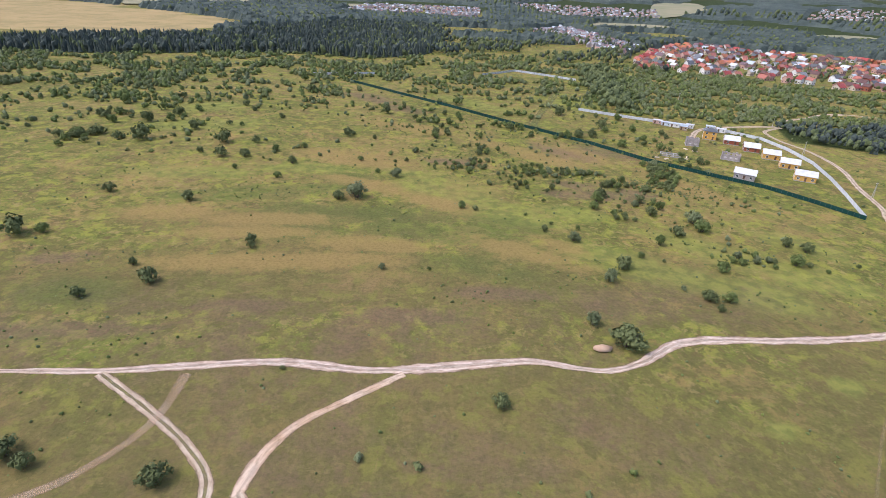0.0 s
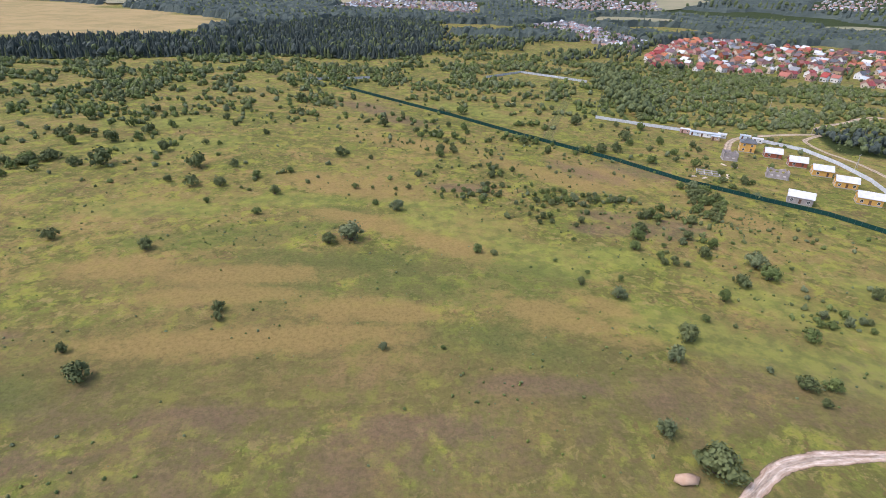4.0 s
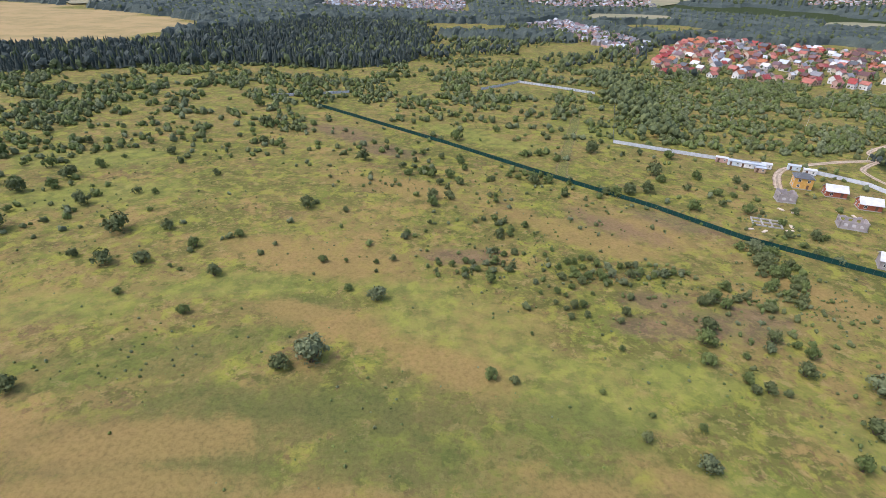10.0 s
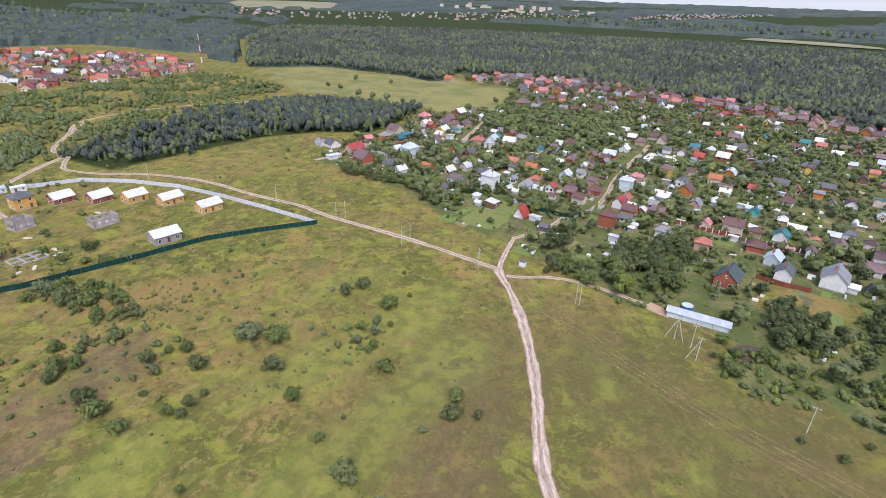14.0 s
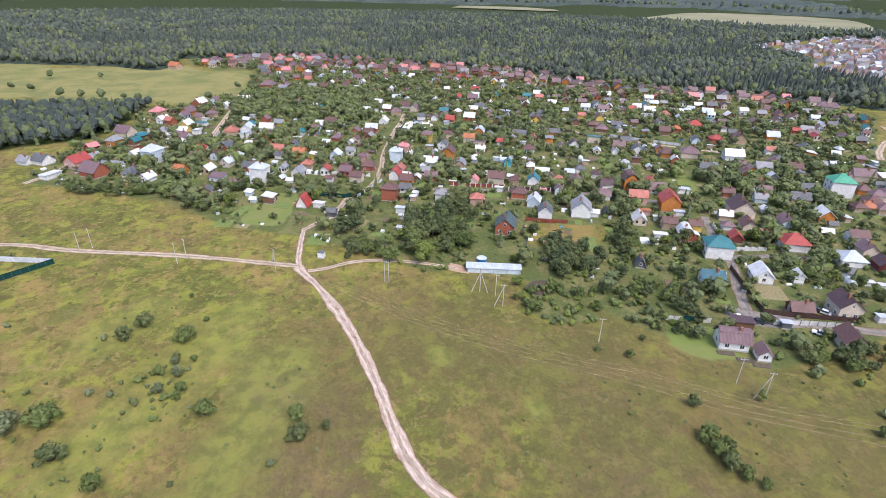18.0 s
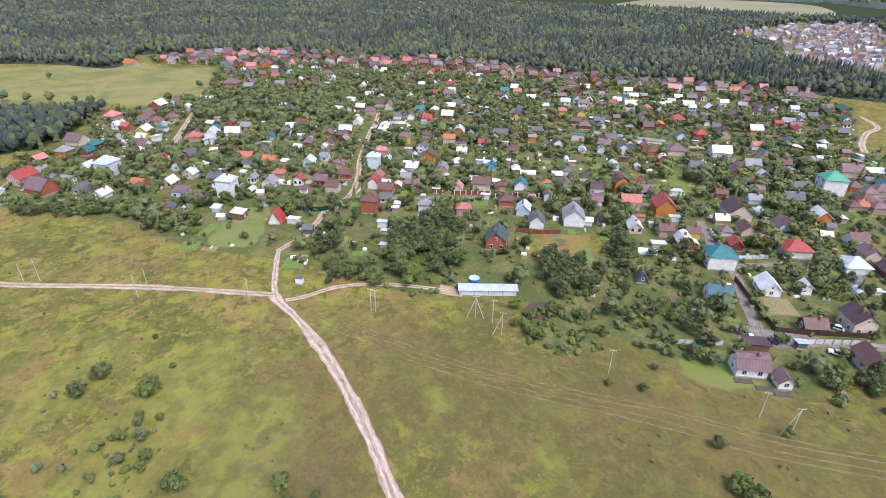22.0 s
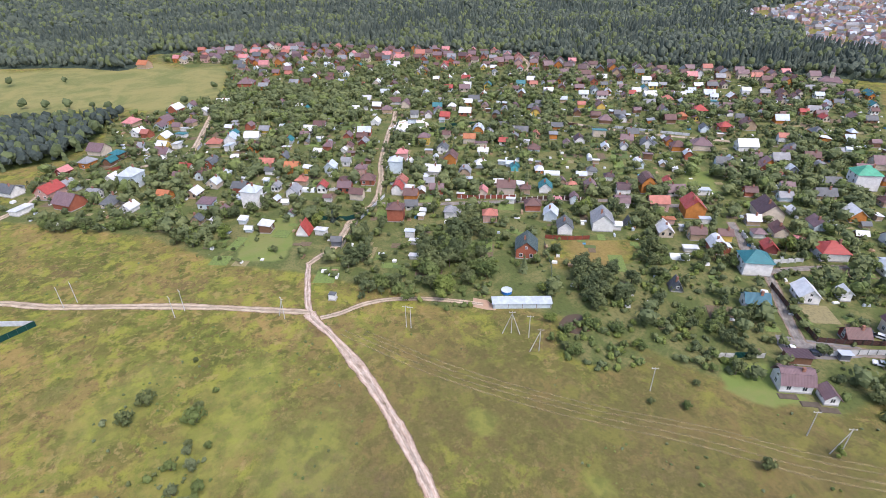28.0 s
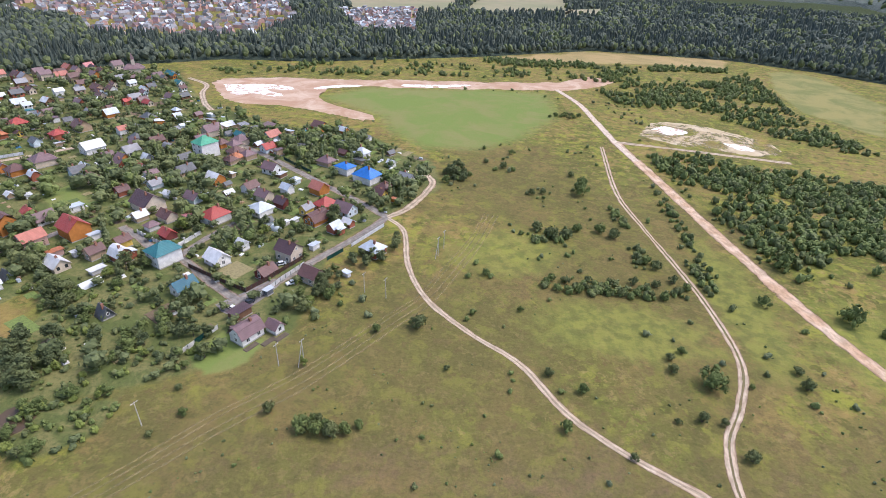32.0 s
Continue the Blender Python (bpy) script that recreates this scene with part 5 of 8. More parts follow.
house(299.1, 206.3, 145, 8.9, 7.5, 7.2, "pale", "paleblue", "hip", 2.7, 1, True, "house", 0)
house(300.2, 241.7, 148, 10.0, 7.2, 3.6, "red", "pinkish", "gable", 3.0, 1, True, "house", 1)
house(283.5, 230.3, 51, 10.5, 8.8, 3.2, "mauve", "brick", "gable", 3.7, 1, False, "house", 0)
house(309.2, 260.1, 53, 8.1, 6.7, 2.6, "slate", "white", "gable", 2.8, 1, True, "house", 1)
house(310.7, 268.1, 56, 6.6, 5.5, 2.2, "grey", "white", "gable", 2.3, 1, True, "house", 0)
house(336.9, 232.6, 143, 7.0, 6.0, 3.8, "grey", "timber", "hip", 2.1, 1, False, "house", 0)
house(359.1, 231.4, 57, 9.5, 7.9, 3, "mauve", "cream", "gable", 3.3, 1, False, "house", 0)
house(276.7, 190.5, 55, 6.0, 5.0, 2.6, "orange", "timber", "gable", 2.1, 1, False, "house", 0)
house(309.3, 182.9, 53, 6.5, 4.7, 3.2, "red", "white", "gable", 2.0, 1, True, "house", 0)
house(300.8, 185.9, 58, 5.5, 3.9, 2.2, "mauve", "tan", "gable", 1.7, 1, True, "house", 0)
house(387.3, 214.6, 144, 7.0, 5.0, 3, "white", "white", "gable", 2.1, 1, True, "house", 1)
house(406.3, 200.8, 327, 8.0, 6.7, 3.4, "mauve", "timber", "gable", 2.8, 1, False, "house", 0)
house(397.7, 184.9, 54, 6.4, 5.4, 3.2, "mauve", "tan", "hip", 2.0, 1, True, "house", 0)
house(437.2, 196.4, 327, 8.5, 7.1, 3, "white", "brick", "gable", 3.0, 1, True, "house", 0)
house(442.0, 164.7, 73, 8.4, 6.1, 3, "white", "white", "gable", 2.5, 1, True, "house", 0)
house(423.2, 176.4, 327, 6.3, 5.2, 3, "white", "white", "gable", 2.2, 1, False, "house", 0)
house(500.4, 146.5, 70, 12.2, 10.3, 3.6, "mauve", "brick", "hip", 3.7, 1, True, "house", 1)
house(350.2, 160.3, 344, 8.2, 6.9, 3.2, "pale", "white", "gable", 2.9, 1, True, "house", 0)
house(348.3, 169.8, 73, 7.9, 6.7, 2.8, "salmon", "tan", "hip", 2.4, 1, True, "house", 1)
house(340.8, 196.6, 54, 8.4, 6.0, 2.8, "mauve", "white", "gable", 2.5, 1, True, "house", 0)
house(373.4, 189.1, 54, 6.4, 4.0, 2.4, "teal", "white", "shed", 0.8, 0, False, "shed", 0)
house(414.1, 221.8, 149, 8.9, 7.6, 2.8, "pink", "tan", "hip", 2.7, 1, True, "house", 0)
house(349.6, 212.9, 141, 5.9, 4.2, 2.6, "brown", "tan", "gable", 1.8, 1, False, "house", 0)
house(327.1, 197.6, 147, 5.5, 3.9, 2.6, "white", "white", "gable", 1.7, 1, True, "house", 0)
house(329.2, 242.5, 146, 6.2, 4.4, 2.6, "pink", "darkred", "gable", 1.9, 1, False, "house", 0)
house(308.5, 237.1, 142, 6.7, 4.8, 2.4, "grey", "tan", "gable", 2.0, 1, True, "house", 0)
house(621.4, 236.7, 51, 11.4, 8.2, 4, "orange", "tan", "gable", 3.5, 1, False, "house", 0)
house(284.4, 249.5, 143, 8.1, 5.0, 2.2, "white", "white", "shed", 1.0, 0, False, "shed", 0)
house(380.8, 209.3, 53, 5.1, 4.3, 3.6, "salmon", "brick", "gable", 1.8, 1, False, "house", 1)
house(305.0, 231.6, 143, 4.6, 2.8, 2.2, "grey", "paleblue", "shed", 0.6, 0, False, "shed", 0)
house(356.3, 208.2, 53, 5.7, 4.7, 2.6, "grey", "cream", "gable", 2.0, 1, True, "house", 0)
house(430.8, 147.2, 341, 5.7, 4.7, 3, "slate", "paleblue", "gable", 2.0, 1, False, "house", 0)
house(184.3, -147.6, 61, 8.9, 6.4, 3.6, "mauve", "cream", "gable", 2.7, 1, True, "house", 1)
house(160.8, -127.0, 61, 5.7, 4.9, 3.4, "mauve", "cream", "hip", 1.8, 1, False, "house", 0)
house(147.9, -114.6, 61, 5.9, 5.1, 3, "mauve", "tan", "hip", 1.8, 1, True, "house", 0)
house(153.2, -106.0, 67, 4.9, 4.1, 2.6, "brown", "tan", "hip", 1.5, 1, True, "house", 1)
house(130.5, -157.4, 65, 4.4, 3.2, 2.4, "teal", "white", "gable", 1.3, 1, True, "house", 0)
house(125.9, -170.2, 334, 7.2, 6.0, 3.2, "brown", "timber", "gable", 2.5, 1, False, "house", 1)
house(121.9, -143.3, 67, 4.2, 2.6, 2, "white", "white", "shed", 0.5, 0, False, "shed", 0)
house(105.3, -114.9, 337, 7.0, 5.9, 2.6, "mauve", "tan", "hip", 2.1, 1, True, "house", 0)
house(92.5, -105.5, 331, 7.4, 6.2, 4, "blue", "white", "hip", 1.7, 1, True, "house", 0)
house(112.4, -76.1, 333, 4.4, 3.7, 3, "pale", "white", "gable", 1.6, 1, False, "house", 0)
house(112.4, -87.4, 66, 3.3, 2.8, 2.6, "pale", "paleblue", "hip", 1.0, 0, False, "shed", 0)
house(97.9, -78.3, 330, 6.2, 5.2, 3.6, "salmon", "timber", "gable", 2.2, 1, False, "house", 1)
house(90.7, -64.5, 61, 7.4, 6.3, 2.4, "red", "brick", "hip", 2.3, 1, False, "house", 0)
house(212.9, -118.8, 330, 6.5, 5.4, 3.2, "mauve", "cream", "gable", 2.3, 1, True, "house", 0)
house(205.3, -125.5, 59, 7.1, 5.1, 2.8, "brown", "log", "gable", 2.1, 1, True, "house", 0)
house(203.3, -90.0, 335, 6.0, 5.0, 3, "mauve", "brick", "gable", 2.1, 1, True, "house", 1)
house(195.5, -99.2, 336, 5.3, 4.4, 3, "pale", "slate", "gable", 1.9, 1, False, "house", 0)
house(168.9, -88.6, 63, 7.3, 5.3, 2.4, "slate", "tan", "gable", 2.2, 1, True, "house", 0)
house(267.9, -195.2, 63, 5.1, 3.7, 3, "red", "brick", "gable", 1.5, 1, True, "house", 1)
house(104.7, -143.8, 334, 4.0, 2.8, 2.6, "pale", "white", "gable", 1.2, 0, False, "shed", 0)
house(100.1, -129.6, 335, 4.2, 3.0, 2.2, "brown", "log", "gable", 1.3, 0, False, "shed", 0)
house(78.1, -6.7, 334, 6.1, 5.1, 3.2, "brown", "cream", "gable", 2.1, 2, False, "house", 0)
house(61.2, -28.3, 332, 6.9, 5.8, 3.2, "pale", "brick", "hip", 2.1, 2, True, "house", 0)
house(80.4, -43.0, 241, 4.5, 3.8, 2.8, "pale", "brick", "gable", 1.6, 1, False, "house", 1)
house(76.1, -48.4, 331, 3.9, 2.8, 2.4, "white", "brick", "gable", 1.2, 0, False, "shed", 0)
house(84.1, -27.9, 65, 3.1, 1.9, 2.2, "pale", "white", "shed", 0.4, 0, False, "shed", 0)
house(79.2, -97.3, 332, 10.0, 8.4, 4, "blue", "white", "hip", 3.2, 1, True, "house", 0)
house(68.9, -87.2, 336, 5.0, 4.3, 2.6, "brown", "darkred", "hip", 1.5, 1, True, "house", 1)
house(71.2, -118.7, 333, 3.6, 2.6, 2.6, "white", "white", "gable", 1.1, 0, False, "shed", 0)
house(61.4, -74.9, 334, 2.6, 1.6, 2, "orange", "timber", "shed", 0.3, 0, False, "shed", 0)
house(67.1, -11.2, 332, 2.4, 1.5, 1.8, "pale", "white", "shed", 0.3, 0, False, "shed", 0)
house(89.6, 3.8, 64, 2.6, 1.6, 2.2, "pale", "slate", "shed", 0.3, 0, False, "shed", 0)
house(101.7, -45.0, 64, 2.4, 1.5, 1.6, "white", "white", "shed", 0.3, 0, False, "shed", 0)
house(98.7, -48.0, 66, 2.4, 1.5, 1.6, "white", "white", "shed", 0.3, 0, False, "shed", 0)

house(87.3, 26.0, 63, 7.8, 5.6, 2.9, "mauve", "white", "mansard", 2.7, 2, True, "house", 1)
house(80.4, 21.8, 153, 4.2, 3.4, 2.3, "mauve", "white", "gable", 1.5, 1, False, "shed")
house(93.8, 16.4, 63, 6.0, 3.8, 2.4, "plum", "log", "shed", 1.0, 0, False, "carport")

long_shed = new("long_shed", None)
long_shed.matrix_basis = pose(143.8, 75.2, 0, 0, 0, 70)
TAKEN.append((143, 75, 9))
part("wall", wall_mesh(18.5, 3.4, 1.9, 0, WALLS["paleblue"], 0), long_shed)
for i in range(9):
    part("roof_sheet", slab("roof_sheet", ROOFS["pale"], ((-9.6 + 2.14 * i, -2.1, 2.1), (-9.6 + 2.14 * (i + 1) - 0.03, -2.1, 2.1), (-9.6 + 2.14 * (i + 1) - 0.03, 2.1, 1.95), (-9.6 + 2.14 * i, 2.1, 1.95)), 0.06), long_shed)
for i in range(5):
    part("post", box("post", POST_WOOD, -9 + 4.5 * i - 0.08, -9 + 4.5 * i + 0.08, 1.8, 1.95, 0, 1.95), long_shed)
tagged(long_shed, "long low shed with a pale blue-white sheet roof", "shed")
tank = new("water_tank", None)
tank.matrix_basis = pose(152, 76.5, 0)
bm = bmesh.new()
bmesh.ops.create_cone(bm, cap_ends=True, segments=20, radius1=1.7, radius2=1.7, depth=1.1, matrix=pose(0, 0, 0.55))
part("wall", to_mesh("wall", bm, ROOFS["blue"]), tank)
bm = bmesh.new()
bmesh.ops.create_cone(bm, cap_ends=True, segments=20, radius1=1.85, radius2=1.85, depth=0.12, matrix=pose(0, 0, 1.16))
part("rim", to_mesh("rim", bm, ROOFS["pale"]), tank)
tagged(tank, "round blue plastic garden pool beside the shed", "pool")

# the chapel-like building at the village edge
hall = new("chapel", None)
hall.matrix_basis = pose(316, -280, 0, 0, 0, 40)
TAKEN.append((316, -280, 12))
part("wall", wall_mesh(15, 9, 5.2, 0, WALLS["cream"], 0), hall)
for rows in (((-8, -5, 5.1), (8, -5, 5.1), (4, 0, 8.6), (-4, 0, 8.6)), ((8, 5, 5.1), (-8, 5, 5.1), (-4, 0, 8.6), (4, 0, 8.6)), ((8, -5, 5.1), (8, 5, 5.1), (4, 0, 8.6)), ((-8, 5, 5.1), (-8, -5, 5.1), (-4, 0, 8.6))):
    part("roof_slope", slab("roof_slope", ROOFS["mauve"], rows), hall)
part("tower", box("tower", WALLS["cream"], -1.3, 1.3, -1.3, 1.3, 7.0, 12.0), hall)
part("spire", box("spire", ROOFS["mauve"], -1.5, 1.5, -1.5, 1.5, 12.0, 17.0, 0.04), hall)
for i in range(4):
    part("pane", WINDOW[1], part("window", WINDOW[0], hall, m=pose(-5.4 + 3.6 * i, -4.5, 1.6)))
tagged(hall, "cream chapel with a mauve roof and slim spire", "chapel")

# ---- fences and lanes among the gardens ----
BROWN_SHEET, WHITE_WALL = plain("brown_sheet", (0.10, 0.055, 0.045), 0.5), plain("white_panel", (0.72, 0.71, 0.69), 0.7)
RED_SHEET = plain("rust_sheet", (0.27, 0.075, 0.05), 0.55)
BROWN_PANEL, WHITE_PANEL, RED_PANEL = (ribbed_panel("panel", m, 2.5, 1.8, 8) for m in (BROWN_SHEET, WHITE_WALL, RED_SHEET))
PILLAR = box("post", WHITE_WALL, -0.2, 0.2, -0.25, 0.15, 0, 2.0)
fence([(123.6, -7.5), (103.6, 1.7), (97.5, 4.0), (94, -2.3), (85.7, -20.1)], BROWN_PANEL, STEEL_POST, 2.5, "dark brown sheet fence round a corner plot")
fence([(91.8, 6.2), (88.6, -4.1), (83.9, -15.5)], WHITE_PANEL, STEEL_POST, 2.5, "white sheet fence along the street")
fence([(155, -27.5), (141.5, -20.5)], WHITE_PANEL, PILLAR, 2.5, "white panel fence with pillars")
fence([(134.9, -18), (131.5, -31.3)], WHITE_PANEL, PILLAR, 2.5, "white panel fence with pillars")
fence([(180.3, 46.2), (176, 38.7), (173.4, 30.4)], RED_PANEL, STEEL_POST, 2.5, "rust-red sheet fence below a white house")
fence([(227.2, 63), (225, 57.9), (221.5, 48), (218.5, 40)], RED_PANEL, PILLAR, 2.5, "red sheet fence with pale pillars")
fence([(175.2, 49.3), (159, 55.5), (140.3, 66.2)], WIRE_PANEL, STEEL_POST, 2.5, "thin grey wire garden fence")
fence([(102.5, 36.1), (100.6, 31.5)], WHITE_PANEL, STEEL_POST, 2.5, "white end of a garden fence")
fence([(100.6, 31.5), (98.4, 26)], GREEN_PANEL, STEEL_POST, 2.5, "dark green garden fence")
fence([(98.4, 26), (97.5, 23.8)], WHITE_PANEL, STEEL_POST, 2.5, "white section of a garden fence")
fence([(71.9, 1.4), (68, -5.8)], BROWN_PANEL, STEEL_POST, 2.5, "brown sheet fence by the garden")
fence([(226, 107), (224, 116), (232, 133)], GREEN_PANEL, STEEL_POST, 2.5, "dark green sheet fence round a villa garden")
fence([(250, 100), (258, 118)], WHITE_PANEL, PILLAR, 2.5, "white panel fence with pillars")
fence([(215, 39), (211.5, 24), (203, 10)], BROWN_PANEL, PILLAR, 2.5, "brown fence with pale pillars along the street")

TYRE, CAR_GLASS = plain("tyre", (0.02, 0.02, 0.02), 0.8), GLASS
bm = bmesh.new()
bmesh.ops.create_cone(bm, cap_ends=True, segments=14, radius1=0.33, radius2=0.33, depth=0.22, matrix=pose(0, 0, 0, 90))
WHEEL = to_mesh("wheel", bm, TYRE)


def car(x, y, turn, paint, word):
    ob = new("car", None)
    ob.matrix_basis = pose(x, y, 0, 0, 0, turn)
    bm = bmesh.new()
    box_bm(bm, -2.15, 2.15, -0.88, 0.88, 0.32, 0.92, 0.96)
    bmesh.ops.bevel(bm, geom=bm.edges[:], offset=0.1, segments=2, affect="EDGES")
    part("body", to_mesh("body", bm, paint), ob)
    part("cabin_glass", box("cabin_glass", CAR_GLASS, -1.5, 0.85, -0.8, 0.8, 0.9, 1.4, 0.8), ob)
    part("roof", box("roof", paint, -1.2, 0.55, -0.66, 0.66, 1.4, 1.47, 0.95), ob)
    for wx in (-1.35, 1.35):
        for wy in (-0.8, 0.8):
            part("wheel", WHEEL, ob, m=pose(wx, wy, 0.33))
    return tagged(ob, f"parked {word} saloon car in the village", "car", "parked cars")


CAR_WHITE, CAR_DARK = plain("white_paint", (0.75, 0.75, 0.75), 0.25, 0, 0.05), plain("dark_paint", (0.05, 0.06, 0.08), 0.25, 0, 0.05)
car(97, 14, 150, CAR_WHITE, "white")
car(92.6, -14.5, 30, CAR_WHITE, "white")
car(84.2, -3.4, 40, CAR_WHITE, "white")
car(94, 10, 63, CAR_DARK, "dark")
car(95, -13, 30, CAR_DARK, "dark")

# ---- poles ----
POLE_GREY = plain("pole_concrete", (0.52, 0.50, 0.47), 0.85)


def pole(x, y, turn=0.0, brace=0, high=8.0):
    ob = new("power_pole", None)
    ob.matrix_basis = pose(x, y, 0, 0, 0, turn)
    v, f = [], []
    stick(v, f, (0, 0, 0), (0, 0, high), 0.13, 0.08, 8)
    part("shaft", mesh_np("shaft", v, np.array(f), [POLE_GREY]), ob)
    part("crossarm", box("crossarm", POLE_GREY, -0.9, 0.9, -0.05, 0.05, high - 0.45, high - 0.33), ob)
    for u in (-0.8, 0, 0.8):
        part("insulator", box("insulator", FRAME, u - 0.05, u + 0.05, -0.05, 0.05, high - 0.33, high - 0.1, 0.6), ob)
    for k in range(brace):
        v, f = [], []
        stick(v, f, ((2.6, -2.6)[k], 0.4, 0), (0, 0, high - 0.8), 0.13, 0.09, 6)
        part("brace", mesh_np("brace", v, np.array(f), [POLE_GREY]), ob)
    return tagged(ob, "weathered grey power pole" + (" with a slanted brace" if brace else "") + " in the grass", "power pole", "power poles")


for px, py, b in ((179.5, 177.3, 0), (176.5, 180, 0), (163.8, 147.5, 1), (146.2, 113, 0), (145.3, 111.8, 0), (132.4, 84.5, 2), (128.7, 80.6, 0), (122.3, 80.7, 1), (98.5, 61.3, 0), (67.5, 33.8, 1), (73.8, 36.5, 0), (195, 214.4, 0), (197.2, 211, 0), (210.7, 250.2, 1), (219.6, 324.5, 1), (58.5, -2.2, 0), (50.7, -0.1, 0), (36.5, -31, 1), (34.9, -36.7, 0), (238, 395, 0), (250, 470, 0), (196, 470, 0), (300, 520, 0)):
    pole(px, py, 65 if px < 160 else 25, b)
kiosk = new("transformer_kiosk", None)
kiosk.matrix_basis = pose(169, 131.5, 0, 0, 0, 60)
part("plinth", box("plinth", CONCRETE, -1.3, 1.3, -1.1, 1.1, 0, 0.4), kiosk)
part("body", box("body", WALLS["white"], -1.1, 1.1, -0.9, 0.9, 0.4, 2.2), kiosk)
part("door", box("door", POST_STEEL, -0.8, 0.8, -0.95, -0.9, 0.6, 1.9), kiosk)
part("roof", box("roof", ROOFS["slate"], -1.25, 1.25, -1.05, 1.05, 2.2, 2.4, 0.85), kiosk)
tagged(kiosk, "small white transformer kiosk beside the track", "kiosk")
rock = new("clay_heap", None)
hv, hf = ico(1.0, (0, 0, 0.35), 0.55)
hv = np.concatenate([hv * (3.2, 1.6, 1.6)])
part("heap", mesh_np("heap", hv, hf, [SAND], smooth=True), rock)
rock.matrix_basis = pose(44.6, 116, 0, 0, 0, 5)
tagged(rock, "low pinkish heap of clay beside the track", "heap")
mast = new("radio_mast", None)
mast.matrix_basis = pose(657, 574, 0)
for k in range(6):
    v, f = [], []
    stick(v, f, (0, 0, 7 * k), (0, 0, 7 * k + 7), 0.9 - 0.1 * k, 0.8 - 0.1 * k, 6)
    part("section", mesh_np("section", v, np.array(f), [ROOFS["red"] if k % 2 else FRAME]), mast)
tagged(mast, "tall red and white banded radio mast", "mast")

# ---- bushes on the meadow ----
shrub(71.5, 231.8, 3.4)
shrub(88.2, 226.7, 3.0)
shrub(104.5, 206.5, 4.9, "grey")
shrub(85.4, 144.4, 3.5)
shrub(86.4, 138.2, 1.7)
shrub(98.5, 164.4, 3.1, "birch")
shrub(50.1, 238.5, 2.1)
shrub(80.5, 396.8, 5.0)
shrub(103.0, 361.8, 4.9)
shrub(128.8, 172.1, 3.6, "birch")
shrub(-169.4, 283.5, 6.9)
shrub(-116.9, 261.6, 4.3)
shrub(-105.1, 263.4, 4.0)
shrub(-124.6, 285.9, 5.8)
shrub(-107.6, 288.6, 3.0)
shrub(-78.5, 256.2, 2.9)
shrub(-151.3, 309.2, 4.6)
shrub(-60.3, 311.6, 4.0)
shrub(-44.1, 307.9, 2.0)
shrub(-24.7, 243.9, 3.8, "grey")
shrub(-38.8, 215.2, 6.1, "grey")
shrub(-46.3, 212.4, 3.5)
shrub(-8.5, 324.2, 3.8)
shrub(-1.0, 324.4, 3.3)
shrub(-107.0, 202.7, 3.4)
shrub(93.1, 193.6, 3.7)
shrub(-68.6, 168.1, 2.7)
shrub(-44.8, 373.5, 4.0)
shrub(58.9, 427.6, 2.6)
shrub(82.7, 336.3, 4.3)
shrub(91.5, 338.0, 3.8)
shrub(-102.8, 397.6, 3.5)
shrub(-173.8, 338.1, 4.8)
shrub(70.0, 53.0, 2.3)
shrub(94.9, 64.0, 1.3)
shrub(96.0, 48.9, 1.5)
shrub(105.2, 198.5, 4.7, "birch")
shrub(133.3, 171.3, 1.7)
shrub(-46.7, 27.6, 5.2, "birch")
shrub(37.8, 13.6, 3.5)
shrub(-1.9, -95.9, 2.2)
shrub(-25.6, -100.1, 5.1, "birch")
shrub(-39.9, 40.8, 2.1)
shrub(27.1, 31.3, 1.2)
shrub(-73.5, 24.7, 2.7)
shrub(-74.0, 18.2, 2.0)
shrub(-19.7, 55.4, 1.5)
shrub(-4.5, 48.7, 2.3, "birch")
shrub(-103.5, -9.9, 4.7, "birch")
shrub(-96.4, -44.2, 5.2, "birch")
shrub(17.7, -20.1, 1.9, "birch")
shrub(5.8, 0.5, 1.5, "birch")
shrub(44.7, 127.9, 2.9, "grey")
shrub(-89.9, 137.9, 3.9)
shrub(51.7, 118.4, 6.2, tall=0.95)
shrub(15.3, 92.7, 2.7)
shrub(-67.2, 163.6, 2.1)
shrub(-142.6, 207.4, 3.4)
shrub(-105.3, 127.9, 2.6)
shrub(-99.9, 147.6, 1.9)
shrub(-84.1, 71.6, 4.2)
shrub(-78.3, 69.4, 2.6)
shrub(-52.1, 67.6, 3.9)
shrub(-38.0, 101.5, 0.9)
shrub(134.2, 188.1, 3.1)
shrub(139.5, 183.9, 3.1)
shrub(-150.7, 164.5, 5.1)
shrub(-142.6, 166.9, 3.0, "birch")
shrub(108.9, 175.6, 2.0, "grey")
shrub(105.5, 171.4, 1.8, "birch")
shrub(108.3, 170.7, 2.0, "birch")
shrub(114.5, 172.1, 2.2, "grey")
shrub(119.2, 173.3, 1.9, "grey")
shrub(115.9, 176.7, 1.9, "birch")
shrub(121.3, 173.2, 1.6)
shrub(137.7, 167.3, 1.3, "birch")
shrub(119.4, 168.8, 1.4, "birch")
shrub(152.2, 172.8, 1.1)
shrub(82.8, 183.4, 2.8, "birch")
shrub(79.6, 169.2, 1.0)
shrub(49.8, 183.3, 3.3, "grey")
shrub(72.0, 172.2, 1.8, "birch")
shrub(91.9, 144.4, 2.9, "birch")
shrub(79.5, 150.3, 1.3, "grey")
shrub(94.7, 219.6, 2.6, "birch")
shrub(88.8, 212.8, 3.1)
shrub(84.5, 222.0, 2.3, "grey")
shrub(76.8, 219.4, 1.5, "birch")
shrub(72.3, 210.0, 2.2, "birch")
shrub(33.8, 204.8, 1.1, "birch")
shrub(43.4, 197.7, 1.1, "birch")
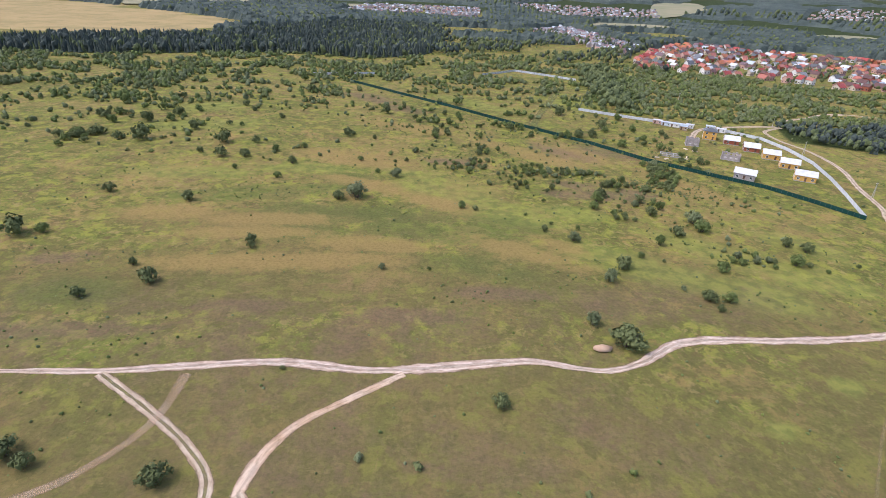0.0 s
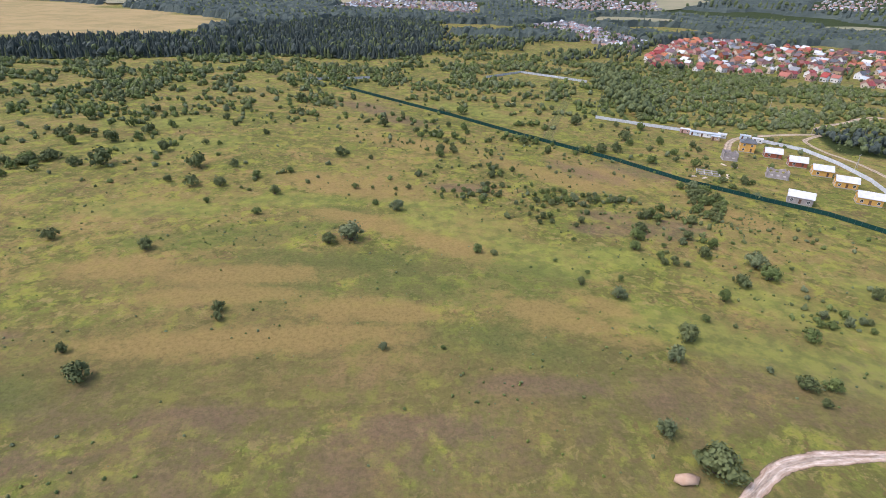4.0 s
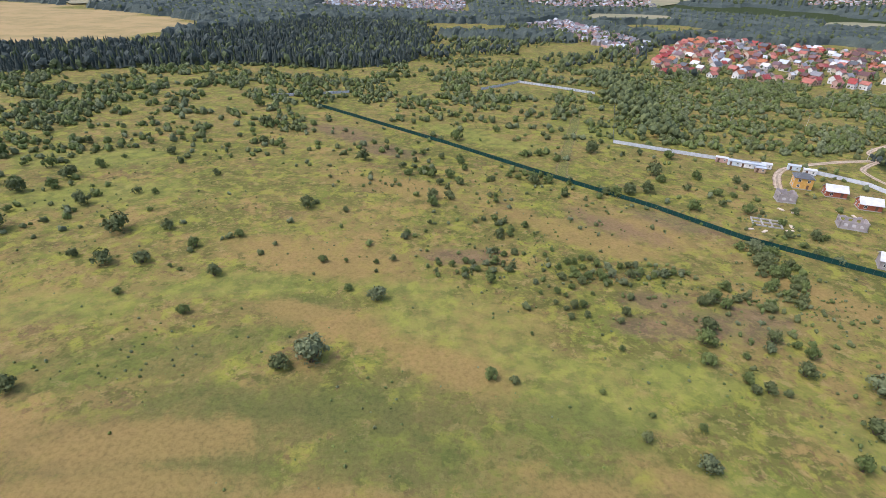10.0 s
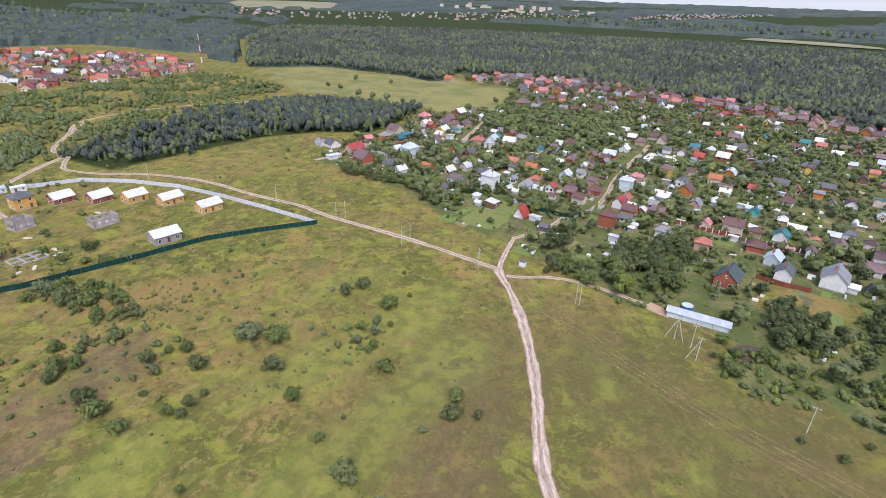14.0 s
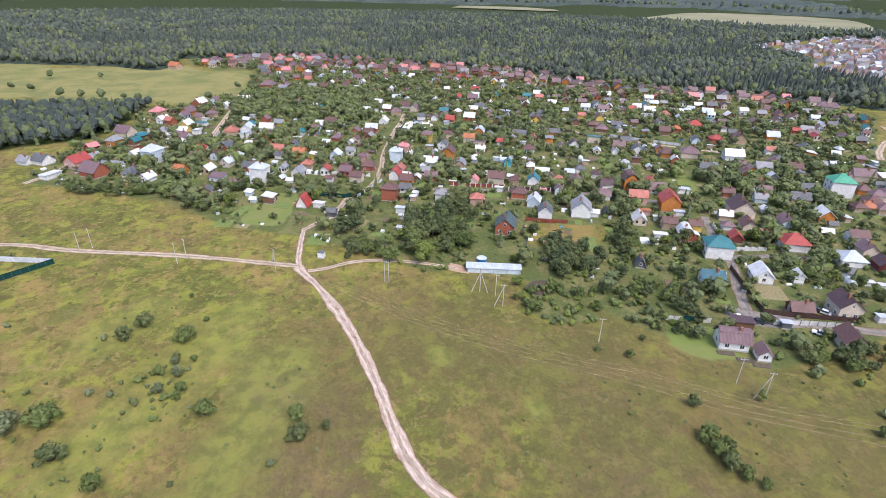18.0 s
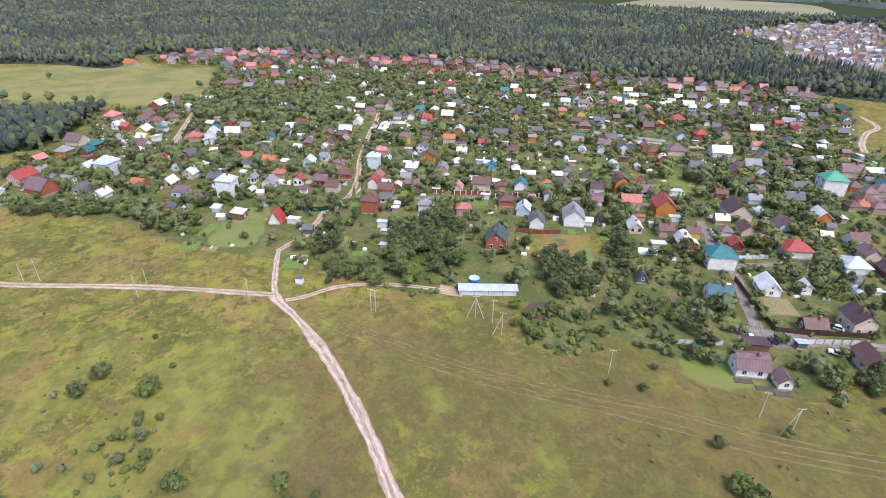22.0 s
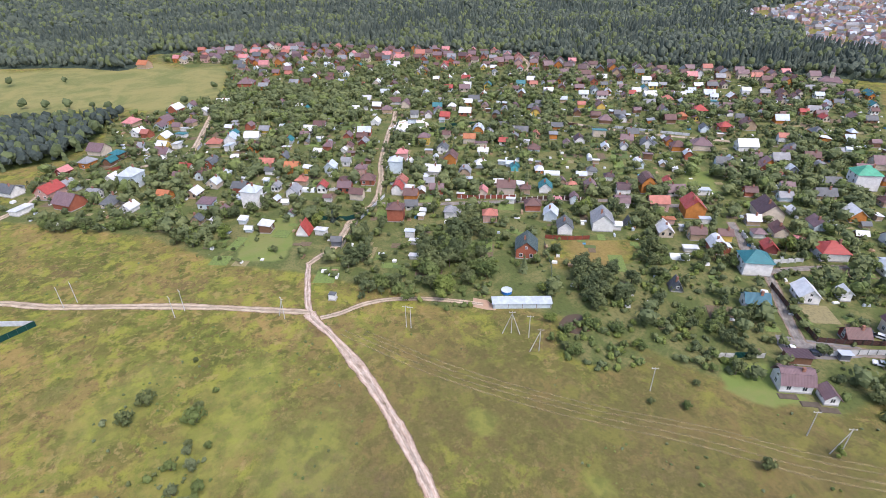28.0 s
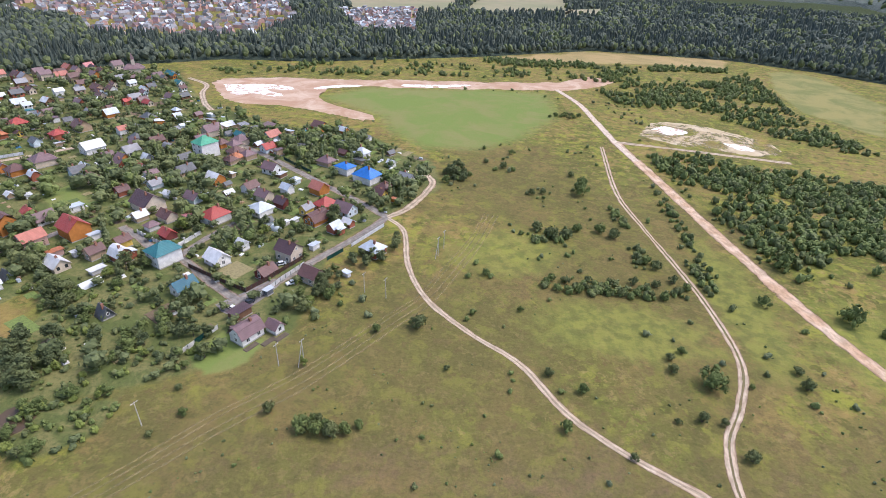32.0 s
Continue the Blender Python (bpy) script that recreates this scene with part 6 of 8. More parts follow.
shrub(39.6, 190.4, 1.9)
shrub(-34.2, 248.8, 1.8, "birch")
shrub(-21.7, 268.3, 1.7)
shrub(-27.3, 266.2, 1.3, "birch")
shrub(-18.5, 285.1, 2.2, "grey")
shrub(-10.8, 290.6, 1.2, "birch")
shrub(-6.4, 267.9, 1.4)
shrub(-1.2, 265.1, 1.7, "birch")
shrub(0.1, 260.4, 1.1, "birch")
shrub(2.8, 257.8, 1.8, "grey")
shrub(7.1, 262.4, 1.5, "birch")
shrub(3.4, 268.1, 1.7, "birch")
shrub(5.5, 266.8, 1.7)
shrub(17.8, 290.1, 2.4)
shrub(21.3, 289.5, 2.0, "birch")
shrub(28.2, 297.6, 2.1, "birch")
shrub(14.6, 275.6, 2.0)
shrub(17.3, 273.1, 1.8, "birch")
shrub(13.5, 267.6, 2.3, "birch")
shrub(-6.8, 260.6, 1.4)
shrub(25.7, 255.0, 1.6, "grey")
shrub(26.2, 249.2, 1.1, "birch")
shrub(29.7, 243.3, 1.4)
shrub(32.6, 240.3, 1.3)
shrub(35.7, 243.5, 1.4, "birch")
shrub(38.0, 242.0, 1.9, "birch")
shrub(34.0, 247.7, 1.3, "birch")
shrub(35.0, 264.9, 1.7, "birch")
shrub(38.7, 268.7, 1.7, "birch")
shrub(41.3, 268.9, 1.8, "birch")
shrub(44.7, 271.5, 1.8, "birch")
shrub(43.3, 264.8, 1.7, "birch")
shrub(47.8, 271.8, 1.6)
shrub(48.8, 267.0, 2.0, "birch")
shrub(48.1, 261.1, 1.9, "birch")
shrub(52.3, 264.9, 2.0, "grey")
shrub(52.3, 260.7, 2.0, "grey")
shrub(56.8, 266.5, 1.8, "birch")
shrub(59.6, 267.1, 1.9)
shrub(62.6, 267.5, 1.8, "grey")
shrub(41.0, 255.8, 2.1)
shrub(36.9, 252.6, 1.6, "birch")
shrub(42.7, 249.2, 1.2, "birch")
shrub(70.1, 261.0, 2.3, "grey")
shrub(73.9, 262.8, 1.9, "birch")
shrub(77.3, 263.5, 1.6, "grey")
shrub(66.5, 260.6, 1.7, "birch")
shrub(81.3, 248.0, 2.9, "birch")
shrub(87.5, 254.2, 2.8, "birch")
shrub(47.3, 234.4, 1.5)
shrub(-8.8, 352.5, 3.4, "birch")
shrub(-20.4, 353.0, 2.9, "birch")
shrub(-23.9, 363.6, 2.4)
shrub(-14.2, 355.2, 2.7, "birch")
shrub(3.8, 344.8, 2.5, "birch")
shrub(-1.8, 335.8, 1.7)
shrub(-28.0, 389.0, 2.4, "birch")
shrub(-34.1, 392.3, 2.1)
shrub(-14.2, 385.1, 2.4, "birch")
shrub(-4.2, 379.6, 2.5)
shrub(6.0, 371.9, 2.7, "birch")
shrub(7.4, 362.1, 2.2, "birch")
shrub(19.9, 348.4, 2.4)
shrub(28.8, 353.6, 2.0, "birch")
shrub(32.9, 351.5, 2.3, "birch")
shrub(40.1, 351.9, 3.3, "birch")
shrub(47.0, 347.9, 3.1, "birch")
shrub(51.9, 333.8, 2.4, "birch")
shrub(56.6, 345.4, 1.7, "birch")
shrub(17.2, 327.7, 1.8)
shrub(19.8, 327.8, 1.6, "birch")
shrub(5.0, 413.3, 4.2, "birch")
shrub(49.4, 388.9, 3.2, "birch")
shrub(57.1, 379.4, 2.3, "birch")
shrub(30.3, 435.1, 2.8, "birch")
shrub(107.5, 395.3, 2.4)
shrub(122.6, 394.0, 2.8, "birch")
shrub(83.8, 476.8, 3.2, "birch")
shrub(65.6, 477.0, 2.6, "birch")
shrub(57.2, 476.8, 2.9, "birch")
shrub(15.1, 463.6, 3.2, "birch")
shrub(7.1, 466.9, 2.5, "birch")
shrub(103.4, 352.4, 3.0, "birch")
shrub(112.4, 342.6, 2.7)
shrub(124.1, 336.3, 2.8, "birch")
shrub(120.8, 324.4, 2.4)
shrub(-181.9, 282.1, 3.6)
shrub(-129.4, 266.1, 2.5)
shrub(-103.1, 244.2, 1.9, "birch")
shrub(-79.6, 234.9, 2.4, "birch")
shrub(-92.2, 275.2, 2.9, "birch")
shrub(-79.5, 284.0, 2.5, "birch")
shrub(-121.6, 304.3, 1.6, "birch")
shrub(-135.4, 322.0, 2.3)
shrub(-127.9, 322.2, 1.7, "birch")
shrub(-45.5, 266.7, 2.1, "birch")
shrub(-37.7, 266.7, 1.2, "birch")
shrub(-26.7, 260.1, 1.0)
shrub(-110.1, 346.3, 2.5)
shrub(-90.2, 389.1, 2.3, "birch")
shrub(-222.1, 363.5, 5.3, "birch")
shrub(-203.6, 352.3, 2.1, "birch")
shrub(-190.2, 350.7, 3.7, "birch")
shrub(-194.2, 389.1, 3.4)
shrub(-172.6, 324.9, 3.7, "birch")
shrub(-167.4, 352.4, 3.1, "birch")
shrub(-163.5, 366.3, 1.8, "birch")
shrub(-162.1, 391.7, 2.4, "birch")
shrub(-148.3, 399.3, 2.1)
shrub(-143.6, 374.9, 3.0)
shrub(-184.4, 319.8, 4.7)
shrub(-202.7, 313.7, 3.7, "birch")
shrub(-175.0, 300.6, 2.1, "birch")
shrub(-132.0, 396.7, 1.6, "birch")
shrub(-120.1, 389.5, 2.1, "birch")
shrub(-130.0, 482.2, 4.4, "birch")
shrub(-110.9, 433.3, 5.2)
shrub(-183.5, 405.1, 2.5, "birch")
shrub(-225.8, 418.7, 2.4, "birch")
shrub(-226.6, 404.9, 3.0)
shrub(-90.5, 258.5, 1.2, "birch")
shrub(-94.6, 260.8, 1.2, "birch")
shrub(-57.0, 346.4, 1.3)
shrub(-11.9, 359.8, 2.2, "birch")
shrub(-5.1, 341.4, 2.4)
shrub(-8.3, 316.8, 3.2, "birch")
shrub(-17.7, 288.5, 2.0, "birch")
shrub(-9.4, 298.4, 1.4)
shrub(-5.9, 265.6, 1.4, "birch")
shrub(-6.3, 258.4, 1.2, "birch")
shrub(-0.5, 351.8, 3.3, "birch")
shrub(5.4, 377.7, 2.5, "birch")
shrub(4.6, 341.9, 1.9)
shrub(19.2, 322.0, 2.0, "birch")
shrub(39.7, 345.8, 3.3)
shrub(51.1, 330.4, 2.4)
shrub(41.4, 387.1, 2.8, "birch")
shrub(58.6, 382.7, 2.4, "birch")
shrub(97.3, 392.9, 1.7)
shrub(121.7, 389.5, 3.5, "birch")
shrub(123.2, 357.5, 3.2, "birch")
shrub(141.7, 353.9, 2.6)
shrub(141.7, 345.4, 2.2)
shrub(105.6, 319.4, 3.6, "birch")
shrub(131.1, 335.0, 2.3, "birch")
shrub(75.3, 333.2, 3.8, "birch")
shrub(71.4, 334.8, 2.7)
shrub(128.3, 316.4, 3.4, "birch")
shrub(149.5, 317.4, 2.5)
shrub(136.5, 305.5, 2.1, "birch")
shrub(142.5, 292.6, 2.8)
shrub(146.2, 292.4, 2.1, "birch")
shrub(16.8, 287.3, 2.4)
shrub(22.3, 293.7, 2.0, "birch")
shrub(31.7, 273.2, 1.4, "birch")
shrub(2.6, 261.2, 1.8, "birch")
shrub(10.9, 255.3, 2.5, "birch")
shrub(34.9, 258.3, 2.1)
shrub(39.7, 261.0, 2.2, "birch")
shrub(43.7, 258.9, 2.4, "birch")
shrub(49.0, 258.2, 2.4, "birch")
shrub(58.3, 260.6, 2.2)
shrub(62.1, 262.3, 2.2, "birch")
shrub(34.9, 241.2, 2.0)
shrub(33.0, 236.1, 1.6)
shrub(38.1, 237.2, 1.6)
shrub(31.3, 249.5, 1.7, "birch")
shrub(43.7, 221.8, 1.3, "birch")
shrub(20.2, 228.0, 0.8, "birch")
shrub(78.8, 245.5, 2.7)
shrub(83.0, 243.1, 2.7, "birch")
shrub(75.6, 245.0, 2.0)
shrub(68.3, 225.6, 3.7, "birch")
shrub(65.0, 216.7, 2.9, "birch")
shrub(93.5, 224.2, 1.8, "birch")
shrub(72.1, 206.3, 2.0)
shrub(75.8, 206.3, 2.2)
shrub(79.9, 205.0, 1.6)
shrub(6.9, 209.8, 2.3, "birch")
shrub(12.7, 208.3, 1.7)
shrub(136.8, 226.5, 1.2, "birch")
shrub(53.2, 193.5, 1.6, "birch")
shrub(63.5, 163.0, 4.2)
shrub(56.2, 153.4, 3.1, "grey")
shrub(-20.1, 153.6, 1.5, "grey")
shrub(-4.4, 154.6, 1.0, "birch")
shrub(60.1, 56.9, 3.0, "birch")
shrub(56.3, 57.9, 2.6, "birch")
shrub(52.7, 58.2, 2.9)
shrub(49.6, 56.7, 2.2, "birch")
shrub(46.6, 54.7, 1.8, "birch")
shrub(-10.2, 34.7, 2.2, "birch")
shrub(-1.4, 29.5, 1.9)
shrub(-37.9, 17.5, 2.0)
shrub(-42.2, 13.9, 1.9, "birch")
shrub(-33.5, 42.3, 1.3)
shrub(-45.2, 41.2, 1.6)
shrub(-37.3, 22.8, 2.2)
shrub(50.3, 17.7, 2.2, "birch")
shrub(90.4, 56.8, 1.8, "birch")
shrub(-78.1, -16.1, 2.9, "birch")
shrub(-48.1, 51.8, 2.3)
shrub(-57.9, 26.5, 1.1, "birch")
shrub(-2.7, -59.3, 3.2)
shrub(-8.2, -53.1, 3.9)
shrub(-14.1, -54.1, 3.9)
shrub(-19.6, -61.1, 2.7, "birch")
shrub(-29.1, -61.5, 3.2, "birch")
shrub(-34.3, -57.4, 3.2)
shrub(-7.4, -98.2, 2.1)
shrub(7.2, -152.0, 2.5, "birch")
shrub(12.0, -128.7, 2.7)
shrub(-28.4, -113.5, 3.2, "birch")
shrub(-23.7, -123.5, 2.3)
shrub(38.5, -115.8, 3.9)
shrub(32.4, -112.7, 3.2)
shrub(40.3, -103.4, 2.8, "birch")
shrub(-46.3, -34.6, 2.6)
shrub(-42.9, -38.3, 2.9, "birch")
shrub(-3.5, -16.5, 2.2, "birch")
shrub(-7.4, -14.3, 2.2, "birch")
shrub(-11.3, -14.2, 2.2, "birch")
shrub(-15.2, -14.1, 2.2, "birch")
shrub(-20.2, -15.0, 2.2)
shrub(-25.0, -14.7, 2.2, "birch")
shrub(-29.8, -14.4, 2.2)
shrub(-34.9, -15.2, 2.2, "birch")
shrub(-39.7, -15.3, 2.2)
shrub(-44.3, -14.3, 2.2, "birch")
shrub(-50.3, -18.8, 2.2)
shrub(-54.1, -21.9, 2.2, "birch")
shrub(-5.8, -20.6, 2.2, "birch")
shrub(-10.8, -19.6, 2.2)
shrub(-19.0, -20.9, 2.2)
shrub(-27.1, -21.1, 2.2)
shrub(-35.4, -22.5, 2.2)
shrub(-43.3, -22.3, 2.2)
shrub(-50.3, -26.0, 2.2)
thicket(98, 248, 15, 7, 15, 10, 2.2, ("willow", "birch", "birch"))
thicket(112, 262, 8, 17, 0, 22, 2.4, ("willow", "birch"))
thicket(114, 281, 8, 5, 0, 9, 2.6)
thicket(58, 260, 22, 5, 8, 8, 1.8)
thicket(12, 266, 14, 8, 40, 10, 1.5)
thicket(134, 285, 8, 14, 20, 8, 2.0)
thicket(58, 56, 6, 3, 0, 7, 1.5, ("willow", "birch"))
thicket(10, 300, 12, 6, 20, 7, 1.7)
thicket(-31, -238, 12, 6, 20, 16, 2.0, ("willow", "birch"))
thicket(-203, 280, 10, 16, 0, 18, 3.2, ("willow", "willow", "birch"))
thicket(-208, 330, 16, 8, 0, 10, 3.0)

scatter("far_bushes", BUSH_FORMS, FAR_BUSHES, BUSH_MATS, "scattered round willow and birch bushes on the far meadow", "bushes")

# ---- trees of the village edge, one by one ----
def grove(outline, count, low, high, kinds, wide=1.2):
    """Trees standing close together inside an outline."""
    p = np.array(outline, float)
    while count:
        x, y = (rnd.uniform(a, b) for a, b in zip(p.min(0), p.max(0)))
        if float(in_poly(x, y, outline)) > -0.5:
            tree(x, y, rnd.uniform(low, high), rnd.choice(kinds), "at the village edge", wide)
            count -= 1


grove([(200, 83), (205, 67), (182, 68), (163, 79), (156, 92), (162, 102), (187, 93)], 40, 5.0, 10.0, ("wood", "wood", "willow", "birch"))
grove([(150, 53), (154, 44), (145, 33), (132, 43), (132, 56)], 24, 4.5, 8.0, ("wood", "willow", "wood"))
grove([(133, 73), (130, 61), (117, 47), (109, 56), (114, 68), (122, 77)], 16, 2.4, 4.0, ("birch", "willow", "birch", "bright"), 1.5)
grove([(133, 36), (124, 28), (116, 21), (110, 30), (117, 43), (127, 40)], 11, 2.6, 5.0, ("wood", "willow", "birch"), 1.4)
grove([(166, 9), (140, 14), (136, 20), (143, 28), (158, 22)], 14, 3.0, 6.0, ("wood", "willow", "birch"), 1.3)
grove([(174, 122), (176, 116), (162, 104), (158, 107), (166, 118)], 12, 3.5, 6.5, ("wood", "willow", "birch"), 1.3)
grove([(106, 31), (104, 24), (112, 3), (118, 4), (112, 24)], 10, 3.0, 5.0, ("wood", "willow", "birch"), 1.3)
grove([(78, 13), (71, 10), (67, 0), (70, -14), (76, -12), (80, 6)], 16, 3.0, 5.5, ("wood", "wood", "willow", "birch"), 1.35)
grove([(53, -31), (70, -24), (64, -17), (58, -22), (52, -44), (57, -46)], 12, 3.0, 5.5, ("wood", "willow"), 1.3)
grove([(43, -114), (34, -128), (28, -112), (36, -101)], 14, 3.0, 6.0, ("wood", "wood", "willow"), 1.3)
for gx, gy, gh in ((188, 121, 8.5), (190, 118, 7.0), (186, 123, 6.0), (99, 27, 4.5), (103, 28, 5.0), (165.6, 122.7, 3.0)):
    tree(gx, gy, gh, "wood", "at the village edge", 1.3)
tree(157, 97, 7.5, "bright", "at the village edge", 1.5)
tree(74, 9, 5.2, "bright", "at the village edge", 1.2)
tree(67, 35.5, 3.6, "bright", "by the power pole")
for i in range(46):
    s = i / 45 * 3.999
    k, u = int(s), s - int(s)
    line_pts = ((258, 234), (250, 208), (243, 181), (246, 162), (249, 143))
    a, b = line_pts[k], line_pts[k + 1]
    tree(a[0] + (b[0] - a[0]) * u + rnd.uniform(-2, 5), a[1] + (b[1] - a[1]) * u + rnd.uniform(-2, 2), rnd.uniform(3.0, 6.0), rnd.choice(("willow", "wood", "birch")), "in a hedge at the field edge", 1.3)

# ---- the rest of the village ----
ROADS = [p for o in scene.objects if o.get("category") == "road" for p in [np.array([v.co[:2] for v in o.data.vertices])[2::10]]]
ROADS = np.concatenate(ROADS)


def road_map():
    """Distance to the nearest road on a 2 m raster."""
    x, y = np.meshgrid(np.arange(-340, 700, 2.0), np.arange(-360, 720, 2.0))
    best = np.full(x.shape, 1e4)
    for px, py in ROADS:
        i, j = int((px + 340) / 2), int((py + 360) / 2)
        a, b, c, d = max(0, j - 5), j + 6, max(0, i - 5), i + 6
        if b > 0 and d > 0:
            best[a:b, c:d] = np.minimum(best[a:b, c:d], np.hypot(x[a:b, c:d] - px, y[a:b, c:d] - py))
    return best


NEAR_ROAD = road_map()
BUILT = {}


def sort_built():
    """What is built, by squares of 30 m."""
    BUILT.clear()
    for row in TAKEN:
        for i in (-1, 0, 1):
            for j in (-1, 0, 1):
                BUILT.setdefault((int(row[0] // 30) + i, int(row[1] // 30) + j), []).append(row)


def clear(x, y, gap, road=4.0):
    i, j = int((x + 340) / 2), int((y + 360) / 2)
    if 0 <= i < NEAR_ROAD.shape[1] and 0 <= j < NEAR_ROAD.shape[0] and NEAR_ROAD[j, i] < road:
        return False
    return all((x - a) ** 2 + (y - b) ** 2 > (r + gap) ** 2 for a, b, r in BUILT.get((int(x // 30), int(y // 30)), ()))


OPEN = [(84, 27, 9), (166, 30, 15), (200, -48, 12), (218, 140, 12), (340, 52, 12), (130, 60, 12), (115, 55, 14), (166, 90, 9), (160, 70, 12), (128, 35, 10), (105, 35, 10), (205, -205, 26), (290, -60, 8), (110, -130, 14), (72, -130, 16), (200, -160, 14), (90, -150, 14)]
fill = random.Random(11)
REST = []  # houses of the back rows, joined: x, y, turn, width, depth, height, rise, wall, roof
u_way, v_way = Vector((math.cos(radians(-27)), math.sin(radians(-27)))), Vector((math.cos(radians(63)), math.sin(radians(63))))
INNER = [(200, 165), (280, 250), (453, 230), (560, 195), (575, 60), (510, -60), (425, -140), (330, -250), (250, -200), (100, -150), (60, 0)]
spots = [(i, j) for i in range(-10, 46) for j in range(-34, 34)]
fill.shuffle(spots)
sort_built()
thing_count = 0
for i, j in spots:
    p = Vector((100, 60)) + u_way * (i * 12.5 + fill.uniform(-4, 4)) + v_way * (j * 11.5 + fill.uniform(-4, 4))
    d = float(in_poly(p.x, p.y, VILLAGE))
    if d < 6 or any(math.hypot(p.x - a, p.y - b) < r for a, b, r in OPEN):
        continue
    if float(in_poly(p.x, p.y, [(480, 160), (470, 54), (405, 66), (356, 84), (378, 150), (430, 190)])) > 0 and fill.random() < 0.8:
        continue
    far = math.hypot(p.x - 20, p.y - 145)
    edge = p.x > 330 and float(in_poly(p.x, p.y, INNER)) < 0
    if far < 205 or fill.random() > (0.95 if edge else 0.48):
        continue
    size = fill.choice((4.5, 5, 6, 6.5, 7.5)) if not edge else fill.uniform(6.5, 9.0)
    if not clear(p.x, p.y, size * 0.6, 5.0):
        continue
    roof = fill.choice(("salmon", "brown", "mauve", "mauve", "plum", "brown", "brown", "pink", "slate", "grey", "mauve") if edge else ("white", "pale", "grey", "mauve", "slate", "brown", "red", "mauve", "salmon", "white", "grey", "slate", "pale", "white", "brown", "mauve", "teal", "brown", "mauve"))
    wall = fill.choice(("brick", "timber", "tan", "log", "pinkish", "cream", "cream", "white") if edge else ("white", "cream", "tan", "brick", "timber", "paleblue", "log", "white", "yellow"))
    style = fill.choice(("gable", "gable", "hip") if edge else ("gable", "gable", "gable", "hip", "mansard", "shed"))
    turn, deep, high = -27 + fill.choice((0, 90, 180, 270)) + fill.uniform(-6, 6), size * fill.uniform(0.7, 0.9), fill.choice((2.4, 2.8, 3.2)) + (1.6 if edge else 0)
    if far < 400 and thing_count < 120 and not edge:
        house(p.x, p.y, turn, size, deep, high, roof, wall, style, 0, 1 if far < 300 else 0, far < 330, "shed" if style == "shed" else "house")
        thing_count += style != "shed"
    else:
        REST.append((p.x, p.y, turn, size, deep, high, deep * 0.42, wall, roof))
        TAKEN.append((p.x, p.y, 0.5 * math.hypot(size, deep)))
    sort_built() if len(TAKEN) % 6 == 0 else None

# fences of many colours along the village streets
WOOD_PANEL, PALE_PANEL = ribbed_panel("panel", POST_WOOD, 4.0, 1.6, 8), ribbed_panel("panel", GREY_SHEET, 4.0, 1.7, 8)
BROWN_LONG, GREEN_LONG, RED_LONG = (ribbed_panel("panel", m, 4.0, 1.7, 8) for m in (BROWN_SHEET, GREEN_SHEET, RED_SHEET))
SORTS = ((WOOD_PANEL, "weathered grey board"), (PALE_PANEL, "light grey sheet metal"), (BROWN_LONG, "brown sheet metal"), (GREEN_LONG, "dark green sheet metal"), (RED_LONG, "rust-red sheet metal"))
for street in ("street_south", "street_upper", "lane_gardens", "lane_village", "street_north", "street_back"):
    rows = np.array([v.co[:2] for v in bpy.data.objects[street].data.vertices])[2::5][::2]
    for side in (-1, 1):
        k = fill.randrange(3)
        while k + 6 < len(rows):
            n = fill.randint(3, 7)
            if fill.random() < 0.55 and k + n < len(rows):
                d = np.gradient(rows, axis=0)[k : k + n : n - 1]
                d /= np.hypot(d[:, 0], d[:, 1])[:, None]
                ends = rows[[k, k + n - 1]] + side * 3.6 * np.stack([-d[:, 1], d[:, 0]], 1)
                if all(clear(*(ends[0] + (ends[1] - ends[0]) * s), -1.0, 2.9) for s in (0, 0.5, 1)) and ends[0][1] < 400:
                    panel, word = fill.choice(SORTS)
                    fence([tuple(q) for q in ends], panel, STEEL_POST, 4.0, word + " garden fence along a village street")
            k += n

# small garden sheds and greenhouses
for _ in range(300):
    x, y = fill.uniform(60, 420), fill.uniform(-220, 220)
    if float(in_poly(x, y, VILLAGE)) > 5 and math.hypot(x - 20, y - 145) > 205 and clear(x, y, 2.2, 3.5):
        w = fill.uniform(1.8, 3.4)
        house(x, y, -27 + fill.choice((0, 90)) + fill.uniform(-8, 8), w * 1.4, w, fill.uniform(1.6, 2.1), fill.choice(("white", "pale", "white", "grey", "white", "mauve", "slate", "pale")), fill.choice(("white", "tan", "log", "paleblue")), fill.choice(("shed", "gable")), 0, 0, False, "shed")
        sort_built() if len(TAKEN) % 8 == 0 else None

# the far village beyond the scrub
far_rng = random.Random(21)
sort_built()
for i in range(46):
    for j in range(46):
        x, y = 190 + 11.5 * i + far_rng.uniform(-3, 3), 500 + 13 * j + far_rng.uniform(-3, 3)
        inner = float(in_poly(x, y, FAR_VILLAGE))
        if inner > 4 and far_rng.random() < (0.62 if inner < 20 else 0.4) and clear(x, y, 4, 6):
            w = far_rng.uniform(6.5, 10.5)
            front = inner < 20
            roof = far_rng.choice(("salmon", "red", "orange", "salmon", "red", "brown") if front else ("red", "salmon", "slate", "brown", "mauve", "orange", "pale", "grey", "salmon", "white", "brown"))
            REST.append((x, y, 25 + far_rng.choice((0, 90)), w, w * 0.8, far_rng.choice((3.0, 5.0)), w * 0.32, far_rng.choice(("cream", "white", "brick", "tan", "pinkish")), roof))
sort_built()
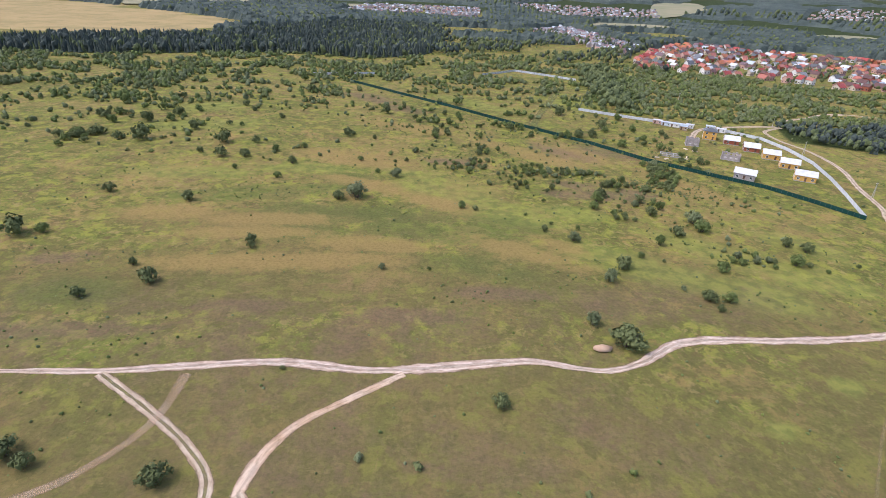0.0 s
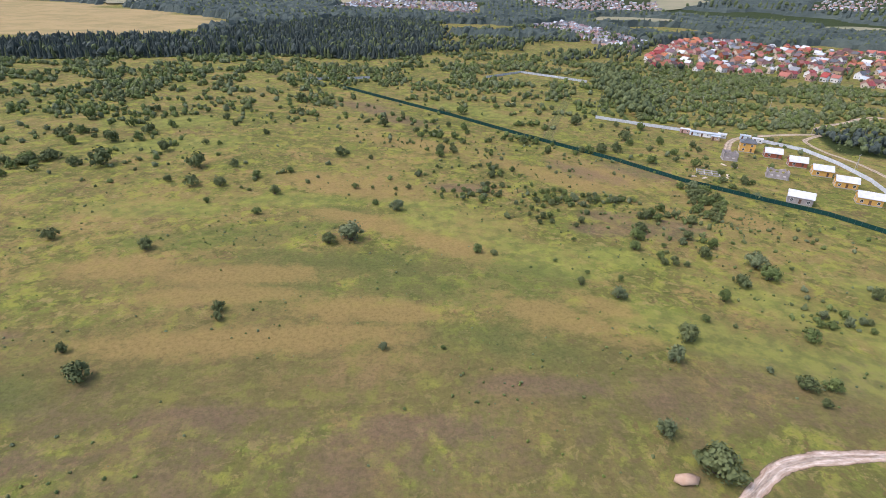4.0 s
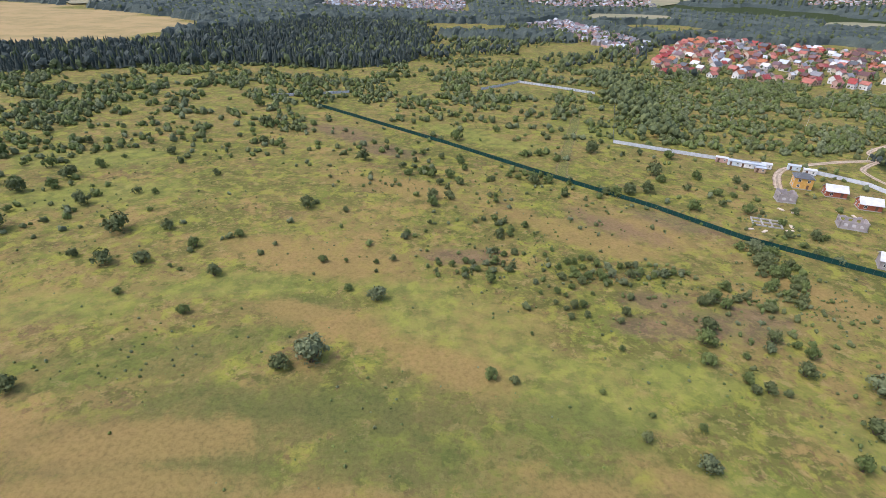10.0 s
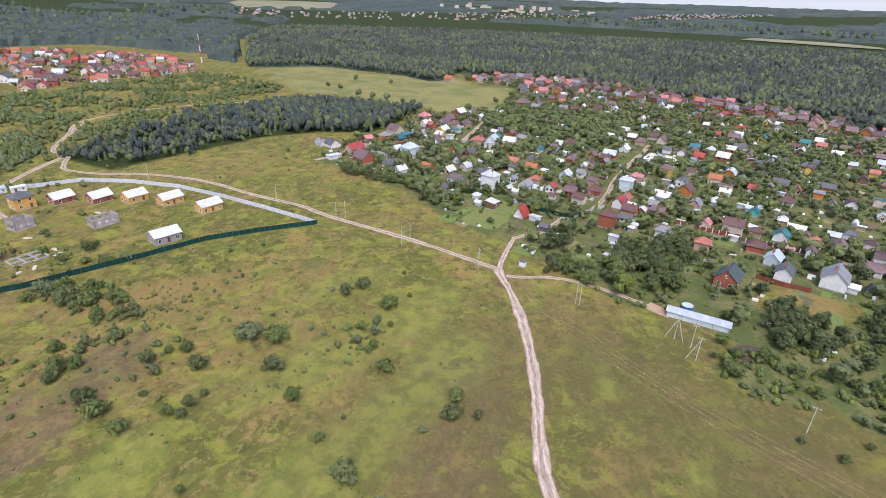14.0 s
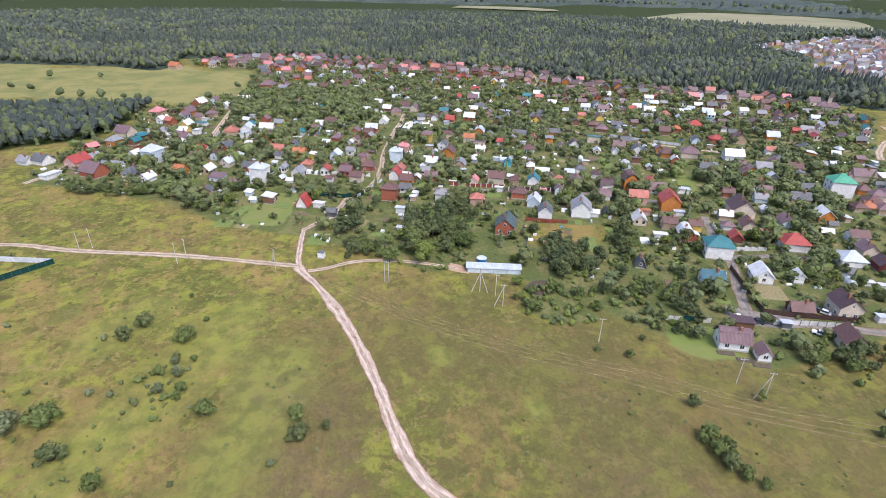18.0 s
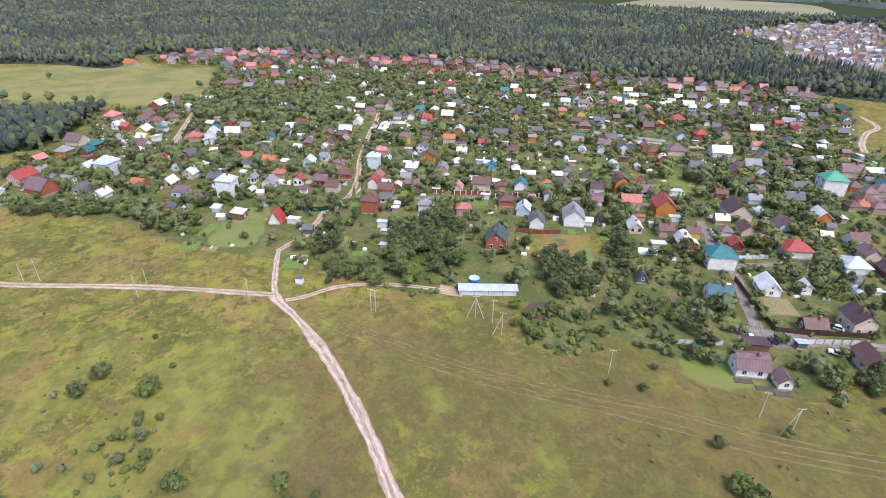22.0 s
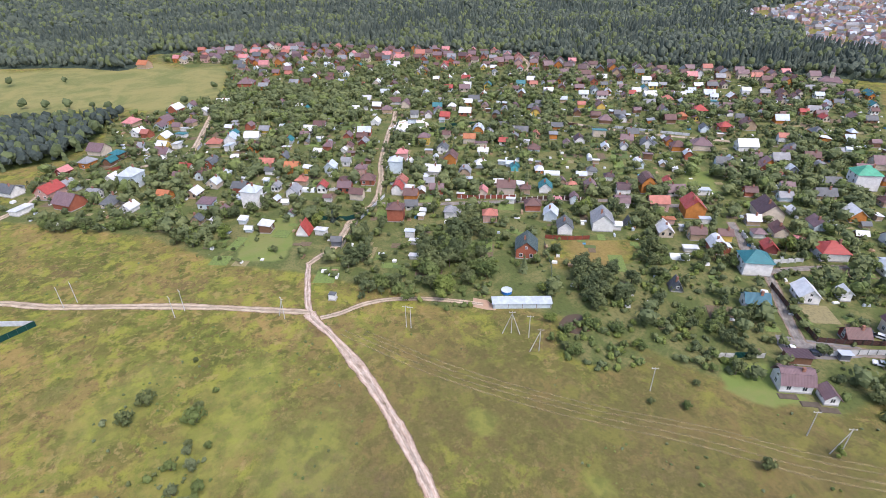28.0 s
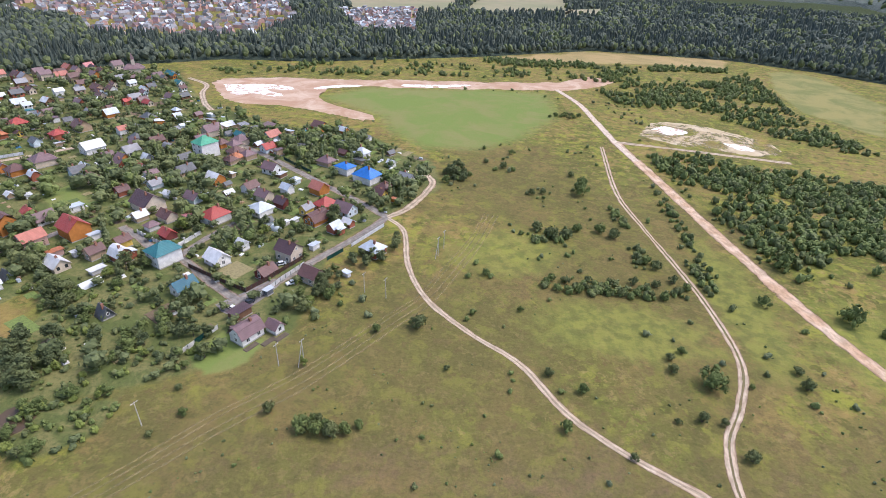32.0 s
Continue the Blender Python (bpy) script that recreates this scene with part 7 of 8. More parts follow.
FAR_TREES = [(x, y, far_rng.uniform(4, 8), 0.9, far_rng.choice((0, 1)), far_rng.choice((1, 2))) for x, y in ((far_rng.uniform(190, 690), far_rng.uniform(510, 1000)) for _ in range(1500)) if float(in_poly(x, y, FAR_VILLAGE)) > 2]


def joined_houses(name, rows, label):
    """Back-row houses as one mesh: walls with gables, overhanging roof slopes, window recesses and a chimney each."""
    keys_w, keys_r = sorted(WALLS), sorted(ROOFS)
    mats = [WALLS[k] for k in keys_w] + [ROOFS[k] for k in keys_r] + [GLASS, BRICK_STACK]
    v, f, ix = [], [], []

    def quad(m, pts, mat):
        k = len(v)
        v.extend(tuple(m @ Vector(q)) for q in pts)
        f.append((k, k + 1, k + 2))
        ix.append(mat)
        if len(pts) == 4:
            f.append((k, k + 2, k + 3))
            ix.append(mat)

    for x, y, turn, w, d, h, rise, wall, roof in rows:
        m = pose(x, y, float(lift(x, y)), 0, 0, turn)
        a, b, o = w / 2, d / 2, 0.5
        wi, ri, gi = keys_w.index(wall), len(keys_w) + keys_r.index(roof), len(keys_w) + len(keys_r)
        e = h - o * rise / b
        for s in (-1, 1):
            quad(m, ((-a, s * b, 0), (a, s * b, 0), (a, s * b, h), (-a, s * b, h)), wi)
            quad(m, ((s * a, -b, 0), (s * a, b, 0), (s * a, b, h), (s * a, -b, h)), wi)
            quad(m, ((s * a, -b, h), (s * a, b, h), (s * a, 0, h + rise)), wi)
            for z in (0.0, 0.16):
                quad(m, ((-a - o, s * (b + o), e + z), (a + o, s * (b + o), e + z), (a + o, 0, h + rise + z), (-a - o, 0, h + rise + z)), ri)
            quad(m, ((-a - o, s * (b + o), e), (a + o, s * (b + o), e), (a + o, s * (b + o), e + 0.16), (-a - o, s * (b + o), e + 0.16)), ri)
            for u in (-0.5, 0.5):
                quad(m, ((u * a - 0.6, s * (b + 0.04), 1.0), (u * a + 0.6, s * (b + 0.04), 1.0), (u * a + 0.6, s * (b + 0.04), 2.3), (u * a - 0.6, s * (b + 0.04), 2.3)), gi)
                quad(m, ((s * (a + 0.04), u * b - 0.5, 1.0), (s * (a + 0.04), u * b + 0.5, 1.0), (s * (a + 0.04), u * b + 0.5, 2.3), (s * (a + 0.04), u * b - 0.5, 2.3)), gi)
        for cx, cy in ((-0.3, 0), (0.3, 0)):
            quad(m, ((cx - a * 0.4, -0.35, h + rise - 0.6), (cx - a * 0.4, 0.35, h + rise - 0.6), (cx - a * 0.4, 0.35, h + rise + 0.9), (cx - a * 0.4, -0.35, h + rise + 0.9)), gi + 1)
    uv = np.array(v)[:, :2]
    return tagged(new(name, mesh_np(name, v, np.array(f), mats, ix, uv)), label, "houses", kind="stuff")


joined_houses("back_row_houses", REST, "crowded back rows of small gabled village houses")

def small_tree(seed, slim=1.0, count=34, size=0.15):
    """A cheaper crown of few lumps for trees far off."""
    rng = np.random.default_rng(seed)
    lumps = [(0, 0, 0.52, 0.30 * slim)]
    for k in range(3):
        a = k * 2.1 + rng.uniform(-0.4, 0.4)
        lumps.append((0.17 * slim * math.cos(a), 0.17 * slim * math.sin(a), rng.uniform(0.3, 0.75), rng.uniform(0.15, 0.22) * (0.5 + 0.5 * slim)))
    return cloud(rng, lumps, count, size, 0.78)


# ---- trees among the gardens ----
STAND = [(480, 160), (470, 54), (405, 66), (356, 84), (378, 150), (430, 190)]
near_trees, garden = 0, []
grow = random.Random(31)
tries = np.random.default_rng(32).uniform((40, -300), (660, 262), (19000, 2))
tries = tries[in_poly(tries[:, 0], tries[:, 1], VILLAGE) > 1]
for x, y in tries:
    if any(math.hypot(x - a, y - b) < r for a, b, r in OPEN[:6]) or not clear(x, y, -0.5, 3.0):
        continue
    wild = noise.noise(Vector((x * 0.018, y * 0.018, 3.0)))
    if grow.random() > 0.66 + 0.9 * wild + (0.5 if float(in_poly(x, y, STAND)) > 0 else 0) or len(garden) > 6300:
        continue
    far = math.hypot(x - 20, y - 145)
    h = grow.uniform(2.0, 4.6) + (grow.uniform(1.0, 5.0) if wild > 0.12 and far > 190 else 0)
    if grow.random() < 0.16:
        h = grow.uniform(5.0, 8.5)
    if far < 175 and grow.random() < 0.30:
        continue
    if float(in_poly(x, y, STAND)) > 0:
        h = grow.uniform(5.5, 9.0)
    if near_trees < 110 and far < 216:
        tree(x, y, h, grow.choice(("wood", "birch", "willow", "willow", "birch", "bright", "spruce" if h > 6 else "wood")), "among the gardens", 1.3)
        near_trees += 1
    else:
        garden.append((x, y, h * 1.16, 0.85, grow.choice((0, 1, 2, 3) if h > 5 else (0, 1, 2)), grow.choice((0, 0, 1, 2, 2, 0))))
WOODS = [small_tree(80), small_tree(81, 0.8), small_tree(82, 1.25), spruce_form(83, 6, 6)]
scatter("garden_trees", WOODS, garden, [LEAF["wood"], LEAF["birch"], LEAF["willow"]], "many small leafy trees in the village gardens")

def low_shrub(seed, count=19, size=0.44):
    rng = np.random.default_rng(seed)
    lumps = [(0, 0, 0.55, 0.62)] + [(0.5 * math.cos(k * 2.1 + seed), 0.5 * math.sin(k * 2.1 + seed), rng.uniform(0.3, 0.6), 0.5) for k in range(1)]
    return cloud(rng, lumps, count, size, 0.9)


def greenhouse(x, y, turn, run):
    """An arched film greenhouse with flat ends and a door."""
    ob = new("greenhouse", None)
    ob.matrix_basis = pose(x, y, 0, 0, 0, turn)
    ang = np.linspace(0, math.pi, 9)
    ring = [(1.5 * math.cos(a), 2.0 * math.sin(a)) for a in ang]
    v = [(s * run / 2, q[0], q[1]) for s in (-1, 1) for q in ring]
    part("cover", mesh_np("cover", v, np.array([(i, i + 1, i + 10, i + 9) for i in range(8)]), [FILM], smooth=True), ob)
    for s in (-1, 1):
        bm = bmesh.new()
        bm.faces.new([bm.verts.new((s * run / 2, q[0] * 0.99, q[1] * 0.99)) for q in ring])
        bmesh.ops.solidify(bm, geom=bm.faces[:], thickness=0.03)
        part("end_wall", to_mesh("end_wall", bm, FILM), ob)
    part("door", box("door", FRAME, run / 2 + 0.02, run / 2 + 0.06, -0.4, 0.4, 0.02, 1.7), ob)
    TAKEN.append((x, y, run * 0.5))
    return tagged(ob, "arched white film greenhouse in a garden", "greenhouse", "garden greenhouses")


FILM = plain("greenhouse_film", (0.70, 0.73, 0.74), 0.35, 0.0, 0.12)
greenhouse(*np.array([149.5, 8.0]), 63, 7)
for gx, gy, gt in ((146, -6, 63), (172, 62, -27), (196, 96, 63), (182, 98, 63), (206, 66, -27), (232, 40, -27), (238, 10, 63), (250, -20, -27), (118, -62, 63), (150, -60, -27), (168, -90, 63), (104, -40, -27), (262, 128, 63), (280, 160, -27), (300, 100, 63), (312, 138, -27), (270, 60, -27), (262, 20, 63), (290, 10, -27), (210, -100, 63), (190, -120, -27), (230, -70, 63)):
    if clear(gx, gy, 2.5, 3.5):
        greenhouse(gx, gy, gt, fill.uniform(4, 8))
sort_built()


def garden_plots():
    """Vegetable beds, crops and mown squares in the gardens, low and joined."""
    bm = bmesh.new()
    count = 0
    for x, y in tries[::-1][:6000]:
        if count >= 620 or math.hypot(x - 20, y - 145) > 430 or not clear(x, y, 1.2, 4.5) or any(math.hypot(x - a, y - b) < r for a, b, r in OPEN[5:12]):
            continue
        w, d = (fill.uniform(1.2, 3.0), fill.uniform(0.8, 2.0)) if count % 3 else (fill.uniform(3.0, 6.5), fill.uniform(2.0, 4.5))
        old = len(bm.verts)
        box_bm(bm, -w, w, -d, d, 0.0, fill.uniform(0.08, 0.16), 0.97)
        bm.verts.ensure_lookup_table()
        m = pose(x, y, 0, 0, 0, -27 + fill.choice((0, 90)) + fill.uniform(-4, 4))
        for vert in bm.verts[old:]:
            vert.co = m @ vert.co
        count += 1
    n = Nodes("garden_plot", 0.95)
    pick = n.chance(True)
    c = n.mix(n.ramp(pick, 0.22, 0.24), (0.16, 0.115, 0.075), (0.160, 0.215, 0.058))
    c = n.mix(n.ramp(pick, 0.66, 0.68), c, (0.100, 0.140, 0.045))
    c = n.mix(n.ramp(pick, 0.90, 0.92), c, (0.26, 0.22, 0.11))
    n.colour(n.mix(n.math("MULTIPLY", n.ramp(n.noise(1.2, 4, 0.75), 0.45, 0.65), 0.5), c, (0.08, 0.085, 0.04)))
    n.bump(n.noise(2.0, 4, 0.7), 0.7, 0.2)
    return tagged(new("garden_plots", to_mesh("garden_plots", bm, n.m)), "small vegetable beds and mown squares in gardens", "garden beds", kind="stuff")


garden_plots()


def garden_clutter():
    """Small pale things lying about the gardens: sheeting, boards, tanks, frames; joined."""
    pick = random.Random(61)
    bm = bmesh.new()
    for x, y in tries[4000:9000]:
        far = math.hypot(x - 20, y - 145)
        if far < 150 or far > 520 or pick.random() > 0.26 or not clear(x, y, 0.6, 2.6):
            continue
        w, d, h = pick.uniform(0.4, 1.5), pick.uniform(0.3, 0.8), pick.uniform(0.25, 1.1)
        old = len(bm.verts)
        box_bm(bm, -w, w, -d, d, 0.0, h, pick.uniform(0.8, 1.0))
        bm.verts.ensure_lookup_table()
        m = pose(x, y, 0, 0, 0, -27 + pick.choice((0, 90)) + pick.uniform(-10, 10))
        for vert in bm.verts[old:]:
            vert.co = m @ vert.co
    n = Nodes("garden_things", 0.6)
    at = n.chance(True)
    c = n.mix(n.ramp(at, 0.52, 0.53), (0.74, 0.74, 0.73), (0.48, 0.52, 0.56))
    c = n.mix(n.ramp(at, 0.72, 0.73), c, (0.36, 0.24, 0.14))
    c = n.mix(n.ramp(at, 0.95, 0.96), c, (0.08, 0.24, 0.42))
    n.colour(n.mix(n.math("MULTIPLY", n.ramp(n.noise(2.0, 4, 0.7), 0.5, 0.7), 0.4), c, (0.25, 0.24, 0.22)))
    return tagged(new("garden_clutter", to_mesh("garden_clutter", bm, n.m)), "small white sheets, boards and tanks in gardens", "clutter", kind="stuff")


garden_clutter()
bushes = []
for x, y in tries[:9000]:
    far = math.hypot(x - 20, y - 145)
    if far < 420 and len(bushes) < 3000 and not any(math.hypot(x - a, y - b) < r for a, b, r in OPEN[:6]) and clear(x + 1.5, y + 1.0, -0.8, 3.0):
        bushes.append((x + 1.5, y + 1.0, grow.uniform(0.6, 1.9), grow.uniform(0.7, 1.2), grow.choice((0, 1, 2)), grow.choice((0, 0, 1, 1, 2, 3))))
for area in UNDERGROWTH:
    p = np.array(area, float)
    for _ in range(int(0.11 * np.prod(np.ptp(p, axis=0)))):
        x, y = (grow.uniform(a, b) for a, b in zip(p.min(0), p.max(0)))
        if float(in_poly(x, y, area)) > -1.5 and clear(x, y, 0.2, 2.5):
            bushes.append((x, y, grow.uniform(0.7, 1.7), grow.uniform(0.8, 1.3), grow.choice((0, 1, 2)), grow.choice((0, 1, 1, 1, 2, 3))))
LOW = [low_shrub(90 + i) for i in range(3)]
scatter("garden_bushes", LOW, bushes, [LEAF["willow"], LEAF["birch"], LEAF["bright"], LEAF["wood"]], "many low bushes and crops in the gardens", "bushes")

# ---- scrub ----
TUFT = [low_shrub(95, 10, 0.6)]
SCRUB_EAST = [(102, 425), (130, 520), (126, 560), (205, 655), (340, 622), (396, 584), (583, 518), (520, 392), (425, 362), (365, 412), (300, 395), (262, 420), (230, 402), (180, 390)]
SCRUB_SOUTH_A = [(-65, -329), (-110, -363), (-176, -382), (-244, -453), (-212, -295), (-218, -227), (-224, -195), (-182, -196), (-159, -245), (-120, -272), (-79, -278)]
SCRUB_SOUTH_B = [(-68, -168), (-106, -172), (-135, -156), (-194, -143), (-330, -130), (-310, -40), (-170, -36), (-141, -53), (-108, -58), (-98, -30), (-88, -60), (-80, -110)]
SCRUB_SOUTH_C = [(-98, -30), (-108, -58), (-141, -53), (-200, -36), (-230, 60), (-150, 70), (-112, 20)]
SCRUB_SOUTH_E = [(-60, -354), (60, -347), (160, -322), (250, -302), (290, -330), (190, -370), (120, -405), (40, -408), (-120, -425), (-176, -382), (-110, -363)]
SCRUB_SOUTH_D = [(40, -408), (-120, -425), (-215, -440), (-225, -465), (-90, -452), (30, -445)]
sc = np.random.default_rng(51)


def wave(x, y, k, z=0.0):
    return noise.noise(Vector((x * k, y * k, z)))


FENCE_STRIP = [(18, 535), (67, 576), (126, 536), (136, 562), (67, 604), (22, 568)]
scrub = []
tries = sc.uniform((-520, 235), (330, 720), (19000, 2))
for x, y in tries[in_poly(tries[:, 0], tries[:, 1], DARK_WOOD) < 0]:
    w = wave(x, y, 0.022) + 0.5 * wave(x, y, 0.06, 4)
    rise = np.clip((y - 330 - 0.25 * max(0.0, -x - 60) * -1) / 190, 0, 1)
    west = np.clip((-x - 110) / 120, 0, 1) * np.clip((y - 235) / 80, 0, 1)
    inside = 62 < x < 215 and 235 < y < 420
    dens = 0.035 + 1.15 * rise**1.25 + 0.30 * west
    if inside and y - 220 > (187 - x) * 0.97:
        dens = 0.10
    if float(in_poly(x, y, FENCE_STRIP)) > 0:
        continue
    if sc.random() < dens * np.clip(0.42 + 2.0 * w, 0.02, 1.5) and (y > 430 or clear(x, y, 1.0, 3.5)):
        scrub.append((x, y, sc.uniform(0.8, 2.3) * (1 + 0.6 * rise), sc.uniform(0.9, 1.3), sc.integers(3), sc.choice([0, 0, 1, 1, 2])))
tries = sc.uniform((100, 360), (590, 660), (9000, 2))
for x, y in tries[in_poly(tries[:, 0], tries[:, 1], SCRUB_EAST) > 2]:
    if sc.random() < np.clip(0.62 + 1.7 * wave(x, y, 0.03, 9), 0.05, 1) and clear(x, y, 1, 4):
        scrub.append((x, y, sc.uniform(1.2, 3.0), sc.uniform(0.9, 1.4), sc.integers(3), sc.choice([0, 1, 1, 2])))
for area, count, base in ((SCRUB_SOUTH_A, 3600, 0.75), (SCRUB_SOUTH_B, 5200, 0.7), (SCRUB_SOUTH_C, 1800, 0.12), (SCRUB_SOUTH_D, 1500, 0.7), (SCRUB_SOUTH_E, 2600, 0.16)):
    a = np.array(area)
    tries = sc.uniform(a.min(0), a.max(0), (count, 2))
    for x, y in tries[in_poly(tries[:, 0], tries[:, 1], area) > 1]:
        if sc.random() < np.clip(base + 1.9 * wave(x, y, 0.028, 2), 0.04, 1) and clear(x, y, 0, 5):
            scrub.append((x, y, sc.uniform(1.2, 3.2), sc.uniform(0.9, 1.4), sc.integers(3), sc.choice([0, 1, 1, 1])))
for x, y in sc.uniform((-90, -310), (110, 40), (1700, 2)):
    if sc.random() < np.clip(0.18 + 0.9 * wave(x, y, 0.035, 6), 0.0, 0.8) and float(in_poly(x, y, VILLAGE)) < -3 and float(in_poly(x, y, GREEN_FIELD)) < -2 and float(in_poly(x, y, BARE)) < -2 and clear(x, y, 0, 5):
        scrub.append((x, y, 0.4 + 1.7 * sc.random() ** 1.8, sc.uniform(0.8, 1.2), sc.integers(3), sc.choice([0, 1, 1, 2])))
for cx, cy, rx, ry, n in ((-25, -16, 26, 5, 60), (-5, -52, 12, 7, 26), (-42, -74, 5, 12, 24), (-42, -44, 5, 10, 20), (35, -114, 8, 10, 24), (-62, -30, 5, 20, 40), (-66, -80, 4, 26, 40)):
    for a, b in sc.normal(0, 0.45, (n, 2)):
        if clear(cx + a * rx, cy + b * ry, 0, 4):
            scrub.append((cx + a * rx, cy + b * ry, sc.uniform(1.0, 2.0), 1.2, sc.integers(3), sc.choice([0, 1])))
for cx, cy, sx, sy, n in ((98, 248, 14, 8, 70), (112, 264, 7, 14, 70), (60, 260, 20, 7, 90), (20, 270, 18, 9, 60), (110, 176, 9, 6, 40), (85, 228, 22, 12, 60), (40, 300, 30, 16, 80), (-20, 340, 30, 14, 60), (130, 300, 14, 16, 60), (60, 330, 26, 12, 60), (128, 238, 18, 14, 50), (20, 60, 40, 30, 40), (100, 200, 20, 14, 40)):
    for a, b in sc.normal(0, 0.8, (n, 2)):
        if clear(cx + a * sx, cy + b * sy, 0.5, 3.5):
            scrub.append((cx + a * sx, cy + b * sy, 0.35 + 1.1 * sc.random() ** 2.2, sc.uniform(0.9, 1.3), sc.integers(3), sc.choice([0, 0, 1, 1, 2])))
scatter("scrub", LOW, scrub, [LEAF["willow"], LEAF["birch"], LEAF["grey"], LEAF["wood"]], "dense green willow and birch scrub", "bushes")

weeds = []
for x, y in sc.uniform((-180, 30), (240, 420), (11000, 2)):
    w = wave(x, y, 0.03, 12)
    if sc.random() < np.clip(0.12 + 1.4 * w, 0.02, 1) and clear(x, y, 0.3, 3.0):
        weeds.append((x, y, sc.uniform(0.2, 0.7) ** 1.3, sc.uniform(0.7, 1.3), 0, sc.choice([0, 1, 1, 3, 2])))
scatter("weeds", TUFT, weeds, [LEAF["willow"], LEAF["birch"], LEAF["bright"], LEAF["grey"]], "scattered low weeds and saplings in the grass", "weeds")

# ---- woods ----
TOWNS = [[(-273, 1354), (56, 1305), (76, 1826), (-267, 1748)], [(294, 1553), (615, 1690), (738, 2164), (198, 2215)], [(149, 1121), (237, 1238), (295, 909), (233, 783)], [(1138, 1913), (1470, 1997), (1916, 2631), (1589, 2579)], [(1779, 1159), (1967, 660), (2408, 60), (2856, -55), (2414, 780), (2118, 1326)], [(2500, -100), (3100, -500), (3300, -1100), (2700, -500)]]
PALE_FIELDS = [[(-709, 1230), (-535, 1453), (-583, 1630), (-779, 1378)], [(570, 1703), (949, 2220), (1081, 2667), (868, 2564)], [(300, 1249), (477, 1298), (531, 1452), (359, 1443)], [(-329, 1557), (-43, 1665), (-47, 1805), (-337, 1674)], [(787, 1262), (933, 1243), (1026, 1427), (894, 1417)], [(2160, 1373), (2331, 1055), (2814, 1213), (2566, 1601)], [(1322, -806), (880, -1006), (1196, -1395), (1488, -1159)], [(359, -1020), (110, -1241), (113, -825), (255, -790)], [(86, -830), (58, -1240), (-137, -1410), (-98, -905)], [(-85, -860), (-155, -905), (-184, -1052), (-114, -990)], [(1740, -416), (1586, -714), (1732, -692), (1830, -475)]]
FOREST = [(640, 500), (690, 420), (650, 300), (612, 255), (640, 240), (700, 241), (692, 112), (612, -5), (550, -116), (483, -148), (444, -187), (385, -265), (357, -300), (303, -340), (277, -361), (193, -374), (121, -412), (40, -452), (-93, -536), (-245, -524), (-320, -480), (-420, -380), (-600, -300), (-900, -500), (-900, -1500), (500, -1700), (1700, -1300), (2100, 200), (1900, 1000), (1000, 700)]
GAPS = [[(464, -428), (362, -434), (289, -466), (300, -640), (402, -874), (560, -800), (600, -650), (540, -520)], [(700, -560), (540, -520), (500, -620), (560, -800), (773, -1035), (830, -900)], [(299, -804), (166, -871), (122, -560), (196, -556)]]


def crown_lump(seed):
    """A broad crown one unit high in two uneven lumps."""
    rng = np.random.default_rng(seed)
    a, fa = ico(0.30, (0, 0, 0.62), 1.15)
    b, fb = ico(0.21, (0.16, 0.05, 0.46), 1.1)
    v = np.concatenate([a, b])
    return v + rng.normal(size=v.shape) * 0.04, np.concatenate([fa, fb + len(a)])


def crown_spire(seed, wide=0.21):
    """A conifer one unit high: three uneven skirts."""
    rng = np.random.default_rng(seed)
    v, f = [], []
    for base, top, r in ((0.05, 0.55, 1.0), (0.32, 0.78, 0.74), (0.58, 1.0, 0.46)):
        k = len(v)
        v.append((0, 0, top))
        v += [(wide * r * q * math.cos(t), wide * r * q * math.sin(t), base + rng.uniform(-0.06, 0.06)) for t, q in zip(np.arange(7) * 2 * math.pi / 7 + rng.uniform(0, 1), rng.uniform(0.7, 1.25, 7))]
        f += [(k, k + 1 + i, k + 1 + (i + 1) % 7) for i in range(7)]
    return np.array(v), np.array(f)


FORMS = [crown_lump(84), crown_lump(85), crown_spire(86), crown_spire(87, 0.25), crown_lump(88)]
rows = []
for low, top, step in ((0, 900, 6.2), (900, 1500, 11.0)):
    gx, gy = np.meshgrid(np.arange(-900, 1900, step), np.arange(-1450, 1000, step))
    p = np.stack([gx.ravel(), gy.ravel()], 1) + sc.uniform(-0.42 * step, 0.42 * step, (gx.size, 2))
    r = np.hypot(p[:, 0] - 20, p[:, 1] - 145)
    p, r = p[(r >= low) & (r < top)], r[(r >= low) & (r < top)]
    deep = in_poly(p[:, 0], p[:, 1], FOREST)
    keep = deep > 0
    for gap in GAPS + PALE_FIELDS:
        keep &= in_poly(p[:, 0], p[:, 1], gap) < 0
    rows.append(np.column_stack([p, r, deep, np.full(len(p), step)])[keep])
rows = np.concatenate(rows)
mixed = np.array([wave(x, y, 0.009, 7) + 0.5 * wave(x, y, 0.03, 17) for x, y in rows[:, :2]])
conifer = sc.random(len(rows)) < (0.42 + 0.9 * mixed) * np.clip(rows[:, 3] / 40, 0.15, 1)
high = (sc.uniform(9, 15, len(rows)) + np.where(conifer, 2.5, 0)) * np.clip(0.8 + rows[:, 3] / 300, 0.8, 1.0)
kind = np.where(conifer, 2 + sc.integers(2, size=len(rows)), sc.choice([0, 1, 4], len(rows)))
wide = np.where(conifer, high, high * 0.88) * np.clip(rows[:, 4] / 8.0, 1.0, 1.4)
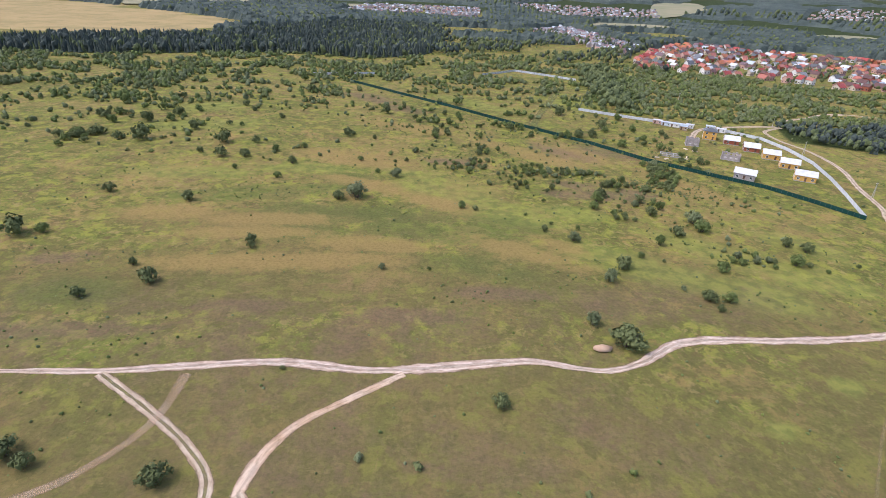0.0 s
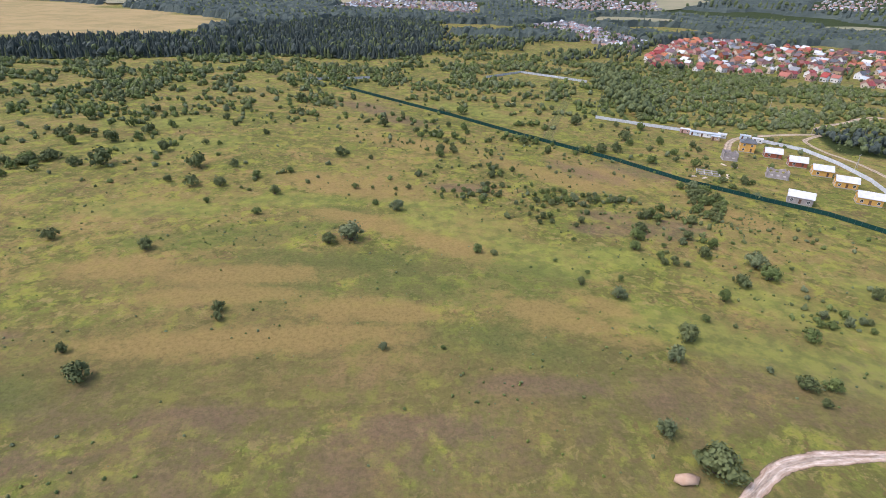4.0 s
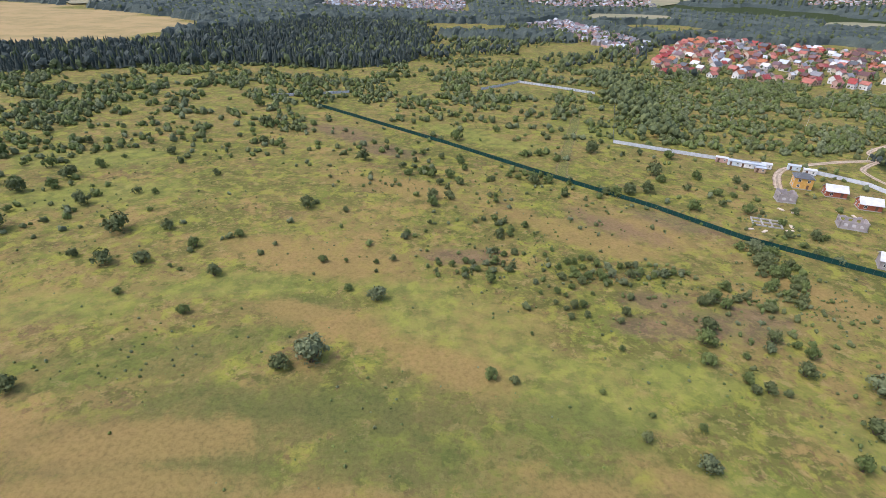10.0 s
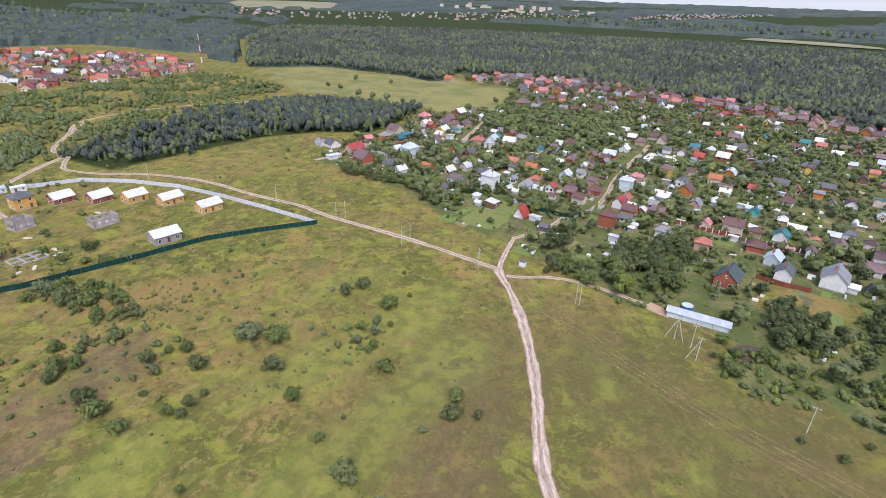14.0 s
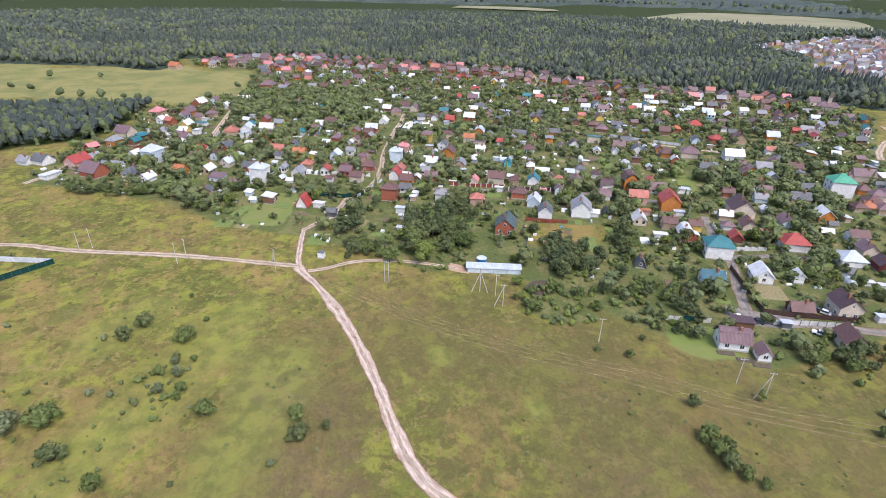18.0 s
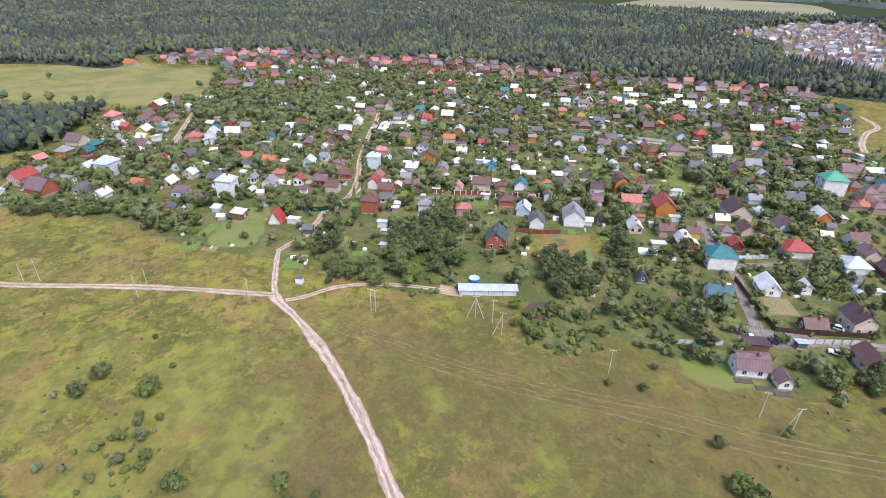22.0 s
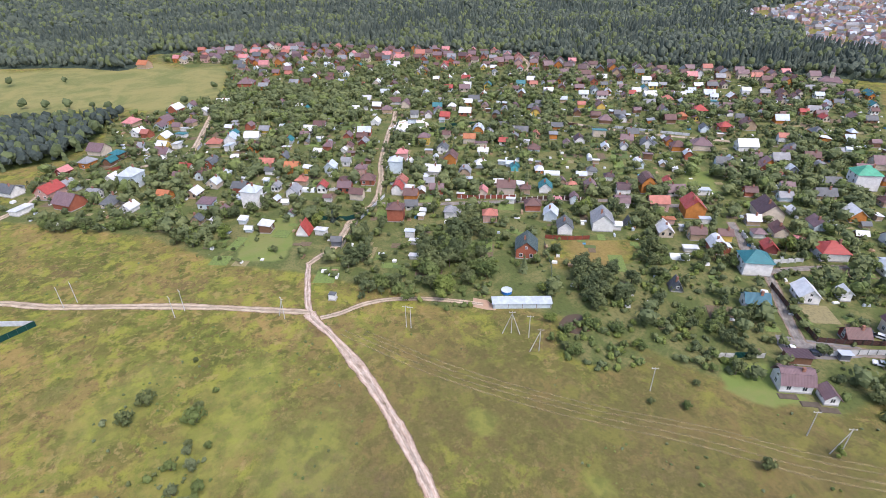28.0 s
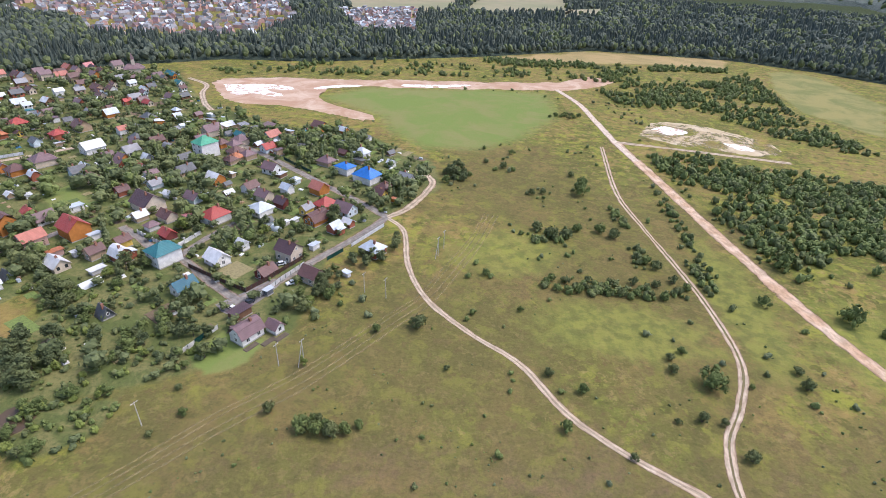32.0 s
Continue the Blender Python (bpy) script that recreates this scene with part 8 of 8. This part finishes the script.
scatter("forest", FORMS, np.stack([rows[:, 0], rows[:, 1], wide, high / wide, kind, np.where(conifer, sc.choice([0, 0, 1], len(rows)), 1 + sc.integers(3, size=len(rows)))], 1), [LEAF["dark"], LEAF["stand"], LEAF["stand"], LEAF["wood"]], "dense mixed forest of spruce and birch")

dark = FAR_TREES[:600]
gx, gy = np.meshgrid(np.arange(-620, 60, 5.6), np.arange(540, 1100, 5.6))
tries = np.stack([gx.ravel(), gy.ravel()], 1) + sc.uniform(-2.4, 2.4, (gx.size, 2))
for x, y in tries[in_poly(tries[:, 0], tries[:, 1], DARK_WOOD) > 0]:
    dark.append((x, y, sc.uniform(7, 12.5), 1.0, sc.choice([2, 3, 2, 3, 0]), 0 if sc.random() < 0.8 else 1))
for x, y in sc.uniform((240, 230), (440, 412), (2600, 2)):
    if float(in_poly(x, y, POND_WOOD)) > 14 * wave(x, y, 0.05, 3):
        dark.append((x, y, sc.uniform(4, 7) + 3.5 * np.clip((x - 300) / 60, 0, 1), 1.0, sc.choice([0, 1, 4, 2]), sc.choice([0, 0, 1])))
for x, y in zip(sc.normal(142, 8, 210), sc.uniform(425, 640, 210)):
    dark.append((x + (y - 500) * 0.12, y, sc.uniform(5, 9), 1.0, sc.choice([0, 1]), sc.choice([1, 2])))
for x, y in sc.uniform((-140, 640), (330, 1100), (3600, 2)):
    if wave(x, y, 0.01, 5) > (-0.05 if x > 120 else 0.10) and float(in_poly(x, y, FAR_VILLAGE)) < -8:
        dark.append((x, y, sc.uniform(5, 11), 1.0, sc.choice([0, 1, 2]), sc.choice([0, 1, 2])))
for x, y in [(531.0, 350.2), (519.0, 332.2), (579.7, 336.0), (575.4, 294.2), (488.9, 301.8), (482.1, 286.1), (469.8, 254.4), (457.3, 241.9), (454.2, 191.7), (500.8, 172.3), (475.6, 270.5), (485.4, 414.3), (488.4, 407.0), (497.6, 402.7), (488.4, 425.0)]:
    dark.append((x, y, sc.uniform(7, 11), 0.8, 0, 1))
scatter("dark_woods", FORMS, dark, [LEAF["dark"], LEAF["wood"], LEAF["willow"]], "dark spruce woods beyond the meadow")


# distant wooded country: a rough canopy sheet far off, with clearings
def canopy():
    t = np.linspace(0, 2 * math.pi, 721)[:-1]
    radii = np.concatenate([np.arange(760, 1500, 15.0), np.arange(1500, 2600, 40.0), np.arange(2600, 4700, 110.0)])
    tt, rr = np.meshgrid(t, radii)
    rng = np.random.default_rng(77)
    rr = rr + rng.uniform(-5, 5, rr.shape)
    x, y = 20 + rr * np.sin(tt), 145 + rr * np.cos(tt)
    bare = np.array([noise.noise(Vector((a * 0.0022, b * 0.0022, 1.5))) + 0.6 * noise.noise(Vector((a * 0.006, b * 0.006, 2.5))) for a, b in zip(x.ravel(), y.ravel())]).reshape(x.shape)
    for area in (FAR_VILLAGE, FIELD_WEST, FIELD_EAST, DARK_WOOD, FOREST, *GAPS, *TOWNS, *PALE_FIELDS):
        bare = np.where(in_poly(x, y, area) > -12, 1.0, bare)
    tall = np.where(bare < 0.12, rng.uniform(6, 13, x.shape), -3.0)
    tall[0] = -3.0
    z = lift(x, y) + tall
    n = len(t)
    i = (np.arange(len(radii) - 1)[:, None] * n + np.arange(n)).ravel()
    j = (np.arange(len(radii) - 1)[:, None] * n + (np.arange(n) + 1) % n).ravel()
    quads = np.stack([i, i + n, j + n, j], 1)
    quads = quads[(tall.ravel()[quads] > 0).any(1)]
    ob = new("distant_woods", mesh_np("distant_woods", np.stack([x, y, z], -1).reshape(-1, 3), quads, [HAZED_WOOD]))
    top = np.flatnonzero((tall.ravel() > 8) & (rr.ravel() < 2300) & (rng.random(tall.size) < 0.8))
    spots = np.stack([x.ravel()[top], y.ravel()[top], rng.uniform(10, 16, len(top)) * np.clip(rr.ravel()[top] / 1300, 1, 1.7), np.ones(len(top)), rng.integers(4, size=len(top)), rng.integers(3, size=len(top))], 1)
    scatter("distant_trees", FORMS, spots, [LEAF["dark"], LEAF["wood"], LEAF["willow"]], "tree tops of the distant woods")
    return tagged(ob, "distant wooded hills with clearings", "woods", kind="stuff")


n = Nodes("hazed_canopy", 0.95)
# blue mixed into the canopy green stands for haze over the distance
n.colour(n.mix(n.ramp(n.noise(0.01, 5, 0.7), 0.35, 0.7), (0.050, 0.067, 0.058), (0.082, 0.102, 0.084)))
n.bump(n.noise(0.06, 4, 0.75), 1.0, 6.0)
HAZED_WOOD = n.m


n = Nodes("closed_canopy", 0.9)
n.b.inputs["Specular IOR Level"].default_value = 0.1
# these greens have their blue raised to paint in the forest's haze
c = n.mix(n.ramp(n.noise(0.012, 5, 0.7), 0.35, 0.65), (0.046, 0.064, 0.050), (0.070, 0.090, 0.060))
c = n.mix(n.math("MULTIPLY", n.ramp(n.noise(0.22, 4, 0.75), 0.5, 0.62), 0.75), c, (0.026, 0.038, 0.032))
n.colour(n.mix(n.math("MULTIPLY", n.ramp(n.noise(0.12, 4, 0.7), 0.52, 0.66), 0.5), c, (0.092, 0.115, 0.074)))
n.bump(n.noise(0.35, 4, 0.75), 1.0, 2.5)
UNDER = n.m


def forest_floor_canopy():
    """The closed lower canopy of the near forest, below the tree tops."""
    xs, ys = np.arange(-900, 1905, 7.5), np.arange(-1400, 905, 7.5)
    x, y = np.meshgrid(xs, ys)
    x, y = x + sc.uniform(-3, 3, x.shape), y + sc.uniform(-3, 3, y.shape)
    d = in_poly(x, y, FOREST)
    for gap in GAPS + PALE_FIELDS:
        d = np.minimum(d, -in_poly(x, y, gap))
    z = np.clip(d / 12, -1, 1) * sc.uniform(3.0, 6.0, x.shape)
    k = len(xs)
    i = (np.arange(len(ys) - 1)[:, None] * k + np.arange(k - 1)).ravel()
    quads = np.stack([i, i + 1, i + k + 1, i + k], 1)
    quads = quads[((z.ravel()[quads] > -3).any(1)) & (np.hypot(x.ravel()[i] - 20, y.ravel()[i] - 145) < 1500)]
    used, inv = np.unique(quads, return_inverse=True)
    v = np.stack([x.ravel(), y.ravel(), z.ravel() + lift(x, y).ravel()], 1)[used]
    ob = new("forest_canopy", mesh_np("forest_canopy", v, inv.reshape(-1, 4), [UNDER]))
    return tagged(ob, "closed green lower canopy of the forest", "woods", kind="stuff")


forest_floor_canopy()
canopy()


def settlement(name, areas, total, label, seed):
    """Very distant small houses as one mesh of walls and roofs."""
    rng = np.random.default_rng(seed)
    v, f, ix = [], [], []
    mats = [WALLS["block"], WALLS["pinkish"], ROOFS["pale"], ROOFS["grey"], ROOFS["mauve"], ROOFS["slate"], ROOFS["grey"]]
    for _ in range(total * 6):
        a = np.array(areas[rng.integers(len(areas))])
        x, y = rng.uniform(a.min(0), a.max(0))
        if float(in_poly(x, y, a)) < 0 or len(ix) >= total * 8:
            continue
        w, d, h, r, t, z0 = *rng.uniform((6, 5, 2.5, 1.5), (10, 8, 5, 3.5)), rng.uniform(0, 3), float(lift(x, y))
        c, s = math.cos(t), math.sin(t)
        k = len(v)
        for px, py, pz in ((-w, -d, 0), (w, -d, 0), (w, d, 0), (-w, d, 0), (-w, -d, h), (w, -d, h), (w, d, h), (-w, d, h), (-w, 0, h + r), (w, 0, h + r)):
            v.append((x + (c * px - s * py) / 2, y + (s * px + c * py) / 2, z0 + pz))
        f += [(k, k + 1, k + 5, k + 4), (k + 1, k + 2, k + 6, k + 5), (k + 2, k + 3, k + 7, k + 6), (k + 3, k, k + 4, k + 7), (k + 4, k + 5, k + 9, k + 8), (k + 6, k + 7, k + 8, k + 9), (k + 5, k + 6, k + 9, k + 9), (k + 7, k + 4, k + 8, k + 8)]
        wall, roof = rng.integers(2), 2 + rng.integers(5)
        ix += [wall] * 4 + [roof] * 2 + [wall] * 2
    quads = np.array(f)
    tri = quads[:, 2] == quads[:, 3]
    faces = np.concatenate([quads[:, [0, 1, 2]], quads[~tri][:, [0, 2, 3]]])
    index = np.concatenate([np.array(ix), np.array(ix)[~tri]])
    uv = np.array(v)[:, :2] * 0.5
    return tagged(new(name, mesh_np(name, v, faces, mats, index, uv)), label, "houses", kind="stuff")


settlement("distant_settlement", GAPS, 900, "distant crowded settlement of small pale houses", 3)
settlement("distant_town", TOWNS, 1500, "distant town on the wooded horizon", 4)

n = Nodes("pale_stubble", 0.95)
n.colour(n.mix(n.ramp(n.noise(0.008, 4, 0.6), 0.35, 0.7), (0.27, 0.24, 0.145), (0.20, 0.205, 0.11)))
STUBBLE = n.m
for outline in PALE_FIELDS:
    p = smooth_line([*outline, outline[0]], 60.0)[:-1]
    bm = bmesh.new()
    top = [bm.verts.new((*q, float(lift(*q)) + 2.5)) for q in p]
    mid = bm.verts.new((*p.mean(0), float(lift(*p.mean(0))) + 2.5))
    for a, b in zip(top, top[1:] + top[:1]):
        f = bm.faces.new((a, b, mid))
        f.normal_update()
        if f.normal.z < 0:
            f.normal_flip()
    tagged(new("distant_field", to_mesh("distant_field", bm, STUBBLE)), "distant pale stubble field among woods", "field", kind="structure")


# tall blocks of the town on the skyline
def tower_block(x, y, w, d, h, turn):
    ob = new("tower_block", None)
    z0 = float(lift(x, y))
    ob.matrix_basis = pose(x, y, z0, 0, 0, turn)
    part("wall", box("wall", WALLS["cream"], -w / 2, w / 2, -d / 2, d / 2, -2, h), ob)
    part("roof", box("roof", ROOFS["slate"], -w / 2 - 0.4, w / 2 + 0.4, -d / 2 - 0.4, d / 2 + 0.4, h, h + 1.2), ob)
    for k in range(int(h / 4.5)):
        part("window_band", box("window_band", GLASS, -w / 2 + 1, w / 2 - 1, -d / 2 - 0.1, -d / 2 + 0.05, 1.5 + 4.5 * k, 3 + 4.5 * k), ob)
    return tagged(ob, "pale distant apartment block of the town", "apartment block", "distant apartment blocks")


town_rng = random.Random(8)
for k in range(22):
    s = town_rng.random()
    tower_block(2760 + 300 * town_rng.random(), 680 - 720 * s + town_rng.uniform(-60, 60), town_rng.uniform(16, 36), 12, town_rng.choice((9, 10, 14, 15, 22)), town_rng.choice((75, 105, 165)))

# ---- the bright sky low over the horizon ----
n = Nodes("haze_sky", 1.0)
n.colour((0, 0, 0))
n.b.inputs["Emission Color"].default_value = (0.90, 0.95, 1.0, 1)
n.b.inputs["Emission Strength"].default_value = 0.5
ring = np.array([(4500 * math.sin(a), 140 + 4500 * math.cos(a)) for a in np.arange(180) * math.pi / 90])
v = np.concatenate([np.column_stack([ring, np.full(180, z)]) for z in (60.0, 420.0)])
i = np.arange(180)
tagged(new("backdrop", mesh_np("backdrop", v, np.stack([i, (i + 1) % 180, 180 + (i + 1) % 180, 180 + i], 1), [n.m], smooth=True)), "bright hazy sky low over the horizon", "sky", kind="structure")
